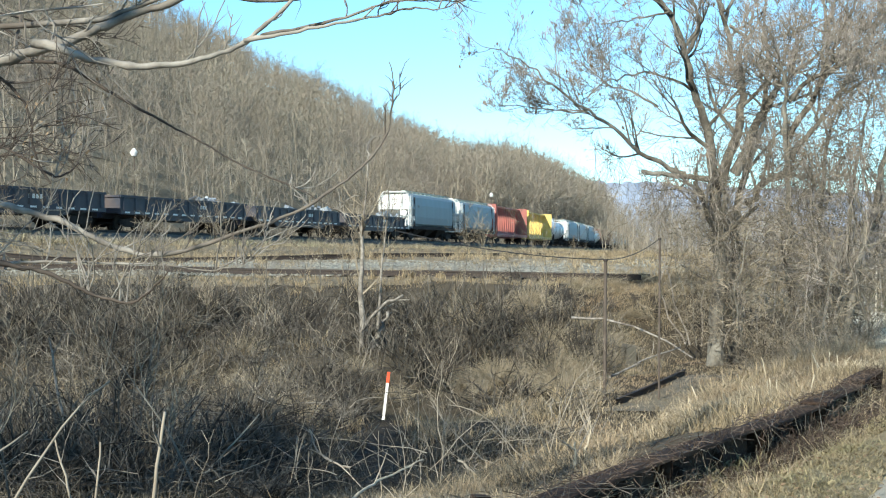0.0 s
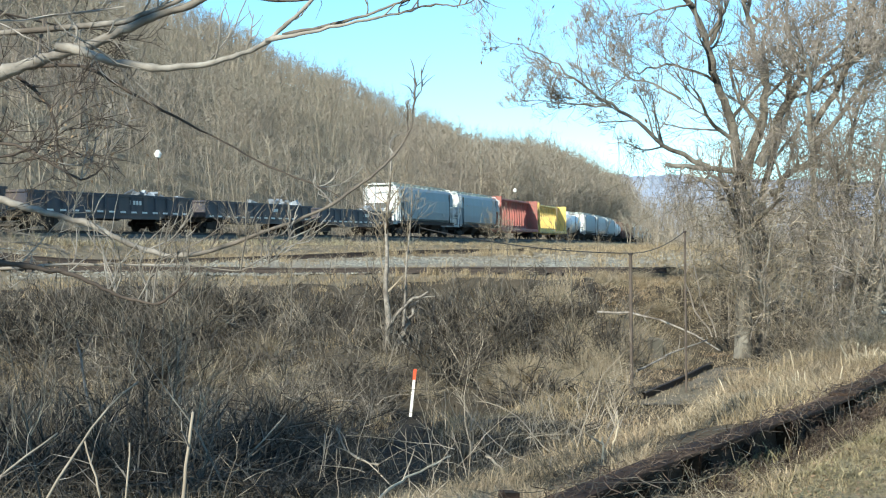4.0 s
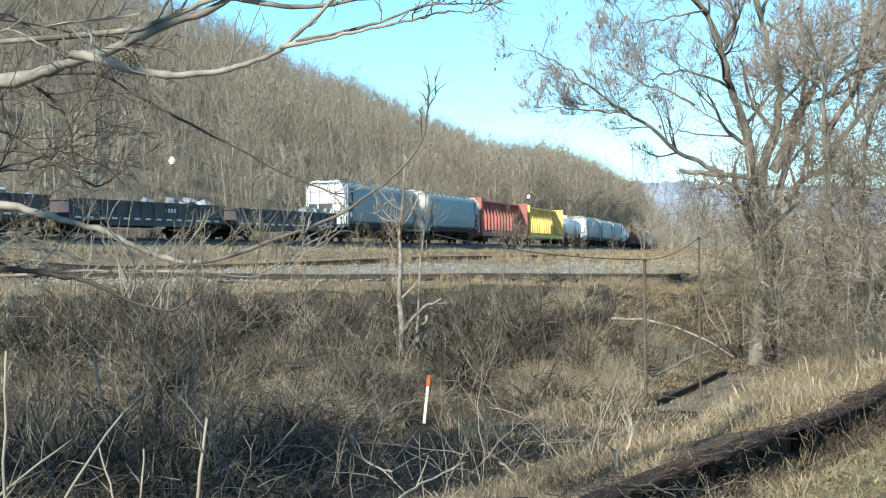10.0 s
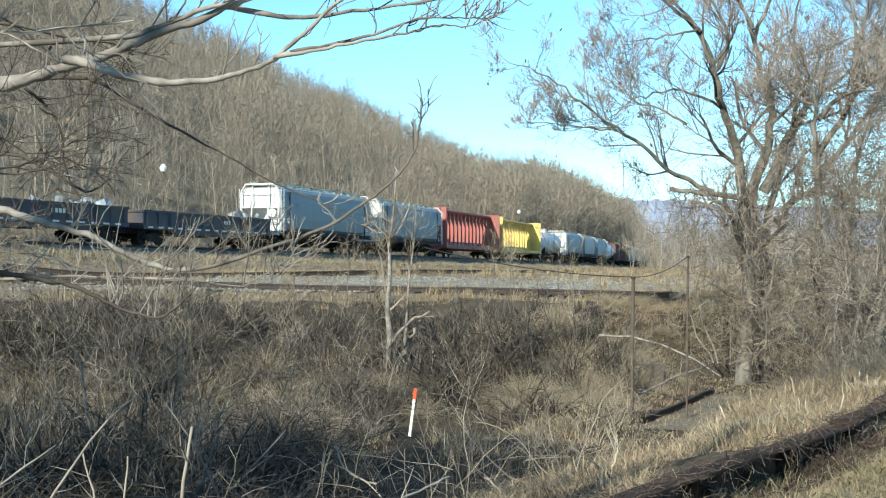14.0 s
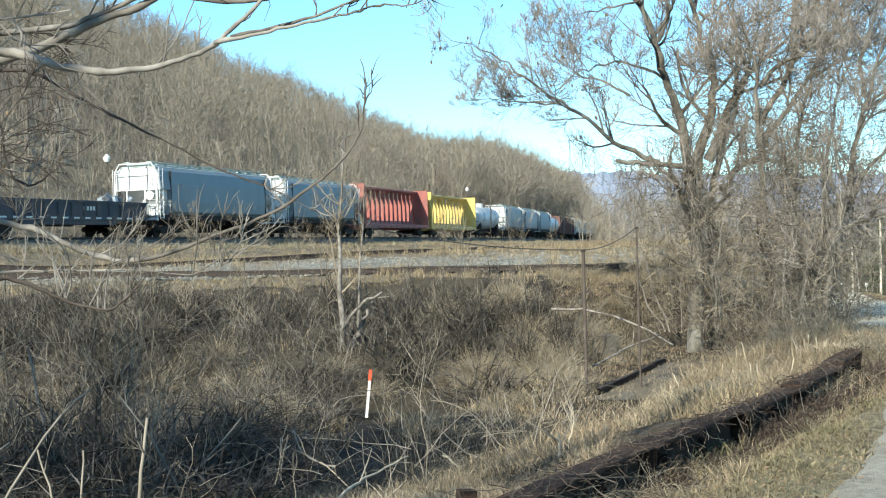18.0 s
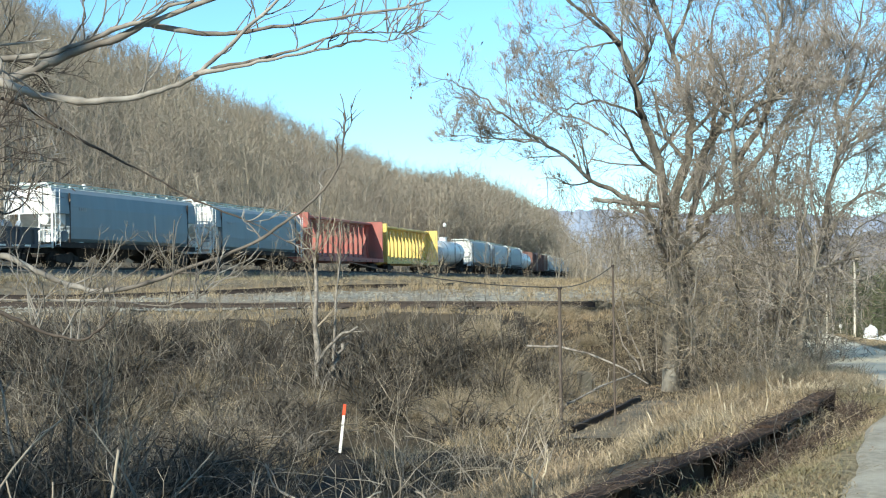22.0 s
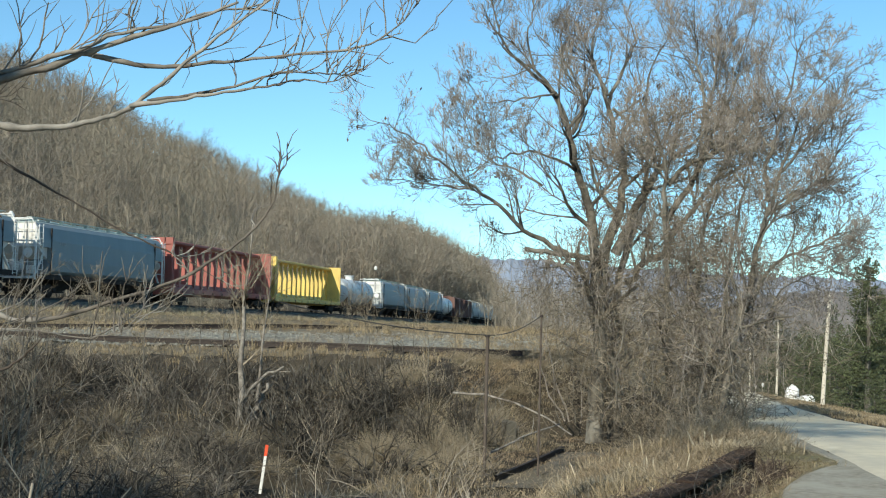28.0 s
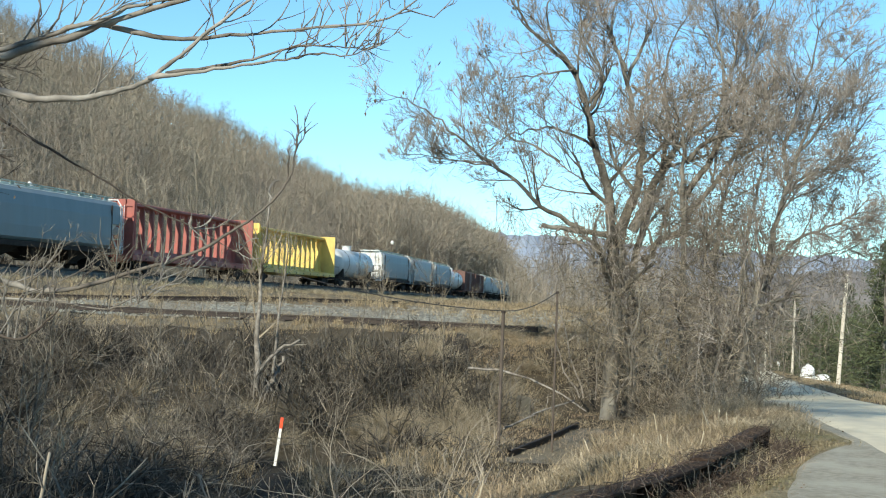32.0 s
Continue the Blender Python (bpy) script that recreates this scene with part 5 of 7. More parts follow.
def undergrowth():
    rng = np.random.default_rng(21)
    # dry grass over the cut and its slopes
    v1 = variants_grass(rng, 10, 14, 0.34, 1.0, 0.0036)
    v2 = variants_grass(rng, 10, 9, 0.1, 1.7, 0.004)
    g = Geo()
    short = Geo()
    x, y = wedge(rng, 13000, 8.5, 42)
    keep = ~((x / y < 0.02) & (y < 21) & (rng.uniform(size=len(x)) < 0.9)) & (x < beam_x(y) - 0.3) & off_tracks(x, y) & (hash_noise(x * 0.45, y * 0.45, 31) + 0.3 * smooth(-0.05, 0.25, x / y) > 0.55) & (patch(x, y) > 0.4)
    x, y = x[keep], y[keep]
    scatter(g, rng, v1, x, y, rng.uniform(0.5, 1.2, len(x)) * (0.75 + 0.02 * y), tilt=0.35)
    # short verge grass between the beam and the asphalt
    x, y = wedge(rng, 42000, 6.5, 22, 0.02, 0.42)
    keep = off_road(x, y, -0.15 + 0.3 * hash_noise(x * 2, y * 2, 3)) & (x > beam_x(y) - 0.3)
    x, y = x[keep], y[keep]
    scatter(short, rng, v2, x, y, rng.uniform(0.4, 1.3, len(x)) * (0.55 + 0.8 * hash_noise(x * 2.5, y * 2.5, 19)), tilt=0.6)
    x, y = wedge(rng, 5200, 6.5, 24, 0.04, 0.42)
    keep = off_road(x, y, 0.05) & (x > beam_x(y) + 0.1) & (hash_noise(x * 1.4, y * 1.4, 27) > 0.45)
    scatter(short, rng, variants_grass(rng, 8, 14, 0.17, 1.5, 0.0035), x[keep], y[keep], rng.uniform(0.4, 1.1, keep.sum()), tilt=0.6)
    tagged(part("verge_grass", short, M["short_grass"]), "short tan and olive grass on the verge", "grass", kind="stuff")
    x, y = wedge(rng, 5200, 6.5, 26, -0.05, 0.42)
    keep = off_road(x, y, -0.35 * hash_noise(x * 1.5, y * 1.5, 8) ** 2) & (x > beam_x(y) - 0.6)
    x, y = x[keep], y[keep]
    lv = []
    for _ in range(6):
        t = np.array(Euler(rng.uniform(-.6, .6, 3)).to_matrix()) * rng.uniform(.007, .016)
        lv.append((np.array([(-1, 0, .1), (0, -.6, .25), (1.1, 0, .2), (0, .6, .4)]) @ t.T + [0, 0, .06], np.array([[0, 1, 2], [0, 2, 3]])))
    lf = Geo()
    scatter(lf, rng, lv, x, y, rng.uniform(0.6, 1.4, len(x)), sink=0.0, tilt=0.2)
    tagged(part("leaf_litter", lf, M["leaf"]), "fallen brown leaves scattered on the verge", "leaves", kind="stuff")
    tagged(part("dry_grass", g, M["grass"]), "tufts of tan dry winter grass", "grass", kind="stuff")
    # taller tan weeds on the slope below the road and in front of the trees
    g = Geo()
    v3 = variants_grass(rng, 8, 12, 0.5, 0.8, 0.004)
    x, y = wedge(rng, 5200, 13, 34, 0.03, 0.34)
    e = beam_x(y)
    keep = (x < e - 0.5) & (x > e - 4.5) & off_tracks(x, y) & (hash_noise(x * 0.7, y * 0.7, 35) > 0.5)
    x, y = x[keep], y[keep]
    scatter(g, rng, v3, x, y, rng.uniform(0.3, 0.75, len(x)), tilt=0.6)
    x, y = wedge(rng, 4600, 27, 44, 0.1, 0.24)
    keep = off_tracks(x, y)
    scatter(g, rng, variants_grass(rng, 8, 18, 0.5, 0.9, 0.006), x[keep], y[keep], rng.uniform(0.25, 0.6, keep.sum()), tilt=0.3)
    # soft tan and reddish weeds on the shoulder between the beam, the trees and the road
    x, y = wedge(rng, 7600, 12.5, 31, 0.2, 0.36)
    keep = off_road(x, y, 0.15) & (x > beam_x(y) - 3.2) & (hash_noise(x * 0.9, y * 0.9, 37) > 0.25)
    keep &= ~((x > beam_x(y) - 0.05) & (y < 15.2))
    x, y = x[keep], y[keep]
    scatter(g, rng, variants_grass(rng, 8, 15, 0.25, 1.6, 0.0027), x, y, rng.uniform(0.3, 1.2, len(x)) * (0.5 + hash_noise(x * 1.1, y * 1.1, 38)), tilt=0.6)
    # low litter of stems over the floor of the cut and the old track bed
    x, y = wedge(rng, 6500, 12, 38, 0.04, 0.24)
    keep = (x < beam_x(y) - 0.3) & (x - np.interp(y, LINE[2], LINE[1]) > 5) & ~((np.abs(x - np.interp(y, SPUR[1], SPUR[0])) < 1.15) & (y > 23.5) & (y < 33) & (rng.uniform(size=len(x)) < .15))
    x, y = x[keep], y[keep]
    scatter(g, rng, variants_grass(rng, 8, 10, 0.17, 1.7, 0.0045), x, y, rng.uniform(0.4, 1.2, len(x)), tilt=0.5)
    tagged(part("tall_weeds", g, M["straw"]), "standing straw-coloured weeds below the road", "weeds", kind="stuff")
    # pale grass between and beyond the yard tracks
    g = Geo()
    x, y = wedge(rng, 5200, 50, 150, -0.42, 0.18)
    keep = off_tracks(x, y) & (hash_noise(x * 0.25, y * 0.25, 33) > 0.42)
    x, y = x[keep], y[keep]
    scatter(g, rng, variants_grass(rng, 6, 13, 0.45, 0.9, 0.01), x, y, rng.uniform(0.35, 1.0, len(x)), tilt=0.2)
    x, y = wedge(rng, 500, 40, 44, -0.4, 0.18)
    scatter(g, rng, variants_grass(rng, 6, 18, 0.3, 0.9, 0.008), x, y, rng.uniform(0.4, 1.0, len(x)), tilt=0.2)
    s = rng.uniform(-95, 130, 3200)
    y = np.interp(s, LINE[0], LINE[2])
    x = np.interp(y, LINE[2], LINE[1]) + 3.4 + 9 * rng.uniform(0, 1, 3200) ** 1.3
    scatter(g, rng, variants_grass(rng, 8, 11, 0.4, 1.1, 0.009), x, y, rng.uniform(0.3, 1.1, 3200) * (0.4 + hash_noise(x * .3, y * .3, 40)), tilt=0.4)
    # weeds that stand on the near shoulder of the main track's bed
    s = rng.uniform(-95, 160, 5200)
    o = rng.uniform(1.75, 4.8, 5200)
    y = np.interp(s, LINE[0], LINE[2]) - 0.27 * o
    x = np.interp(y, LINE[2], LINE[1]) + 1.035 * o
    zb = np.interp(y, LINE[2], LINE[3]) - 0.17 + np.interp(o, [1.5, 1.8, 4.0], [0, -.05, -.95])
    zb = np.maximum(zb, ground_z(x, y))
    bank = Geo()
    scatter(bank, rng, variants_grass(rng, 8, 12, 0.5, 1.0, 0.01), x, y, rng.uniform(0.3, 1.0, 5200) * (0.45 + 0.9 * hash_noise(x * .35, y * .35, 46)) * np.interp(o, [1.75, 3], [.55, 1.15]), tilt=0.4, z=zb)
    tagged(part("bank_weeds", bank, M["bank"]), "tan weeds on the shoulder of the main track", "weeds", kind="stuff")
    # clumps of taller pale grass beside the far yard track
    for cx, cy, n in ((9.6, 70, 60), (11.2, 78, 70), (6.5, 66, 24), (-1.2, 44.5, 14), (1.6, 57, 16), (-3, 58, 16)):
        x, y = cx + rng.normal(size=n) * 1.0, cy + rng.normal(size=n) * 1.6
        scatter(g, rng, variants_grass(rng, 4, 40, 0.75, 0.8, 0.007), x, y, rng.uniform(0.4, 0.9, n), tilt=0.2)
    x, y = wedge(rng, 2600, 42, 110, 0.1, 0.34)
    keep = off_road(x, y, 1.0)
    scatter(g, rng, variants_grass(rng, 6, 14, 0.4, 0.9, 0.01), x[keep], y[keep], rng.uniform(0.4, 1.1, keep.sum()), tilt=0.3)
    x = 0.2 + 9 * rng.uniform(0, 1, 4200) ** 1.6
    y = rng.uniform(26, 158, 4200)
    x = x + np.interp(y, ROAD_Y, ROAD_R)
    scatter(g, rng, variants_grass(rng, 6, 14, 0.22, 1.2, 0.01), x, y, rng.uniform(0.4, 1.2, 4200), tilt=0.3)
    tagged(part("yard_grass", g, M["grass"]), "pale dry grass between the yard tracks", "grass", kind="stuff")
    # brown weeds and litter down in the cut
    g = Geo()
    x, y = wedge(rng, 5200, 11, 39, -0.46, 0.22)
    keep = (x < beam_x(y) - 1.0) & off_tracks(x, y) & (hash_noise(x * 0.6, y * 0.6, 36) > 0.36) & (patch(x, y) > 0.45)
    x, y = x[keep], y[keep]
    scatter(g, rng, variants_grass(rng, 10, 14, 0.36, 0.9, 0.006), x, y, rng.uniform(0.5, 1.2, len(x)) * (0.7 + 0.02 * y), tilt=0.45)
    tagged(part("brown_weeds", g, M["weed"]), "matted brown weeds in the cut", "weeds", kind="stuff")
    # brambles: arching canes
    g = Geo()
    vc = variants_cane(rng, 12, 7, 1.3, 1.0, 0.009)
    x, y = wedge(rng, 2000, 12, 36, -0.46, 0.2)
    keep = (x < beam_x(y) - 1.5) & off_tracks(x, y) & (hash_noise(x * 0.28, y * 0.28, 41) + 0.4 * smooth(0.05, -0.2, x / y) > 0.55) & (patch(x, y) > 0.36)
    keep &= (rng.uniform(size=len(x)) < np.where(y < 20, 0.25, 1.0))
    x, y = x[keep], y[keep]
    scatter(g, rng, vc, x, y, rng.uniform(0.35, 1.05, len(x)) * np.where(y < 20, 0.7, 1.0), tilt=0.3)
    # dense arching thicket down the near left of the cut
    x, y = wedge(rng, 210, 12.5, 27, -0.46, -0.13)
    dense = Geo()
    scatter(dense, rng, variants_cane(rng, 8, 9, 1.25, 1.25, 0.011, sides=4, fork=3), x, y, rng.uniform(0.45, 1.1, len(x)) * np.where(y < 17, 0.75, 1.0), tilt=0.35)
    # shade is put into the colour: dark shrub twigs instead of bramble canes
    tagged(part("bramble_thicket", dense, M["shrub"]), "dark arching bramble thicket filling the near end of the cut", "brambles", kind="stuff")
    # along the top of the far bank
    x, y = wedge(rng, 620, 32, 39, -0.46, 0.13)
    scatter(g, rng, variants_cane(rng, 8, 7, 1.15, 0.6, 0.012), x, y, rng.uniform(0.5, 1.1, len(x)), tilt=0.25)
    tagged(part("brambles", g, M["cane"]), "tangled bare bramble canes filling the cut", "brambles", kind="stuff")
    # low fine weeds over the floor of the cut
    g = Geo()
    x, y = wedge(rng, 9000, 9, 34, -0.47, 0.12)
    keep = ~((x / y < -0.15) & (y < 24) & (rng.uniform(size=len(x)) < 0.7)) & (x < beam_x(y) - 0.6) & (x - np.interp(y, LINE[2], LINE[1]) > 6) & ~((np.abs(x - np.interp(y, SPUR[1], SPUR[0])) < 1.2) & (y > 23.5) & (y < 33))
    x, y = x[keep], y[keep]
    scatter(g, rng, variants_grass(rng, 10, 11, 0.22, 1.4, 0.004), x, y, rng.uniform(0.4, 1.1, len(x)) * (0.5 + 0.9 * hash_noise(x * .5, y * .5, 43)) * (0.7 + 0.015 * y) * np.where((np.abs(x + 0.046 * y) < 0.5) & (y > 16) & (y < 26.3), 0.4, 1.0), tilt=0.6)
    tagged(part("floor_weeds", g, M["floor_weed"]), "low grey-brown winter weeds on the floor of the cut", "weeds", kind="stuff")
    # sunlit tan weeds on the near edge of the cut
    g = Geo()
    x, y = wedge(rng, 3600, 7.6, 12, -0.36, 0.14)
    keep = (x / y > -0.09 + 0.12 * (hash_noise(x * 1.5, y * 1.5, 47) - 0.5)) & (x < beam_x(y) - 0.35) & (y < 10.4 + 6 * np.clip(x / y + 0.02, 0, .3) + 1.4 * hash_noise(x, y, 44))
    x, y = x[keep], y[keep]
    scatter(g, rng, variants_grass(rng, 8, 16, 0.3, 1.2, 0.003), x, y, rng.uniform(0.3, 1.0, len(x)) * (0.4 + hash_noise(x * 1.3, y * 1.3, 45)), tilt=0.5)
    tagged(part("edge_weeds", g, M["straw"]), "tan dry weeds along the near edge of the cut", "weeds", kind="stuff")
    # long pale dead canes lying and leaning through the brush
    g = Geo()
    x, y = wedge(rng, 185, 10, 34, -0.46, 0.14)
    y[140:] = rng.uniform(10.5, 17, 45)
    x[140:] = rng.uniform(-0.03, 0.1, 45) * y[140:]
    keep = (x < beam_x(y) - 0.8) & (off_tracks(x, y) | (y < 17))
    for cx, cy in zip(x[keep], y[keep]):
        L = rng.uniform(0.4, 1.3)
        e = rng.uniform(0.15, 1.4)
        a = rng.uniform(0, 6.28)
        d = np.array([math.cos(a) * math.cos(e), math.sin(a) * math.cos(e) * .6, math.sin(e)])
        t = np.linspace(0, 1, 6)
        p = np.array([cx, cy, float(ground_z(cx, cy)) + rng.uniform(-.05, .45)]) + np.outer(t * L, d) - np.outer(t ** 2 * L * rng.uniform(0, .35), [0, 0, 1.0]) + np.cumsum(rng.normal(size=(6, 3)), axis=0) * .022 * L
        r = rng.uniform(.003, .007) * (0.6 if cy < 16 else 1.0)
        g.tube(p, r * np.linspace(1.1, .5, 6), 4, cap=False)
        for _ in range(2):
            i = rng.integers(2, 5)
            g.tube([p[i], p[i] + turned(d, rng, 25, 60) * L * .2], [r * .6, r * .3], 3, cap=False)
    tagged(part("dead_canes", g, M["pale_cane"]), "long pale dead canes leaning through the dark brush", "canes", kind="stuff")
    # thin pale twigs that stand out of the dark brush on the bank
    g = Geo()
    x, y = wedge(rng, 170, 17, 36, -0.42, 0.13)
    keep = off_tracks(x, y)
    scatter(g, rng, variants_cane(rng, 10, 3, 1.6, 0.45, 0.006, fork=3), x[keep], y[keep], rng.uniform(0.35, 1.1, keep.sum()), tilt=0.5)
    tagged(part("pale_twigs", g, M["pale_cane"]), "thin pale forked twigs standing out of the dark brush", "twigs", kind="stuff")
    # upright thicket close by
    g = Geo()
    vt = variants_cane(rng, 8, 7, 2.1, 0.4, 0.006)
    x, y = wedge(rng, 60, 12, 22, -0.46, -0.2)
    scatter(g, rng, vt, x, y, rng.uniform(0.5, 1.0, len(x)), tilt=0.25)
    # these near stems also take the dark shrub colour for shade
    tagged(part("thicket", g, M["shrub"]), "upright bare stems of thicket", "thicket", kind="stuff")
    feet = Geo()
    # and round the feet of the roadside trees
    x, y = wedge(rng, 170, 26, 38, 0.19, 0.33)
    keep = off_road(x, y, 0.2) & off_tracks(x, y)
    scatter(feet, rng, variants_cane(rng, 8, 18, 1.5, 1.1, 0.006, fork=5), x[keep], y[keep], rng.uniform(0.35, 0.95, keep.sum()), tilt=0.6)
    tagged(part("foot_brush", feet, M["mat"]), "tangled brown brush round the feet of the trees", "brush", kind="stuff")


def shrubs():
    """Dense dark bare shrubs on the far bank."""
    rng = np.random.default_rng(61)
    made, shapes = [], []
    for k in range(4):
        sh = thing("bare_shrub", "dense dark bare shrub on the far bank of the cut", "shrub", "shrubs in the cut")
        g, tips = Geo(), Geo()
        for _ in range(60):
            a, e = rng.uniform(0, 6.28), rng.uniform(0.15, 1.45)
            d = np.array([math.cos(a) * math.cos(e), math.sin(a) * math.cos(e), math.sin(e)])
            L = rng.uniform(0.5, 1.05) * (1.0 + 0.25 * math.sin(3 * a + k))
            p0 = rng.normal(size=3) * [0.18, 0.18, 0.02]
            p1 = p0 + d * L * 0.5 + [0, 0, 0.1]
            p2 = p0 + d * L + rng.normal(size=3) * 0.06
            g.tube([p0, p1, p2], [.015, .011, .006], 3, cap=False)
            for _ in range(4):
                q = p1 + (p2 - p1) * rng.uniform(0, 1)
                tips.tube([q, q + turned(d, rng, 20, 80) * rng.uniform(0.12, 0.36)], [.008, .004], 3, cap=False)
        part("branch_tangle", g, M["shrub"], sh)
        part("crown", tips, M["shrub"], sh, "fine bare twigs")
        made.append(sh)
        shapes.append(g)
    hedge = []
    for k in range(3):
        g = Geo()
        for _ in range(330):
            d = unit(rng.normal(size=3))
            c = d * [.42, .3, .26] * rng.uniform(.2, 1.0) ** .6 + [0, 0, .16]
            e = unit(rng.normal(size=3) * [1, 1, .7] + d * .6) * rng.uniform(.08, .3)
            g.tube([c, c + e * .5 + rng.normal(size=3) * .025, c + e], rng.uniform(.0022, .0048), 3, cap=False)
        hg = thing("dead_vine_clump", "dense dark brown clump of dead vines over the rusted beam", "vines", "vine clumps on the beam")
        part("vine_tangle", g, M["hedge"], hg)
        hedge.append(hg)
    used = set()
    for k in range(166):
        y = rng.uniform(31, 37.5)
        u = rng.uniform(-0.42, 0.11)
        if k >= 44:
            y, u = rng.uniform(20, 31), rng.uniform(-0.42, 0.09)
        if 64 <= k < 124:
            y = rng.uniform(13.0, 15.0) if k < 78 else rng.uniform(8.4, 13.4)
            u = (beam_x(y) + rng.uniform(-.1, .32)) / y
        elif k >= 146:
            y, u = rng.uniform(13.5, 20), rng.uniform(-0.45, -0.16)
        elif k >= 124:
            continue
        x = u * y
        if not (64 <= k < 124) and not bool(off_tracks(np.array(x), np.array(y))):
            continue
        s = rng.uniform(0.5, 1.35) * (0.6 if 64 <= k < 124 else 1.0)
        m = pose(x, y, float(ground_z(x, y)) - 0.05, 0, 0, rng.uniform(0, 360))
        ob = hedge[k % 3] if 64 <= k < 124 else made[k % 4]
        if ob.name in used:
            o = copy_thing(ob, m)
        else:
            used.add(ob.name)
            o = ob
            o.matrix_basis = m
        o.scale = (s * rng.uniform(1, 1.4), s, s * rng.uniform(0.7, 1.1))


def weed_domes():
    """Soft rounded clumps of tan weeds on the slope of the far bank."""
    rng = np.random.default_rng(90)
    kinds = []
    for k in range(3):
        v, f = [], []
        for _ in range(900):
            a, e = rng.uniform(0, 6.28), math.asin(rng.uniform(0.1, 1.0))
            d = np.array([math.cos(a) * math.cos(e), math.sin(a) * math.cos(e), math.sin(e)])
            L = rng.uniform(0.75, 1.05) * (1 + 0.2 * math.sin(2 * a + k))
            o = d * L * rng.uniform(0.0, 0.7)
            q = d * L * rng.uniform(.75, 1.05) + rng.normal(size=3) * 0.15
            s = unit(np.cross(d, rng.normal(size=3))) * 0.0045
            b = len(v)
            v += [o - s, o + s, q + s * .3, q - s * .3]
            f += [[b, b + 1, b + 2], [b, b + 2, b + 3]]
        kinds.append(Geo().add(v, f).mesh("stalk_mass", M["dome"]))
    spots = [(rng.uniform(0.01, 0.145), rng.uniform(28, 38)) for _ in range(34)] + [(rng.uniform(0.1, 0.24), rng.uniform(36.5, 46)) for _ in range(40)] + [(rng.uniform(-0.4, 0.0), rng.uniform(20, 36)) for _ in range(16)]
    for u, y in spots:
        x = u * y
        if not bool(off_tracks(np.array(x), np.array(y))):
            continue
        t = thing("weed_clump", "soft rounded clump of tan-brown dry weeds", "weeds", "weed clumps", at=pose(x, y, float(ground_z(x, y)) - .05, 0, 0, rng.uniform(0, 360)))
        s = rng.uniform(0.45, 0.95) * (0.55 if y > 36.4 and u > 0.09 else 1.0)
        t.scale = (s * 1.2, s, s * 0.9)
        part("stalk_mass", kinds[rng.integers(3)], None, t)


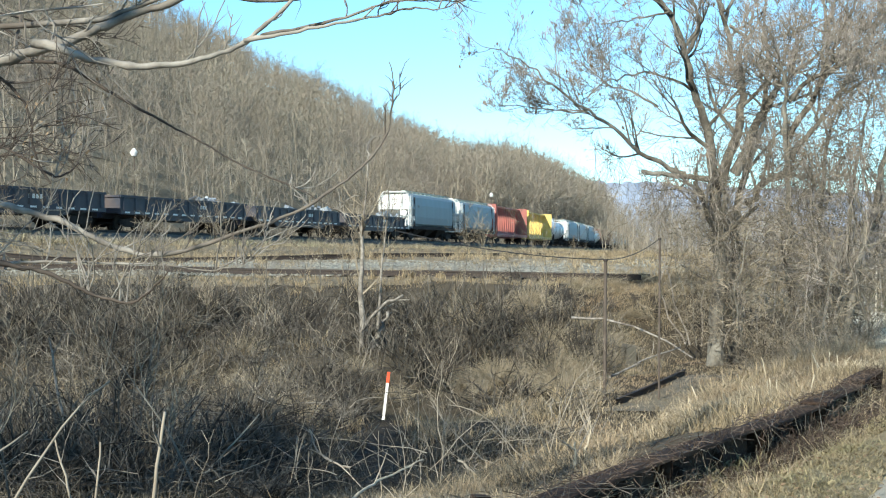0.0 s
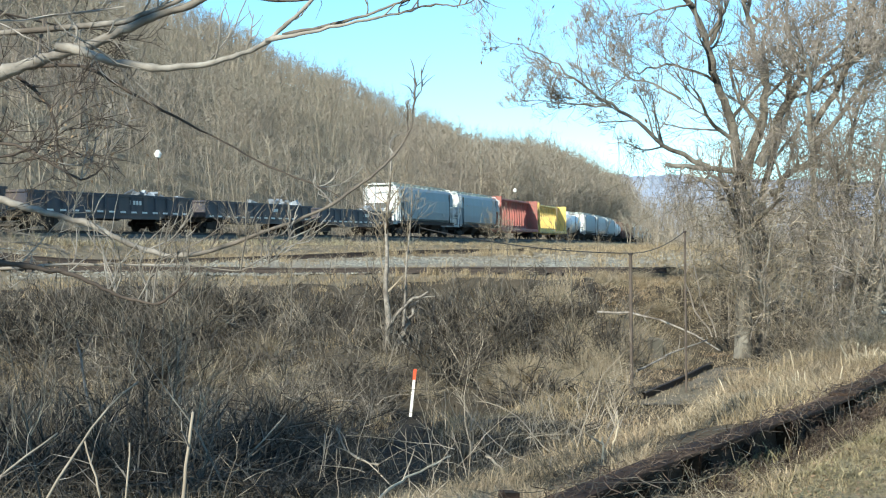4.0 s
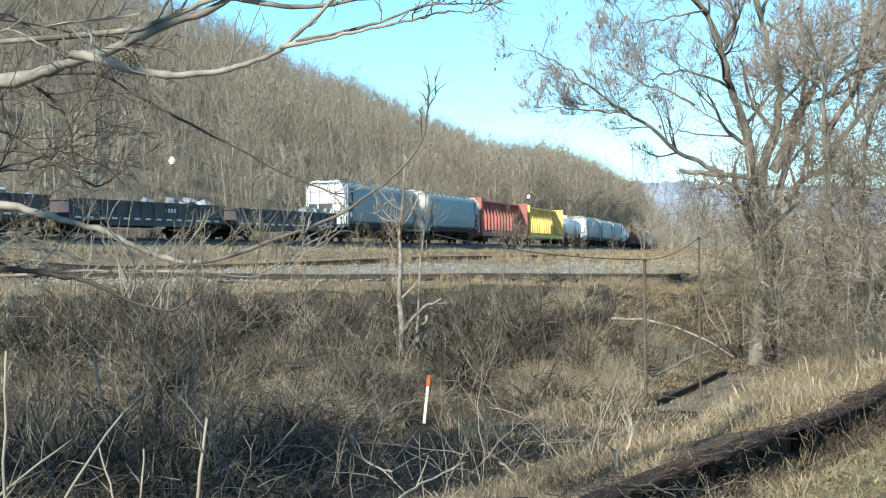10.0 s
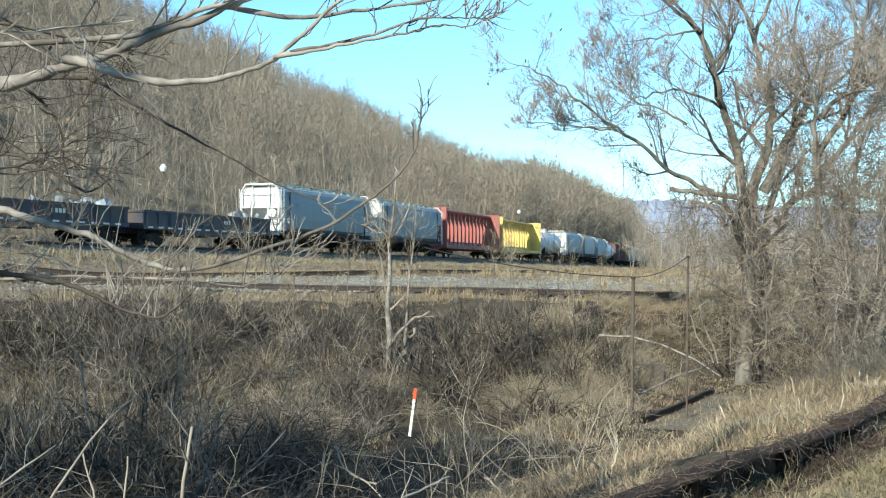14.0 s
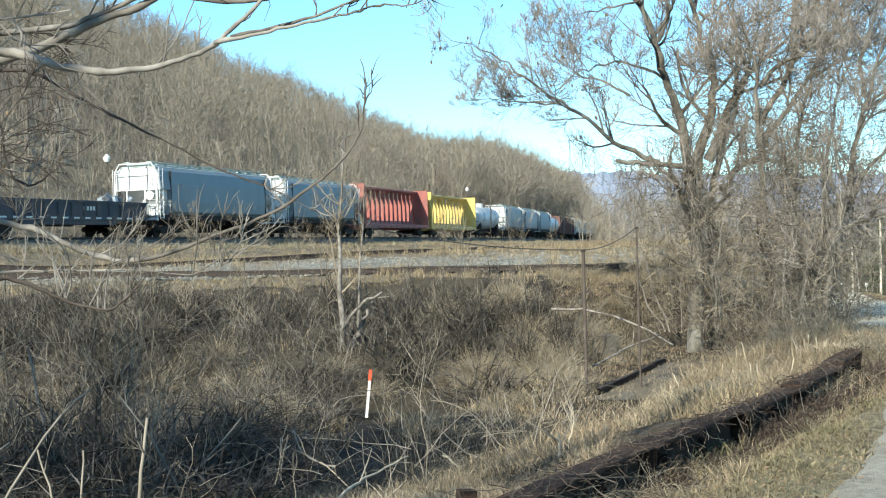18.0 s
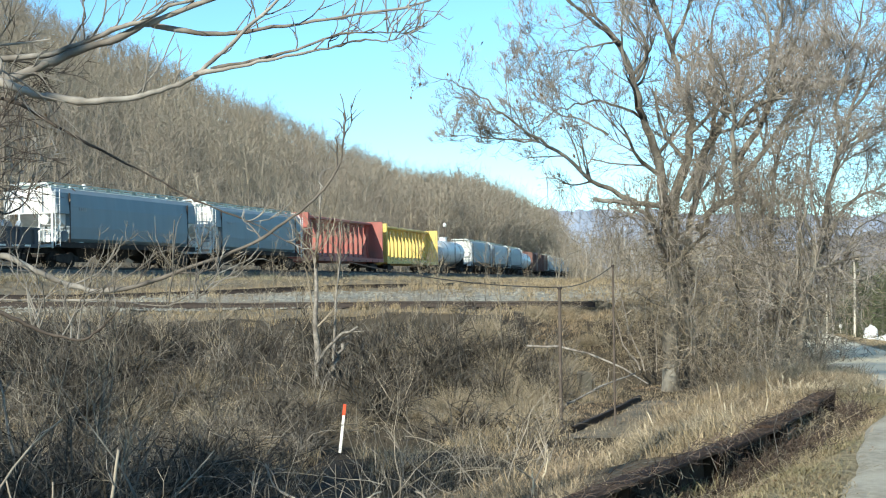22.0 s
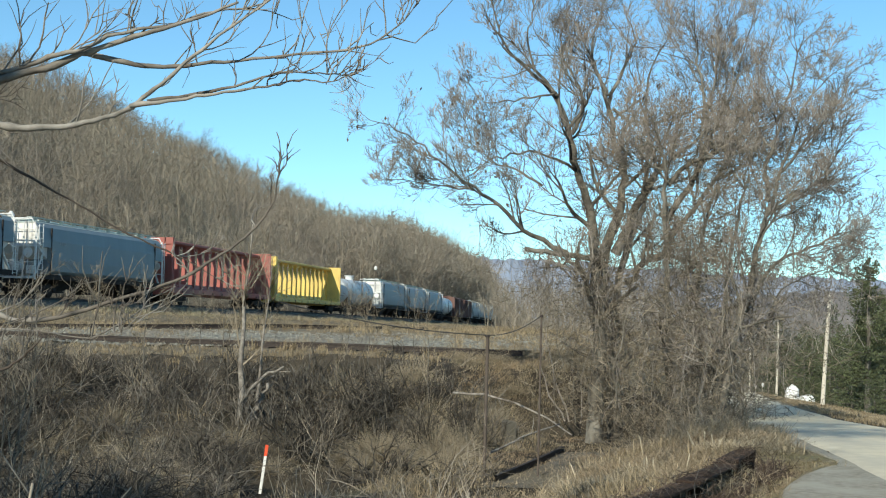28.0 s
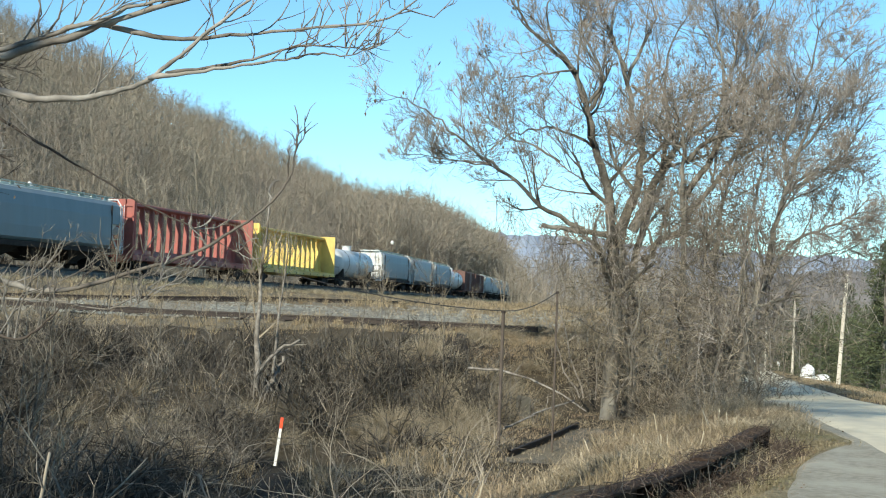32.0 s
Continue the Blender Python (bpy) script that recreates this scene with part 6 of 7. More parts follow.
def hill_woods():
    """Bare winter woods on the hill and the far valley sides."""
    rng = np.random.default_rng(33)
    kinds = []
    for k in range(9):
        g = Geo()
        lean = rng.normal(size=2) * 0.05
        top = np.array([lean[0], lean[1], 1.0])
        tr = np.stack([top * t + [0.015 * math.sin(5 * t + k), 0.015 * math.cos(4 * t), 0] for t in (0, .4, .85)])
        g.tube(tr, [.0078, .006, .002], 3, cap=False)
        v, f = [], []
        wide = rng.uniform(0.75, 1.2)
        for _ in range(13):
            t = rng.uniform(0.2, 0.8)
            a = rng.uniform(0, 6.28)
            d = unit([math.cos(a), math.sin(a), rng.uniform(0.6, 1.9)])
            L = min((1.08 - t) * rng.uniform(0.35, 0.75), 0.36) * wide + 0.05
            p0 = top * t
            p2 = p0 + d * L + [0, 0, 0.04]
            s = unit(np.cross(d, [0, 0, 1.0])) * 0.0034
            b = len(v)
            v += [p0 - s, p0 + s, p2]
            f += [[b, b + 1, b + 2]]
            for _ in range(20):
                q = p0 + (p2 - p0) * rng.uniform(0.15, 1.0)
                e = q + unit(turned(d, rng, 15, 95) + [0, 0, .15]) * rng.uniform(0.06, 0.15)
                s = unit(np.cross(e - q, rng.normal(size=3))) * 0.0021
                b = len(v)
                v += [q - s, q + s, e]
                f += [[b, b + 1, b + 2]]
        f4 = np.concatenate(g.f4)
        tri = np.concatenate([f4[:, [0, 1, 2]], f4[:, [0, 2, 3]], np.array(f) + g.n])
        kinds.append((np.concatenate(g.v + [np.array(v)]), tri))
    g = Geo()
    n = 6000
    s = np.concatenate([rng.uniform(-95, 420, n - 800), rng.uniform(330, 640, 800)])
    q = 9 + 215 * rng.uniform(0, 1, n) ** 0.95
    y = np.interp(s, LINE[0], LINE[2])
    x = np.interp(y, LINE[2], LINE[1]) - q
    keep = (x / y > -0.47) & (x / y < 0.2) & (y > 60)
    x, y, q = x[keep], y[keep], q[keep]
    h = rng.uniform(5.5, 12.0, len(x)) * (0.5 + 0.5 * smooth(4, 26, q)) * (0.75 + 0.25 * smooth(70, 200, y))
    n = 1500
    s = rng.uniform(-95, 80, n)
    q2 = 8.5 + 105 * rng.uniform(0, 1, n)
    y2 = np.interp(s, LINE[0], LINE[2])
    x2 = np.interp(y2, LINE[2], LINE[1]) - q2
    keep = (x2 / y2 > -0.47) & (y2 > 60)
    x, y, q = np.concatenate([x, x2[keep]]), np.concatenate([y, y2[keep]]), np.concatenate([q, q2[keep]])
    h = np.concatenate([h, rng.uniform(4, 9, keep.sum())])
    crest = np.interp(y, [-200, 60, 150, 290, 330, 380, 450, 540, 640, 760], [70, 100, 98, 84, 76, 66, 54, 46, 36, 10]) / 0.53
    top = smooth(0.74, 0.98, q / crest)
    h = h * (1 + top * rng.choice([-0.25, 0.0, 0.3], len(x)))
    scatter(g, rng, kinds, x, y, h, sink=0.2, tilt=0.06)
    tagged(part("hillside_woods", g, M["wood_far"]), "bare grey-brown woods covering the hillside", "woods", kind="stuff")
    # low scrub between the track and the trees, and the end of the wood beside the line
    g = Geo()
    n = 700
    s = rng.uniform(-90, 420, n)
    y = np.interp(s, LINE[0], LINE[2])
    x = np.interp(y, LINE[2], LINE[1]) - rng.uniform(5.5, 12, n)
    scatter(g, rng, kinds, x, y, rng.uniform(1.5, 4, n), sink=0.1, tilt=0.1)
    # added dark brush at the hill foot behind the track, darkens gaps under cars
    brush = Geo()
    n = 1500
    s = rng.uniform(-100, 120, n)
    y = np.interp(s, LINE[0], LINE[2])
    x = np.interp(y, LINE[2], LINE[1]) - rng.uniform(4.6, 10.5, n)
    scatter(brush, rng, variants_grass(rng, 6, 26, 1.5, 0.9, 0.03), x, y, rng.uniform(0.6, 1.25, n), sink=0.1, tilt=0.3)
    tagged(part("trackside_brush", brush, M["shrub"]), "dark bare brush along the foot of the wooded hill", "brush", kind="stuff")
    # tall grove beside the line where it passes the foot of the hill; its crowns fall away towards the end of the wood
    n = 900
    y = rng.uniform(215, 440, n)
    x = np.interp(y, LINE[2], LINE[1]) - rng.uniform(6, 46, n)
    u = x / y
    h = np.interp(u, [-.04, 0, .033, .06, .087, .11, .13, .146], [.1, .088, .084, .081, .074, .064, .044, .026]) * y * rng.uniform(0.72, 1.04, n) + 1.6 - ground_z(x, y)
    keep = (u > -0.04) & (h > 3)
    scatter(g, rng, kinds, x[keep], y[keep], np.clip(h[keep], 3, 21), sink=0.2, tilt=0.05)
    # trees beyond the yard on the near side of the line
    n = 1150
    y = rng.uniform(66, 420, n)
    x = np.interp(y, LINE[2], LINE[1]) + rng.uniform(12, 70, n) * smooth(30, 200, y)
    keep = (x / y > 0.125) & (x < np.interp(y, ROAD_Y, ROAD_L) - 4)
    x, y = x[keep], y[keep]
    scatter(g, rng, kinds, x, y, rng.uniform(1.5, 3.5, len(x)) + 4 * smooth(80, 160, y), sink=0.1, tilt=0.12)
    n = 560
    y = rng.uniform(185, 900, n)
    x = rng.uniform(0.28, 0.52, n) * y
    keep = x > np.interp(y, ROAD_Y, ROAD_R) + 6
    scatter(g, rng, kinds, x[keep], y[keep], rng.uniform(7, 13, keep.sum()), sink=0.2, tilt=0.05)
    tagged(part("valley_woods", g, M["wood_far"]), "bare scrub and trees along the valley floor", "woods", kind="stuff")


def conifer(rng, h, spread, label, sparse=1.0, low=0.08, taper=0.8, ragged=0.15, full=1.0, girth=0.022):
    tree = thing("evergreen_tree", label, "tree", "evergreens along the road")
    part("trunk", Geo().tube([(0, 0, -.2), (.02 * h * .3, 0, h * .5), (0, 0, h)], [girth * h, girth * .65 * h, .004], 8), M["bark"], tree)
    g, br = Geo(), Geo()
    v, f = [], []
    n = int(74 * sparse)
    lobe = rng.uniform(0, 6.28, 3)
    for k in range(n):
        t = low + (0.98 - low) * (k + rng.uniform(-.5, .5)) / n
        a = k * 2.4 + rng.uniform(-.6, .6)
        lump = 1 + ragged * (math.sin(2 * a + 7 * t + lobe[0]) + math.sin(3 * a - 11 * t + lobe[1]) + 0.7 * math.sin(17 * t + lobe[2]))
        L = spread * max((1.02 - t) / (1.02 - low), 0.02) ** taper * rng.uniform(0.6, 1.15) * lump + 0.12
        p0 = np.array([0, 0, t * h])
        d = np.array([math.cos(a), math.sin(a), -0.15 + 0.55 * t + rng.normal() * .1])
        tip = p0 + d * L
        br.tube([p0, p0 + d * L * .5 + [0, 0, -.05 * L], tip], [.02, .014, .006], 3, cap=False)
        for _ in range(int(40 * full * (0.35 + L / spread))):
            q = p0 + d * L * rng.uniform(0.2, 1.02) + rng.normal(size=3) * [0.11 * L, 0.11 * L, 0.14]
            e = q + (turned(unit(d), rng, 10, 85)) * rng.uniform(0.16, 0.42)
            s = unit(np.cross(e - q, rng.normal(size=3))) * rng.uniform(0.025, 0.062)
            b = len(v)
            v += [q - s * .4, q + s * .4, (q + e) / 2 + s, e, (q + e) / 2 - s]
            f += [[b, b + 1, b + 2], [b, b + 2, b + 4], [b + 4, b + 2, b + 3]]
    g.add(v, f)
    part("branch_whorl", br, M["bark"], tree)
    part("crown", g, M["needle"], tree, "dark green needled boughs")
    return tree


def evergreens():
    rng = np.random.default_rng(8)
    a = conifer(rng, 11.0, 2.7, "dark green spruce behind the road bank", ragged=.22)
    b = conifer(rng, 8.0, 3.3, "broad rounded green evergreen behind the road bank", low=.03, taper=.45, ragged=.28)
    c = conifer(rng, 12.0, 2.2, "tall open pine with clumped green boughs", 1.0, low=.22, taper=.4, ragged=.3, full=2.2)
    e = conifer(rng, 5.0, 2.8, "low spreading green evergreen shrub on the road bank", low=.02, taper=.4, ragged=.3)
    spots = [(a, 59.5, 165, 1.0), (b, 62.5, 168, 1.05), (a, 64.8, 170, .95), (b, 60.8, 160, .8), (b, 63.2, 162, .9), (a, 58.2, 150, .82), (b, 56.0, 147, .75), (b, 58.8, 146, 1.0), (a, 61.5, 152, 1.15), (e, 57.0, 162, .8), (b, 66.5, 171, 1.1), (e, 55.8, 143.5, .6), (b, 61.0, 145, 1.05),
             (b, 51.0, 122, .95), (b, 53.5, 125, 1.05), (a, 55.0, 127, 1.0), (e, 49.2, 117, .85), (b, 52.4, 117, .8), (c, 41.2, 95, .97), (e, 43.2, 99, .95), (c, 46.8, 104, .85), (e, 40.0, 91, .5), (b, 57.5, 131, 1.1)]
    # trees out of view, added to throw shade over the near cut and the road
    d = conifer(rng, 13.6, 3.3, "tall pine with a bare trunk and a high green crown", 0.62, 0.6)
    r = conifer(rng, 17.5, 4.2, "very tall pine with a long bare trunk behind the pull-off", 0.8, 0.72, 0.5, 0.3, girth=0.006)
    spots += [(d, -10.6, -1.8, 1.0), (d, -12.6, -1.5, 1.04), (d, -14.6, -1.9, 0.98), (r, -5.0, -1.2, 1.0)]
    used = set()
    for ob, x, y, s in spots:
        m = pose(x, y, float(ground_z(x, y)), 0, 0, x * 77 % 360)
        if ob.name in used:
            o = copy_thing(ob, m)
        else:
            o = ob
            o.matrix_basis = m
            used.add(ob.name)
        o.scale = (s, s, s)


wood_edge_trees()
overhanging_tree()
undergrowth()
shrubs()
weed_domes()
hill_woods()
evergreens()


# ---- small things ----
def sapling(label, x, y, pts, r, kids, reach, seed, spec=None):
    rng = np.random.default_rng(seed)
    z = float(ground_z(x, y)) - 0.08
    tree = thing("sapling", label, "sapling", "saplings in the cut", at=Matrix.Translation((x, y, z)))
    p = np.array(pts, float)
    t, tt = np.linspace(0, 1, len(p)), np.linspace(0, 1, 14)
    p = np.stack([np.interp(tt, t, p[:, k]) for k in range(3)], -1)
    rr = r * (1.05 - 0.85 * tt)
    part("stem", Geo().tube(p, rr, 8), M["bark"] if r < .04 else M["limb"], tree, smooth=True)
    g, lines = Geo(), []
    sp = spec or {"levels": 3, "wiggle": 0.14, "up": [0.1, 0.14, 0.12], "kids": [4, 4, 3], "fine": 0.004}
    for _ in range(kids):
        i = rng.integers(4, 13)
        grow(lines, rng, p[i], turned(unit(p[i + 1] - p[i]) if i < 13 else np.array([0, 0, 1]), rng, 25, 60), reach * rng.uniform(.5, 1.1), max(rr[i] * .5, .006), 1, sp)
    for _, a, b in lines:
        g.tube(a, b, 3, cap=False)
    part("crown", g, M["mat"], tree, "thin bare twigs")
    return tree


def survey_stake():
    st = thing("survey_stake", "white wooden survey stake with an orange-red painted top", "stake")
    d = unit([.114, 0, .95])
    a = np.array([-1.21, 26.0, -1.85])
    turn = np.stack([unit(np.cross([0, 1.0, 0], d)), [0, 1, 0], d], -1)
    part("lath", Geo().box(a + d * .38, (.055, .03, .76), turn), M["stake"], st)
    part("painted_top", Geo().box(a + d * .86, (.062, .036, .22), turn), M["orange"], st, "orange-red flagged top")


def wire_posts():
    for (x, y, zt, r, label) in ((3.41, 27.0, 1.36, .036, "thin weathered steel post with a cable over its top"), (4.55, 27.0, 1.80, .022, "slim leaning steel post that carries a cable")):
        p = thing("cable_post", label, "post", "cable posts")
        zg = float(ground_z(x, y))
        part("shaft", Geo().tube([(x - .02, y, zg - .3), (x, y, zt)], r, 10), M["post"], p)
        part("cap", Geo().tube([(x, y, zt - .02), (x, y, zt + .03)], r * 1.5, 10), M["rail"], p)
    c = thing("slack_cable", "slack dark cable strung between two posts over the cut", "cable")
    pts = [np.array([-.9, 25.0, 1.95]), np.array([3.41, 27.0, 1.38]), np.array([4.55, 27.0, 1.82])]
    for a, b, sag in ((pts[0], pts[1], .12), (pts[1], pts[2], .12)):
        t = np.linspace(0, 1, 14)[:, None]
        part("span", Geo().tube(a * (1 - t) + b * t - np.array([0, 0, 1.0]) * sag * 4 * t * (1 - t), .011, 5), M["wire"], c)


def rusty_parapet():
    """Low rusted steel plate wall along the roadside, overgrown."""
    rng = np.random.default_rng(3)
    w = thing("rusted_parapet", "low rusted steel plate beam overgrown with dry vines", "barrier")
    line = np.array([(beam_x(q), q) for q in (5.9, 7.0, 8.6, 10.2, 11.75, 13.4, 14.6)])
    part("end_post", Geo().prism([(-.05, -.04), (.04, -.05), (.05, .04), (-.04, .05)], 2, -.7, .2), M["rust"], w, "torn upright end of the rusted plate").matrix_basis = pose(.2, 7.3, 0, 0, 5, 30)
    for k in range(len(line) - 1):
        a, b = line[k], line[k + 1]
        d = b - a
        L = np.hypot(*d) - .03
        ang = math.degrees(math.atan2(d[1], d[0]))
        c = (a + b) / 2
        o = part("plate", Geo().prism([(.03, -.75), (.03, .19), (-.1, .19), (-.1, .21), (.14, .21), (.14, .19), (.06, .19), (.06, -.75)], 0, -L / 2, L / 2), M["rust"], w)
        o.matrix_basis = pose(c[0], c[1], rng.uniform(-.04, .02), rng.uniform(-5, 3), rng.uniform(-.7, .7), ang)
        for q in np.arange(-L / 2 + .3, L / 2, .8):
            st = part("stiffener", Geo().prism([(.03, -.6), (-.05, .1), (.03, .12)], 0, q - .01, q + .01), M["rust"], w)
            st.matrix_basis = o.matrix_basis
    g = Geo()
    x, y = [], []
    for _ in range(1500):
        q = rng.uniform(6.3, 14.6) if rng.uniform() < .5 else rng.uniform(6.3, 9)
        x.append(float(beam_x(q)) + .12 + .55 * rng.uniform() ** 1.6)
        y.append(q)
    scatter(g, rng, variants_grass(rng, 6, 9, .26, 1.1, .003), np.array(x), np.array(y), rng.uniform(.3, .95, 1500), tilt=.4)
    tagged(part("stalks_by_beam", g, M["straw"]), "dry stalks standing before the rusted beam", "weeds", kind="stuff")
    # arching dead vines heaped over its near end
    g = Geo()
    y = rng.uniform(6.4, 8.6, 80)
    x = beam_x(y) + rng.uniform(-.05, .4, 80)
    scatter(g, rng, variants_cane(rng, 8, 8, .55, 1.4, .0024, fork=2), x, y, rng.uniform(.4, .95, 80), tilt=.5, z=ground_z(x, y) + np.interp(x - beam_x(y), [0, .3], [.15, 0]))
    y = rng.uniform(8.4, 14.3, 95)
    x = beam_x(y) + rng.uniform(.06, .3, 95)
    scatter(g, rng, variants_cane(rng, 8, 6, .5, .9, .0024, fork=3), x, y, rng.uniform(.4, 1.0, 95), tilt=.4)
    tagged(part("heaped_vines", g, M["mat"]), "arching dead vines heaped over the rusted beam", "vines", kind="stuff")
    # thatch of dead vines on the top of the beam
    g, h = Geo(), Geo()
    for k in range(1000):
        t = rng.uniform(0, len(line) - 1.001)
        i = int(t)
        c = line[i] + (line[i + 1] - line[i]) * (t - i)
        d = unit([*(line[i + 1] - line[i]), 0])
        n = np.array([d[1], -d[0], 0])
        w = rng.uniform(-.3, 2.6)
        lump = 0.05 + 0.02 * math.sin(t * 7.0)
        p = np.array([c[0], c[1], 0.2]) + n * .02 + n * math.cos(w) * lump * 1.3 + np.array([0, 0, math.sin(w) * lump * 1.1]) + rng.normal(size=3) * .012
        e = d * rng.uniform(.03, .16) * rng.choice([-1, 1]) + n * rng.normal() * .07 + np.array([0, 0, rng.normal() * .045])
        g.tube([p, p + e * .5 + rng.normal(size=3) * .012, p + e], rng.uniform(.0012, .0032), 3, cap=False)
    # canes that droop over the face of the beam
    for k in range(70):
        t = rng.uniform(0, len(line) - 1.001)
        i = int(t)
        c = line[i] + (line[i + 1] - line[i]) * (t - i)
        d = unit([*(line[i + 1] - line[i]), 0])
        n = np.array([d[1], -d[0], 0])
        L = rng.uniform(.2, .55)
        q = np.linspace(0, 1, 6)[:, None]
        z0 = rng.uniform(.12, .34)
        p = np.array([c[0], c[1], z0]) + n * (q * rng.uniform(.05, .4) - .05) + d * q * rng.normal() * L * 2.2 + np.array([0, 0, 1.0]) * (.03 * np.sin(q * 2.4) - q ** 1.15 * z0 * rng.uniform(.3, 1.0)) + rng.normal(size=(6, 3)) * .022
        h.tube(p, rng.uniform(.0012, .0028), 4, cap=False)
    tagged(part("vine_thatch", g, M["thatch"]), "matted grey-brown dead vines along the top of the beam", "vines", kind="stuff")
    tagged(part("drooping_canes", h, M["cane"]), "thin canes drooping over the rusted beam", "canes", kind="stuff")


def poles_and_roadside():
    for (x0, y0, z0, x1, z1, r, label, bright) in ((44.79, 113, -4.5, 45.42, 5.05, .19, "pale wooden utility pole leaning a little beside the road", 1), (53.8, 150, -5.6, 53.95, 2.75, .15, "brown wooden utility pole before the evergreens", 0), (57.9, 172, -6.2, 57.95, 0.2, .13, "far brown wooden pole along the road", 0)):
        p = thing("utility_pole", label, "pole", "utility poles")
        zg = float(ground_z(x0, y0)) - .3
        part("shaft", Geo().tube([(x0 - .02, y0, min(zg, z0)), ((x0 + x1) / 2, y0, (z0 + z1) / 2), (x1, y0, z1)], [r, r * .88, r * .75], 12), M["pole"], p, smooth=True)
        if bright:
            part("insulator_bracket", Geo().box((x1 + .18, y0, z1 - .9), (.25, .1, .18)).tube([(x1 + .22, y0, z1 - .8), (x1 + .22, y0, z1 - .45)], .06, 8), M["steel"], p)
            part("cap", Geo().tube([(x1, y0, z1), (x1, y0, z1 + .06)], r * .8, 12), M["steel"], p)
    # guard rail
    gr = thing("guard_rail", "galvanised steel guard rail on wooden posts beside the road", "guard rail")
    pts = np.array([(18.1, 45.8), (16.5, 40.8), (15.2, 36.5), (14.1, 32.9), (13.3, 29.5), (12.6, 26), (12.1, 23)])
    z = np.array([float(ground_z(*q)) for q in pts])
    line = np.column_stack([pts, road_z(pts[:, 1]) - .8])
    sweep_pts = np.stack([np.interp(np.linspace(0, len(pts) - 1, 40), np.arange(len(pts)), line[:, k]) for k in range(3)], -1)
    prof = [(-.02, .38), (.05, .42), (.05, .48), (-.02, .53), (.05, .58), (.05, .64), (-.02, .69), (-.035, .69), (.035, .63), (.035, .59), (-.035, .53), (.035, .47), (.035, .43), (-.035, .38)]
    part("rail_beam", sweep(Geo(), sweep_pts, prof), M["steel"], gr)
    for q in sweep_pts[::3]:
        part("post", Geo().prism([(q[0] + .04, q[1] - .07), (q[0] + .2, q[1] - .07), (q[0] + .2, q[1] + .07), (q[0] + .04, q[1] + .07)], 2, q[2] - .8, q[2] + .74), M["pole"], gr)
    # white covered heaps and roadside markers
    for x, y, sx, sz, label in ((51.6, 139, .85, 1.6, "white tarpaulin-covered heap on the road bank"), (53.4, 139.5, 1.05, .75, "low white tarpaulin-covered heap on the road bank")):
        zg = float(ground_z(x, y)) - .1
        h = thing("covered_heap", label, "heap", "covered heaps", at=Matrix.Translation((x, y, zg)))
        bm = bmesh.new()
        bmesh.ops.create_icosphere(bm, subdivisions=4, radius=1.0)
        for v in bm.verts:
            k = 1 + .22 * noise.noise(v.co * 1.7 + Vector((x, 0, 0))) + .06 * noise.noise(v.co * 6)
            v.co = Vector((v.co.x * sx * k, v.co.y * sx * .8 * k, max(v.co.z, -.15) * sz * k + .1))
        me = bpy.data.meshes.new("tarpaulin")
        bm.to_mesh(me)
        bm.free()
        me.materials.append(M["tarp"])
        for p in me.polygons:
            p.use_smooth = True
        part("tarpaulin", me, None, h)
        part("tie_rope", Geo().tube([(math.cos(a) * sx * 1.04, math.sin(a) * sx * .84, sz * .35) for a in np.linspace(0, 6.28, 20)], .02, 5), M["wire"], h)
    for x, y in ((52.4, 160), (50.5, 148), (50.0, 144)):
        m = thing("road_marker", "small white roadside marker post", "marker post", "road markers")
        zg = float(ground_z(x, y))
        part("post", Geo().tube([(x, y, zg - .2), (x, y, zg + 1.0)], .05, 8), M["pole"], m)
        part("plate", Geo().box((x, y - .06, zg + 1.05), (.28, .03, .5)), M["mark"], m)


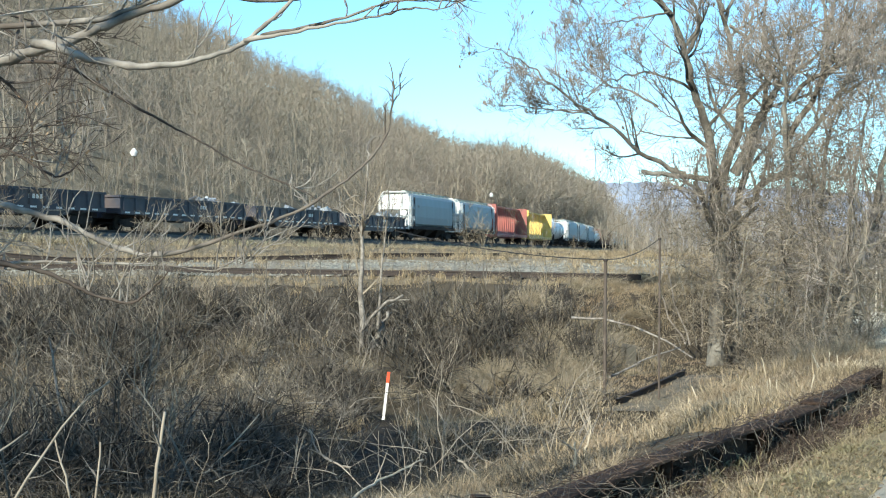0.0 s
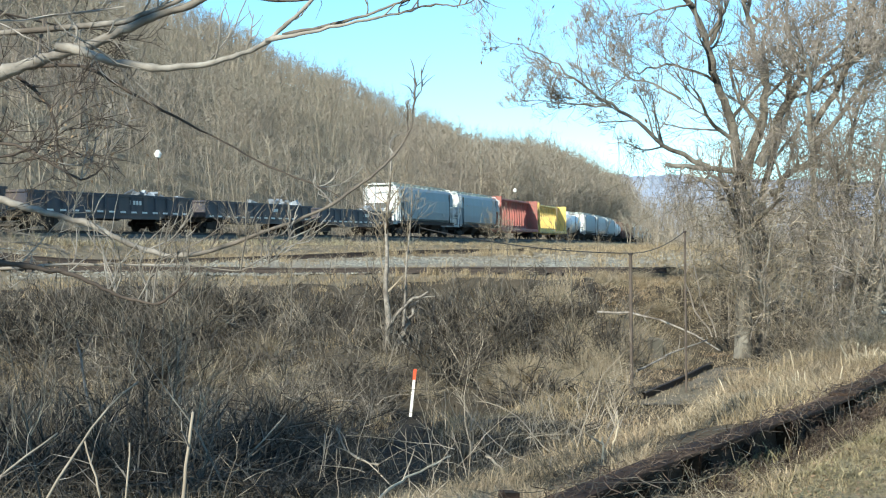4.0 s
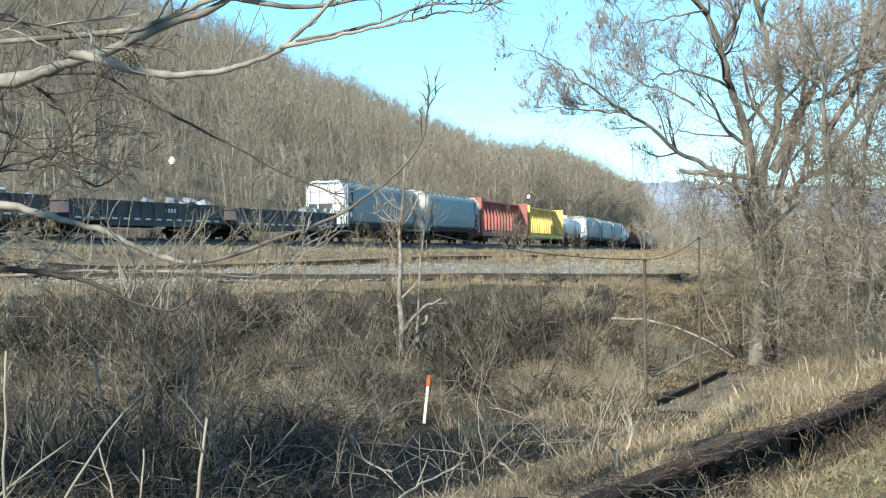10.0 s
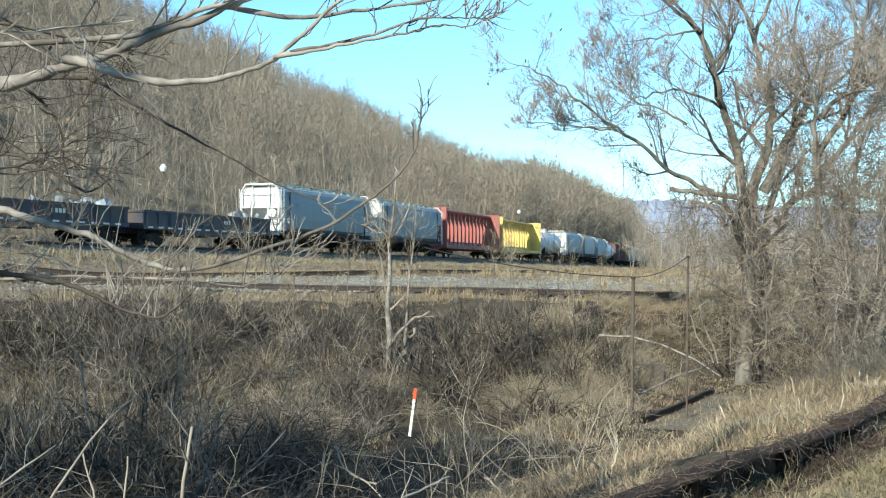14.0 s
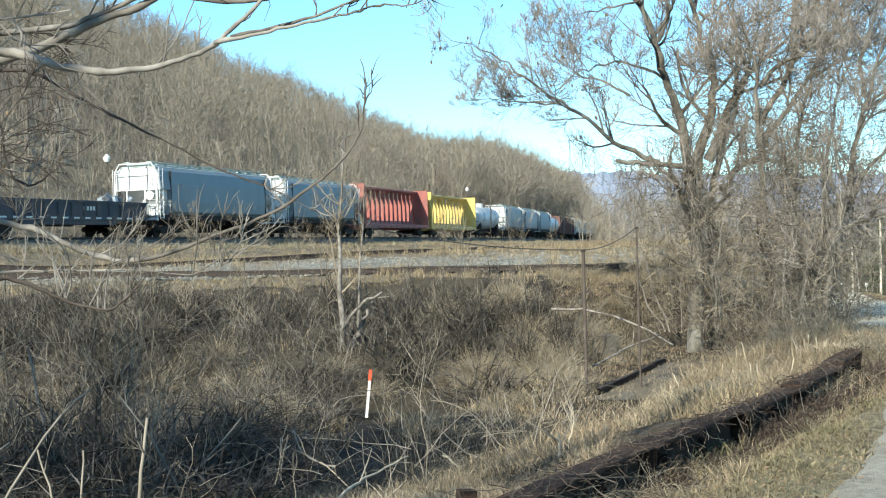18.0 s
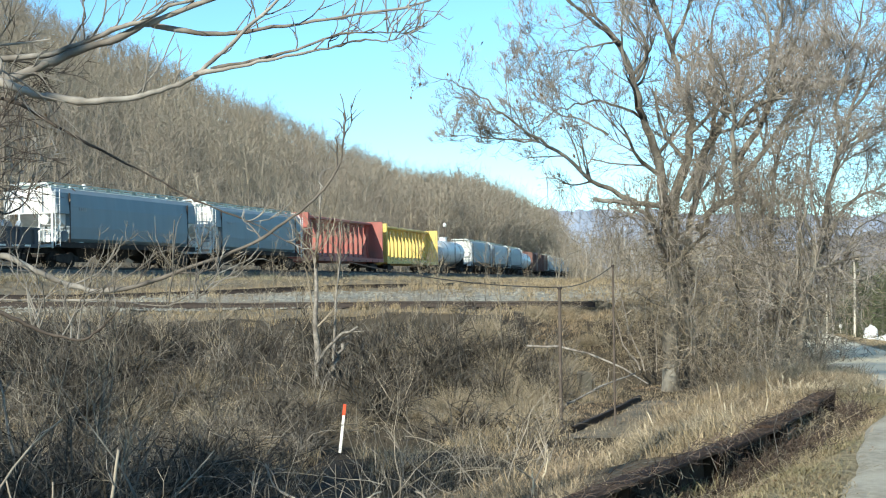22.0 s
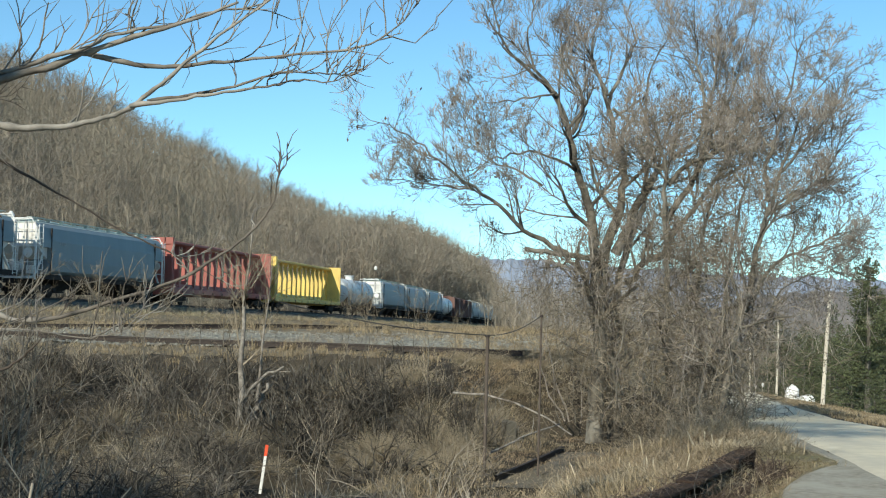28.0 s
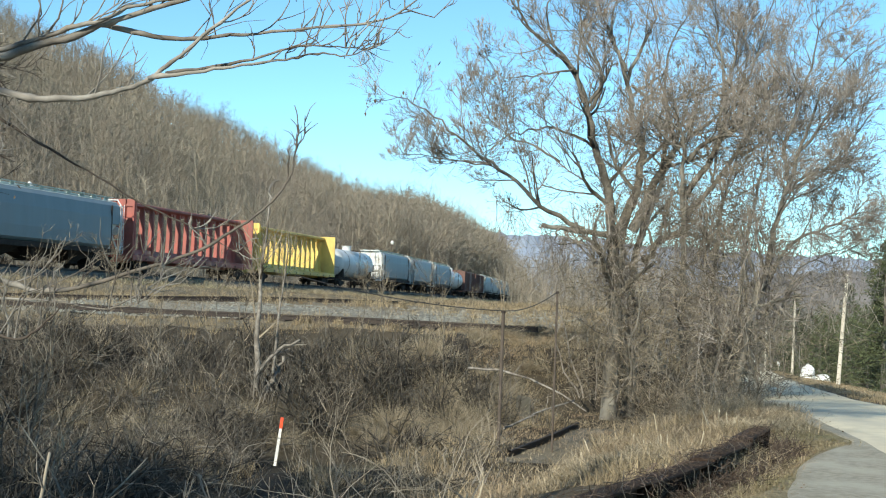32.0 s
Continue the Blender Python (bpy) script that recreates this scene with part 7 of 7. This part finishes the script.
def culvert_and_logs():
    c = thing("culvert_headwall", "mossy grey concrete block beside the spur track", "headwall")
    x, y = 4.65, 34.0
    part("block", Geo().prism([(-.14, -1.6), (-.13, .24), (-.08, .3), (.1, .27), (.14, .2), (.15, -1.6)], 1, -.2, .2), M["culvert"], c).matrix_basis = pose(x + .25, y, -1.2, 0, 0, 12)
    rng = np.random.default_rng(9)
    logs = [([(3.4, 26.2, -1.0), (4.2, 27.2, -.78), (5.2, 28.2, -.55)], .024), ([(3.0, 30, .0), (3.7, 29.6, .0), (4.3, 29.2, -.15), (5.0, 28.6, -.45), (5.5, 28.3, -.8)], .027), ([(-1.87, 33, -1.0), (-1.42, 32.9, .0)], .06), ([(-2.1, 32.6, -.5), (-1.5, 32.4, .2), (-1.0, 32.2, .45)], .045),
            ([(-2.42, 10.4, -.95), (-2.35, 10.5, -.31), (-2.27, 10.5, .27)], .019), ([(-3.22, 8.5, -.6), (-3.21, 8.5, 0), (-3.18, 8.5, .99)], .014), ([(-1.05, 14.6, -.88), (-1.15, 14.6, -.87), (-1.46, 15, -.77), (-1.53, 15, -.6), (-1.56, 15, -.5)], .013), ([(-1.75, 15, -1.3), (-1.70, 15, -.58)], .01), ([(-3.0, 11, -.9), (-2.93, 11, -.05)], .012), ([(-2.95, 10.5, -.75), (-3.17, 10.5, .06)], .012), ([(-3.9, 9.8, -.4), (-3.73, 10, -.18), (-3.39, 10.5, .11)], .012), ([(-3.4, 9.8, -.6), (-3.28, 10, -.26), (-3.07, 10.5, .23), (-2.85, 11, .47)], .012), ([(1.39, 14, -1.1), (1.42, 14, -.5)], .022), ([(1.75, 16, -1.1), (1.83, 16, -.48)], .02), ([(.6, 12.4, -.95), (.35, 12.6, -.62), (.15, 12.8, -.5)], .018),
            ([(-.7, 9.5, -.75), (.3, 10.0, -.45), (.8, 10.4, -.25)], .022), ([(-2.9, 13.5, -1.2), (-2.3, 13.8, -.55), (-2.0, 14, -.2)], .012), ([(-4.6, 16, -1.2), (-4.9, 16, .5)], .022), ([(-3.3, 15, -1.2), (-3.15, 15, -.2)], .016)]
    for p, r in logs:
        t = thing("dead_stick", "pale bare dead branch sticking out of the brush", "branch", "dead branches")
        q = np.array(p)
        s = np.linspace(0, 1, 9)
        q = np.stack([np.interp(s, np.linspace(0, 1, len(q)), q[:, k]) for k in range(3)], -1)
        q[1:-1] += rng.normal(size=(7, 3)) * r * .5
        part("stem", Geo().tube(q, r * (1.1 - .5 * s), 8), M["pale_cane"] if r < .022 else M["limb"], t, smooth=True)
        for k in range(3):
            i = rng.integers(3, 8)
            d = turned(unit(q[i + 1] - q[i]), rng, 30, 60)
            L = rng.uniform(.2, .5)
            part("fork", Geo().tube([q[i], q[i] + d * L * .5, q[i] + d * L + rng.normal(size=3) * .04], [r * .4, r * .3, r * .15], 5), M["limb"], t)
    # dead sticks and canes that lean on the near slope
    def stick(label, points, r):
        t = thing("dead_stick", label, "stick", "dead sticks on the slope")
        q = np.array(points, float)
        q[0, 2] = float(ground_z(q[0, 0], q[0, 1])) - .03
        fine = np.linspace(0, len(q) - 1, 4 * len(q))
        p = np.stack([np.interp(fine, np.arange(len(q)), q[:, k]) for k in range(3)], -1)
        p[1:-1] = (p[:-2] + p[1:-1] + p[2:]) / 3 + rng.normal(size=(len(p) - 2, 3)) * r * .35
        part("stem", Geo().tube(p, np.linspace(r, r * .45, len(p)), 6), M["stalk"] if r > .009 else M["pale_cane"], t)
        for k in (len(p) // 2, len(p) - 3):
            d = turned(unit(p[k + 1] - p[k]), rng, 25, 55)
            part("fork", Geo().tube([p[k], p[k] + d * r * 14, p[k] + d * r * 24 + rng.normal(size=3) * .01], [r * .5, r * .4, r * .2], 5), M["pale_cane"], t)

    stick("long pale fallen branch lying across dry grass", [(-.87, 8.49, 0), (-.63, 9.6, -.22), (-.47, 10.2, -.22), (-.17, 11.0, -.2)], .014)
    stick("thin pale arching cane over the slope", [(.88, 14.2, 0), (.45, 14.6, -.8), (.22, 15.0, -.63), (-.02, 15.3, -.41), (-.16, 15.5, -.23)], .008)
    stick("thin pale arching cane over the slope", [(1.05, 13.5, 0), (.8, 14.0, -.62), (.55, 14.3, -.32), (.3, 14.5, -.2), (.06, 14.7, -.18)], .009)
    stick("slim pale cane standing in dark brush", [(-.02, 13.0, 0), (-.09, 13.2, -.57), (-.2, 13.4, -.32)], .007)
    stick("slim pale cane standing in dark brush", [(1.01, 13.5, 0), (.93, 13.7, -.42), (.82, 13.9, -.19)], .007)
    stick("bent pale dead branch in the shaded brush", [(-.73, 14.0, 0), (-1.12, 14.3, -.81), (-1.36, 14.5, -.75), (-1.43, 14.6, -.57), (-1.52, 14.7, -.46)], .008)
    stick("short bleached stick upright in the grass", [(-.28, 8.4, 0), (-.28, 8.4, 0)], .009)
    stick("short bleached stick upright beside the rusted beam", [(1.0, 9.84, 0), (1.01, 9.84, .12)], .013)
    stick("bleached bent stick beside the rusted beam", [(1.17, 10.79, 0), (1.23, 10.8, .01), (1.24, 10.8, .16)], .011)
    stick("slim pale cane standing in dark brush", [(-.65, 14.0, 0), (-.7, 14.0, -.72), (-.7, 14.0, -.38)], .007)
    stick("slim pale cane standing in dark brush", [(-1.61, 14.0, 0), (-1.59, 14.0, -.7), (-1.51, 14.0, -.4)], .007)
    # cut pale stalks along the slope
    for k in range(34):
        y = rng.uniform(13.5, 18.5)
        e = float(np.interp(y, ROAD_Y, ROAD_L))
        x = e - rng.uniform(1.2, 3.4)
        z = float(ground_z(x, y))
        t = thing("cut_stalk", "short pale cut stalk standing in dry weeds", "stalk", "cut stalks")
        a = rng.normal(size=2) * .05
        L = rng.uniform(.1, .34)
        part("stem", Geo().tube([(x, y, z - .05), (x + a[0] * .5, y, z + L * .5), (x + a[0], y + a[1], z + L)], [.009, .008, .007], 6), M["stalk"], t)
        part("split_end", Geo().tube([(x + a[0], y + a[1], z + L), (x + a[0] * 1.3, y + a[1], z + L + .04)], [.01, .003], 5), M["stalk"], t)


def saplings():
    sapling("slender pale sapling at the foot of the far bank", -2.12, 33.0, [(0, 0, 0), (.07, 0, .7), (-.01, 0, 1.5), (.06, .05, 2.3), (.03, .05, 3.1), (.15, .05, 4.0), (.2, .05, 5.0)], .085, 15, 1.25, 1)
    sapling("slim pale sapling that forks beside a stouter one", -1.75, 33.3, [(0, 0, 0), (.1, 0, 1.0), (.16, 0, 2.2), (.3, .05, 3.3), (.34, .05, 4.2)], .045, 12, 1.1, 5)
    rng = np.random.default_rng(77)
    for k in range(34):
        y = rng.uniform(33, 41)
        x = rng.uniform(-.4, .15) * y
        if x / y > .1 and rng.uniform() < .6:
            continue
        h = rng.uniform(1.6, 3.2)
        a = rng.normal(size=2) * .4
        sapling("thin bare sapling in the brush on the far bank", x, y, [(0, 0, 0), (a[0] * .7, a[1] * .7, h * .35), (a[0] * .6, a[1], h * .65), (a[0] * 1.6, a[1], h)], rng.uniform(.01, .02), 9, h * .35, 100 + k)
    for k in range(16):
        y = rng.uniform(11, 24)
        x = rng.uniform(-.42, -.17) * y
        h = rng.uniform(1.6, 3.0)
        a = rng.normal(size=2) * .35
        sapling("thin bare sapling in the near thicket", x, y, [(0, 0, 0), (a[0] * .4, a[1] * .4, h * .5), (a[0], a[1], h)], rng.uniform(.01, .018), 7, h * .35, 200 + k)


def yard_lights():
    for x, y, zt in ((-24.0, 100.0, 9.1), (7.5, 200.0, 10.0)):
        p = thing("yard_light", "white yard light on a thin brown pole before the woods", "light pole", "yard lights")
        zg = float(ground_z(x, y))
        part("pole", Geo().tube([(x, y, zg - .3), (x, y, zt)], [.07, .05], 8), M["post"], p)
        part("lamp_head", Geo().tube([(x, y - .1, zt + .3), (x, y - .15, zt), (x, y - .2, zt - .3)], [.1, .3, .2], 12), M["white_end"], p, "white lamp head")


survey_stake()
yard_lights()
wire_posts()
rusty_parapet()
poles_and_roadside()
culvert_and_logs()
saplings()


# ---- what moves: the train rolls past towards the camera's side ----
def motions():
    knots = [0, 3, 6, 9, 12, 14, 16.5, 19, 22, 25, 28, 30, 32]
    gone = [0, 7.7, 15.2, 22.6, 29.5, 34.2, 40.0, 45.6, 51.9, 58.2, 65.0, 69.2, 73.7]
    for car, mid, near in TRAIN:
        rows = []
        for t, d in zip(knots, gone):
            x, y, z, th = on_line(mid - d)
            rows.append((t, pose(x, y, z, 0, 0, 90 - math.degrees(th))))
        walk(car, rows)
        if near:
            for w in car.children_recursive:
                if w.name.startswith("wheelset"):
                    x, y, z = w.location
                    spin = []
                    for t in np.arange(0, 32.01, 0.2):
                        d = float(np.interp(t, knots, gone))
                        spin.append((float(t), pose(x, y, z, 0, -math.degrees(d / 0.42), 0)))
                    walk(w, spin)


motions()
